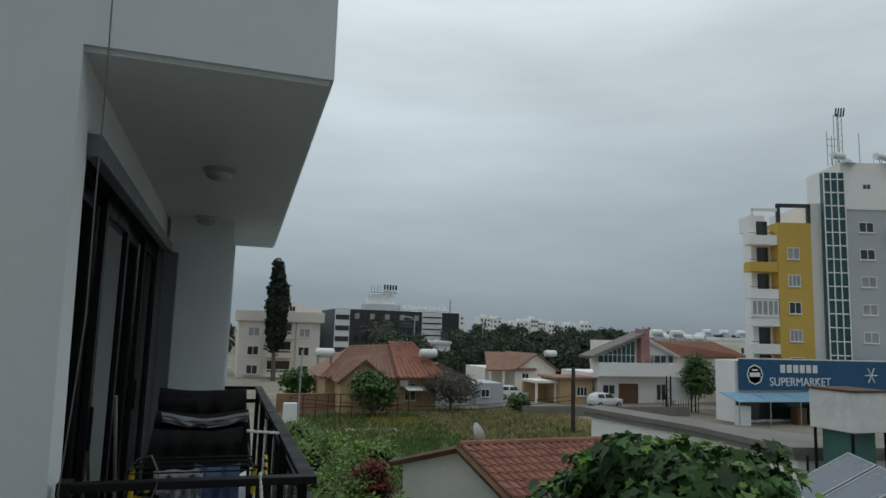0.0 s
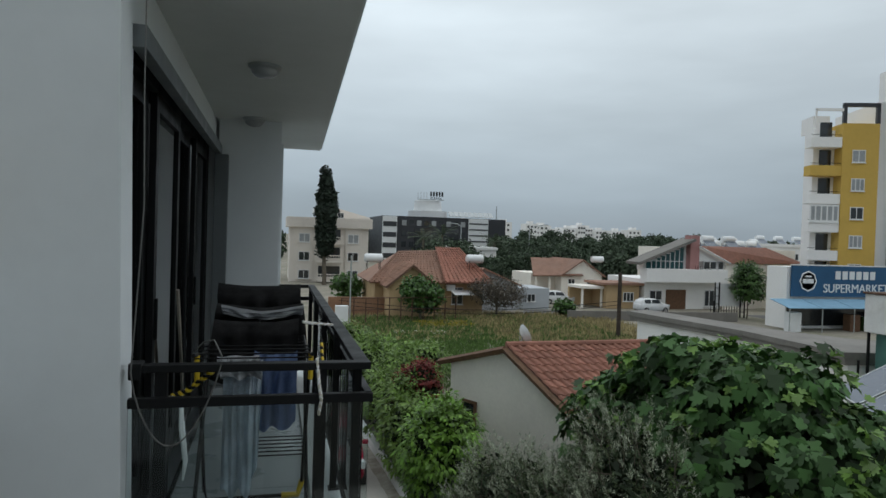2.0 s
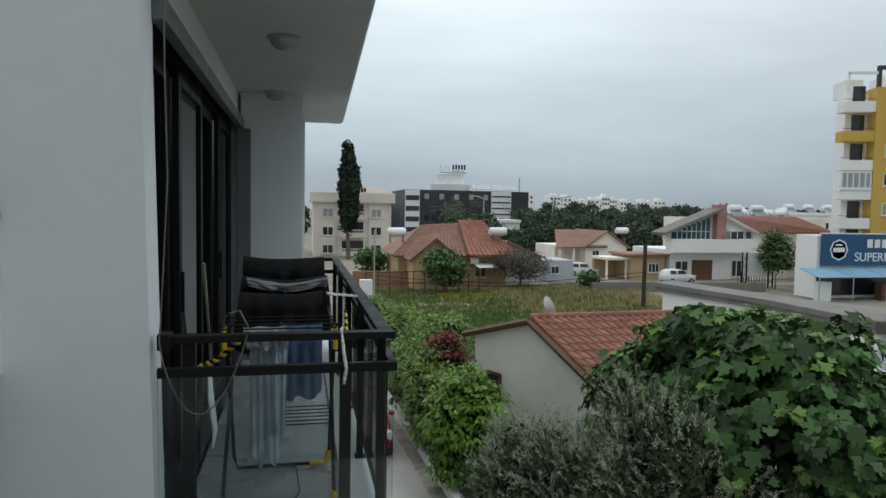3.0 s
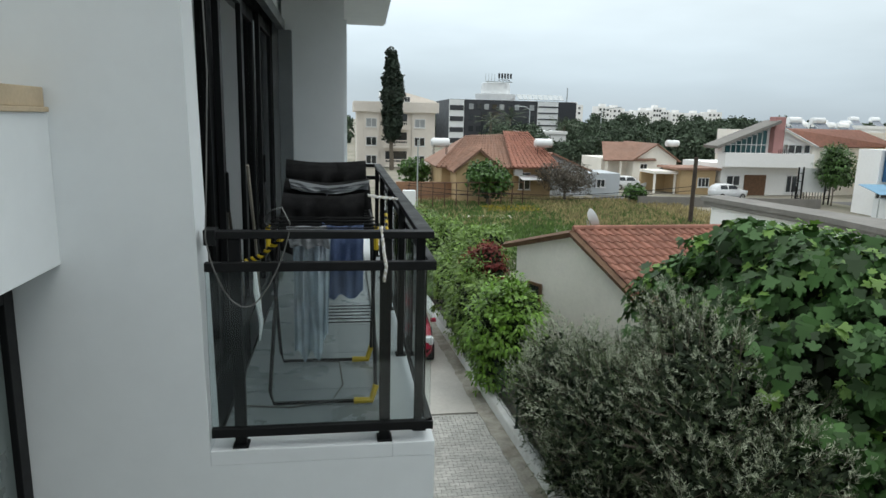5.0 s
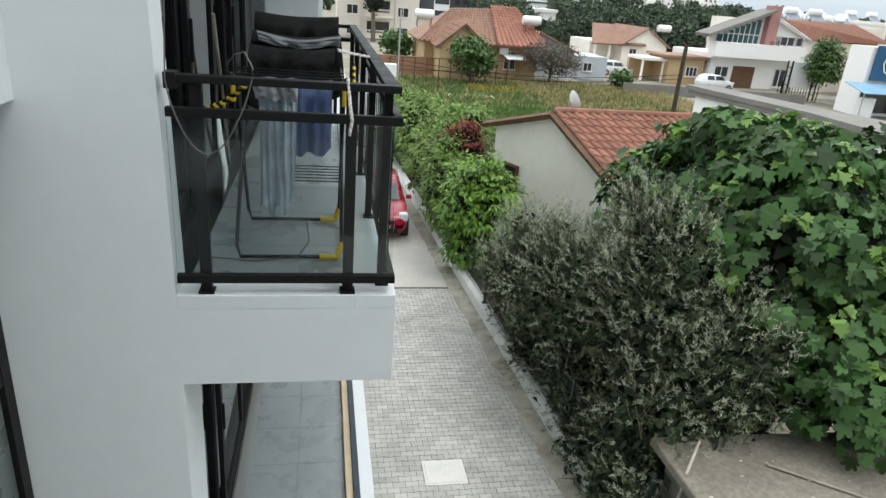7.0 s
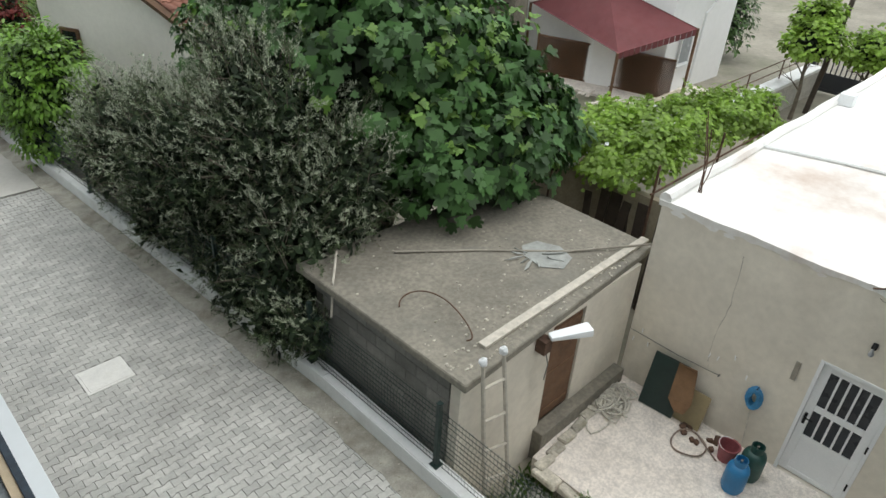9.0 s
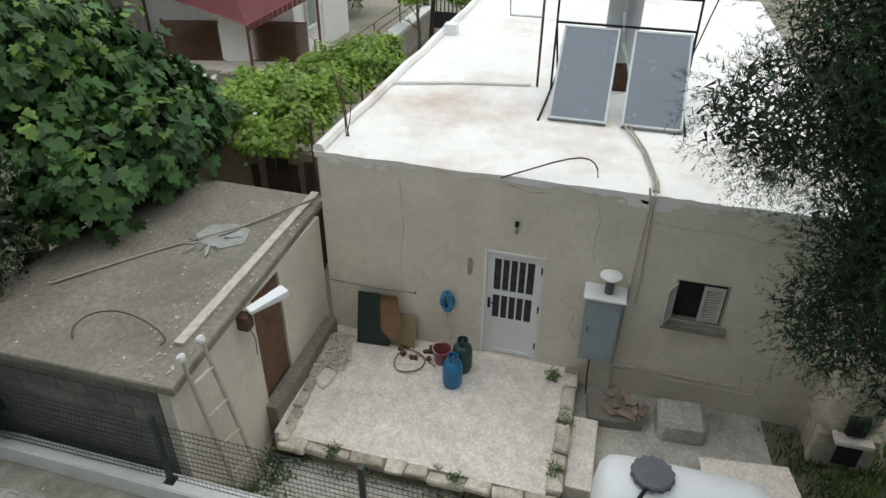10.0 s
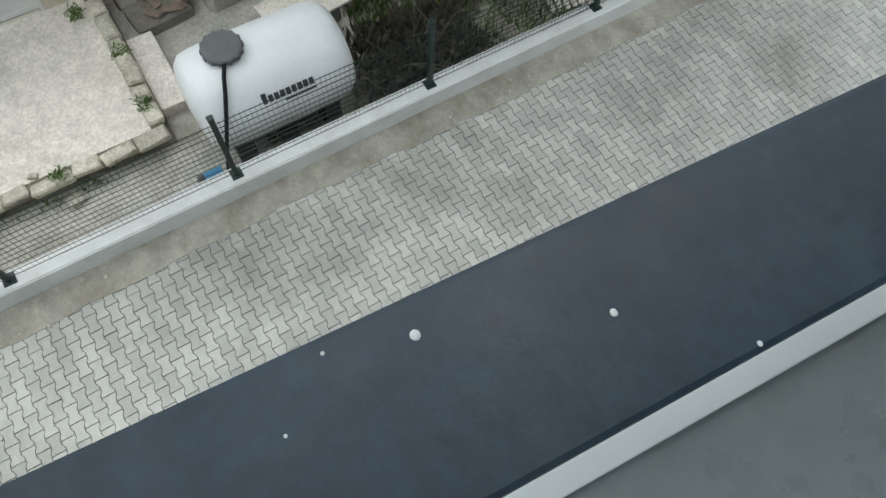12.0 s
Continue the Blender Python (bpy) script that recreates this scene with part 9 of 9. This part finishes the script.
wood_belt("far_woods", 60, -40, 60, 190, 260, 6, 9, 403, 14000, 1.5)
wood_belt("far_woods", 26, 24, 48, 92, 118, 3.5, 7.0, 404, 26000, 0.45)
wood_belt("far_woods", 30, 44, 70, 86, 112, 4.0, 7.0, 405, 32000, 0.45)
wood_belt("far_woods", 120, 120, 420, 130, 300, 6, 10, 406, 60000, 1.1)
rnd = random.Random(17)
for i in range(16):
    x, y = 118 + i * 7.5 + rnd.uniform(-2, 2), 400 + rnd.uniform(-15, 15)
    z1 = rnd.uniform(14.5, 18.5)
    o = thing("far_white_block", (x, y, 0), "small white block on the far skyline", "building", "white blocks on the skyline")
    w_ = rnd.uniform(5, 10)
    part("wall", box(B(), (-w_ / 2, 0, 0), (w_ / 2, 10, z1)), M_WHITEH, o)
    part("roof_block", box(B(), (-w_ / 5, 2, z1), (w_ / 5, 6, z1 + 1.6)), M_WHITEH, o)
    for k in range(3):
        for j in range(2):
            part("window", box(B(), (-w_ / 2 + 0.8 + k * w_ / 3.3, -0.15, z1 - 2.6 - 3 * j), (-w_ / 2 + 2.0 + k * w_ / 3.3, 0.05, z1 - 1.3 - 3 * j)), M_PANE, o)
for i, (x, y, w_, hh) in enumerate(((68, 92, 14, 6.6), (84, 100, 16, 7.4), (100, 95, 18, 7.0), (30, 112, 9, 5.2))):
    o = thing("white_low_block", (x, y, 0), "low white block behind the street houses", "building", "low white blocks")
    part("wall", box(B(), (0, 0, 0), (w_, 10, hh)), M_WHITEH, o)
    part("parapet", box(B(), (-0.2, -0.2, hh), (w_ + 0.2, 10.2, hh + 0.5)), M_WHITEH, o)
    for k in range(int(w_ / 3)):
        win(o, 1.0 + k * 3, 0, hh - 2.4, 1.4, 1.2, 2)
    if i < 3:
        for k in range(3):
            water_tank_stand(x + 2.5 + k * 4.0, y + 3, hh + 0.5)

# ---- the laundry rack on the balcony ----
rk = thing("laundry_rack", (0.68, 4.0, 5.692), "black folding laundry rack hung with clothes", "laundry rack")


def kpart(name, pts, r, mat=M_BLACK, label=""):
    return smooth(part(name, tube(B(), pts, r, 7), mat, rk, label))


for k, (y0, y1) in enumerate(((-0.40, 0.32), (0.24, -0.28))):
    kpart("leg_frame", [(-0.28, y1, 0.93), (-0.29, y0, 0.08), (-0.27, y0 - 0.02, 0.02), (0.25, y0 - 0.02, 0.02), (0.28, y0, 0.08), (0.28, y1, 0.93)], 0.011)
    part("foot", tube(B(), [(0.16, y0 - 0.02, 0.02), (0.255, y0 - 0.02, 0.02), (0.282, y0, 0.10)], 0.019, 7), M_YELLOWPL, rk, "yellow plastic foot")
for x in (-0.28, 0.28):
    kpart("side_bar", [(x, -0.55, 1.02), (x, 0.0, 0.93), (x, 1.0, 0.95), (x, 1.35, 1.1)], 0.010)
    part("corner_clip", tube(B(), [(x, -0.38, 0.86), (x, -0.40, 1.0)], 0.013, 7), M_YELLOWPL, rk, "yellow plastic corner")
for i in range(16):
    y = -0.52 + i * 0.118
    kpart("wire", [(-0.28, y, 1.0 - (0.06 if 3 < i < 13 else 0)), (0.28, y, 1.0 - (0.06 if 3 < i < 13 else 0))], 0.004)
for i in range(6):
    kpart("wire", [(-0.05, 0.0 + 0.07 * i, 0.34), (0.28, 0.0 + 0.07 * i, 0.34)], 0.004)


def drape(name, x0, x1, y, z, drop_front, drop_back, mat, label, seed, gap=0.05, sag=0.02):
    """A cloth hung over a bar along x: both falls, with folds and an uneven hem."""
    rnd_ = np.random.default_rng(seed)
    nx, nz = 26, 16
    bm = B()
    rows = []
    for j in range(-nz, nz + 1):
        u = j / nz
        drop = (drop_front if u < 0 else drop_back) * abs(u)
        r = []
        for i in range(nx + 1):
            x = x0 + (x1 - x0) * i / nx
            fold = 0.014 * math.sin(i * 0.9 + seed + 1.6 * u) * min(1, abs(u) * 3) + 0.018 * math.sin(i * 0.41 + seed * 2 + abs(u) * 3) + 0.02 * noise.noise(Vector((i * 0.3, u * 4, seed)))
            taper = 1 - 0.12 * abs(u) * math.sin(seed + 1.3)
            xx = (x0 + x1) / 2 + (x - (x0 + x1) / 2) * taper + 0.02 * abs(u) * math.sin(seed)
            hem = 1 + 0.05 * math.sin(i * 0.5 + seed) * (abs(u) > 0.9)
            r.append(bm.verts.new((xx, y + math.copysign(min(gap, gap * abs(u) * 6), u) + fold, z - drop * hem - sag * math.sin(math.pi * i / nx))))
        rows.append(r)
    for a, b in zip(rows, rows[1:]):
        for i in range(nx):
            bm.faces.new((a[i], a[i + 1], b[i + 1], b[i]))
    bmesh.ops.solidify(bm, geom=bm.faces[:], thickness=0.006)
    ob = smooth(part(name, bm, mat), 80)
    return tagged(ob, label, "clothes", "laundry on the rack") if label else ob


jeans = drape("jeans", 0.53, 0.665, 3.60, 6.66, 0.66, 0.50, M_DENIM, "pale blue jeans hung over the rack", 3, 0.03)
leg = drape("leg", 0.61, 0.72, 3.66, 6.65, 0.58, 0.55, M_DENIM, "", 11, 0.05)
leg.parent = jeans
drape("jeans_cuff", 0.50, 0.70, 3.55, 6.69, 0.10, 0.12, M_GREYCLOTH, "pale striped cloth bunched over the bar", 8, 0.05, 0.0)
drape("blue_shirt", 0.67, 0.90, 3.85, 6.66, 0.40, 0.36, M_BLUECLOTH, "blue striped shirt hung over the rack", 4, 0.05)
drape("dark_trousers", 0.42, 0.92, 4.3, 6.78, 0.36, 0.40, M_CLOTHBLACK, "black trousers hung over the rack", 5, 0.10)
drape("striped_towel", 0.44, 0.96, 4.55, 6.84, 0.05, 0.30, M_GREYCLOTH, "grey and black striped towel on the rack", 6, 0.06, 0.04)
drape("dark_jacket", 0.40, 0.96, 4.75, 6.83, 0.34, 0.42, M_CLOTHBLACK, "black jacket hung over the rack", 9, 0.16, 0.03)
drape("dark_coat", 0.36, 0.96, 5.3, 6.92, 0.48, 0.50, M_CLOTHBLACK, "black coat on the far end of the rack", 7, 0.2, 0.02)

def twist(name, pts, r, mats, label):
    """Two strands twisted round a line."""
    t = thing(name, pts[0], label, "rope", "ties on the railing")
    p = [Vector(q) - Vector(pts[0]) for q in pts]
    for k, m_ in enumerate(mats):
        line = []
        n = 48
        for i in range(n + 1):
            u = i / n * (len(p) - 1)
            a = min(int(u), len(p) - 2)
            c = p[a].lerp(p[a + 1], u - a)
            ph = i * 0.9 + k * math.pi
            line.append(c + Vector((0.3 * math.cos(ph), math.cos(ph) * 0.7, math.sin(ph))) * r)
        smooth(part("strand", tube(B(), line, r * 0.95, 5), m_, t))
    return t


twist("safety_rope", [(0.33, 3.06, 6.60), (0.42, 3.08, 6.63), (0.52, 3.10, 6.71)], 0.0075, (M_YELLOWPL, M_BLACK), "yellow and black rope tied to the railing")
twist("safety_rope", [(0.97, 3.08, 6.62), (0.985, 3.12, 6.72), (0.99, 3.3, 6.80)], 0.0075, (M_YELLOWPL, M_BLACK), "yellow and black rope at the rack corner")
twist("white_tie", [(0.955, 3.03, 6.77), (0.965, 3.0, 6.66), (0.975, 2.985, 6.60), (0.965, 2.985, 6.54)], 0.007, (M_ROPE, M_TANK), "knotted white rag tied to the rail")
twist("white_tie", [(0.26, 3.04, 6.60), (0.36, 3.05, 6.61), (0.42, 3.05, 6.60)], 0.005, (M_ROPE, M_TANK), "white cord laid on the rail")
twist("white_tie", [(1.12, 4.2, 6.755), (0.98, 4.1, 6.78), (0.93, 4.0, 6.80)], 0.005, (M_ROPE, M_TANK), "pale cord tied from the rack to the rail")
tagged(smooth(part("fallen_strap", tube(B(), [(0.36, 3.35, 6.55), (0.37, 3.33, 6.4), (0.39, 3.32, 6.25), (0.38, 3.32, 6.16)], [0.006, 0.014, 0.012, 0.004], 6), M_TANK)), "pale strap hanging inside the glass", "strap")

# grey cable down the wall and round the rail
line = [(0.24, 2.95, 9.9), (0.24, 2.95, 8.69), (0.25, 2.94, 8.26), (0.25, 2.94, 7.86), (0.258, 2.94, 7.4), (0.235, 2.95, 6.98)]
for k in range(17):                                          # the slack loop under the rail
    u = k / 16
    line.append((0.222 + 0.34 * u ** 1.15, 2.94, 6.74 - 0.31 * math.sin(math.pi * u) ** 0.8 + 0.02 * u))
line += [(0.565, 2.95, 6.80), (0.53, 2.99, 6.86), (0.48, 3.05, 6.84), (0.44, 3.12, 6.79)]
tagged(smooth(part("wall_cable", tube(B(), line, 0.0032, 6), M_CABLE)), "thin grey cable hanging down the wall and looped over the rail", "cable")
tagged(smooth(part("floor_cable", tube(B(), [(0.22, 3.6, 5.70), (0.5, 3.55, 5.70), (0.72, 3.62, 5.70), (0.78, 3.72, 5.75), (0.76, 3.95, 5.80), (0.6, 4.1, 5.75)], 0.005, 6), M_CABLE)), "grey cable lying on the balcony floor", "cable")
tagged(smooth(part("broom", tube(B(), [(0.10, 5.6, 5.70), (0.13, 5.2, 6.3), (0.13, 4.9, 6.9)], 0.012, 6), M_OLDWOOD)), "broom stick leaning by the glass door", "broom")

# a small tree beside the supermarket
bush("street_tree", (46.7, 56.6, 0), [(0, 0, 3.7, 1.6, 1.6, 1.8), (0.5, 0.2, 2.9, 1.3, 1.3, 1.1), (-0.4, -0.2, 4.6, 1.0, 1.0, 1.0)], 3600, "oval", 0.28, M_BUSH, 95, "small round street tree beside the shop", "tree", 2.4)
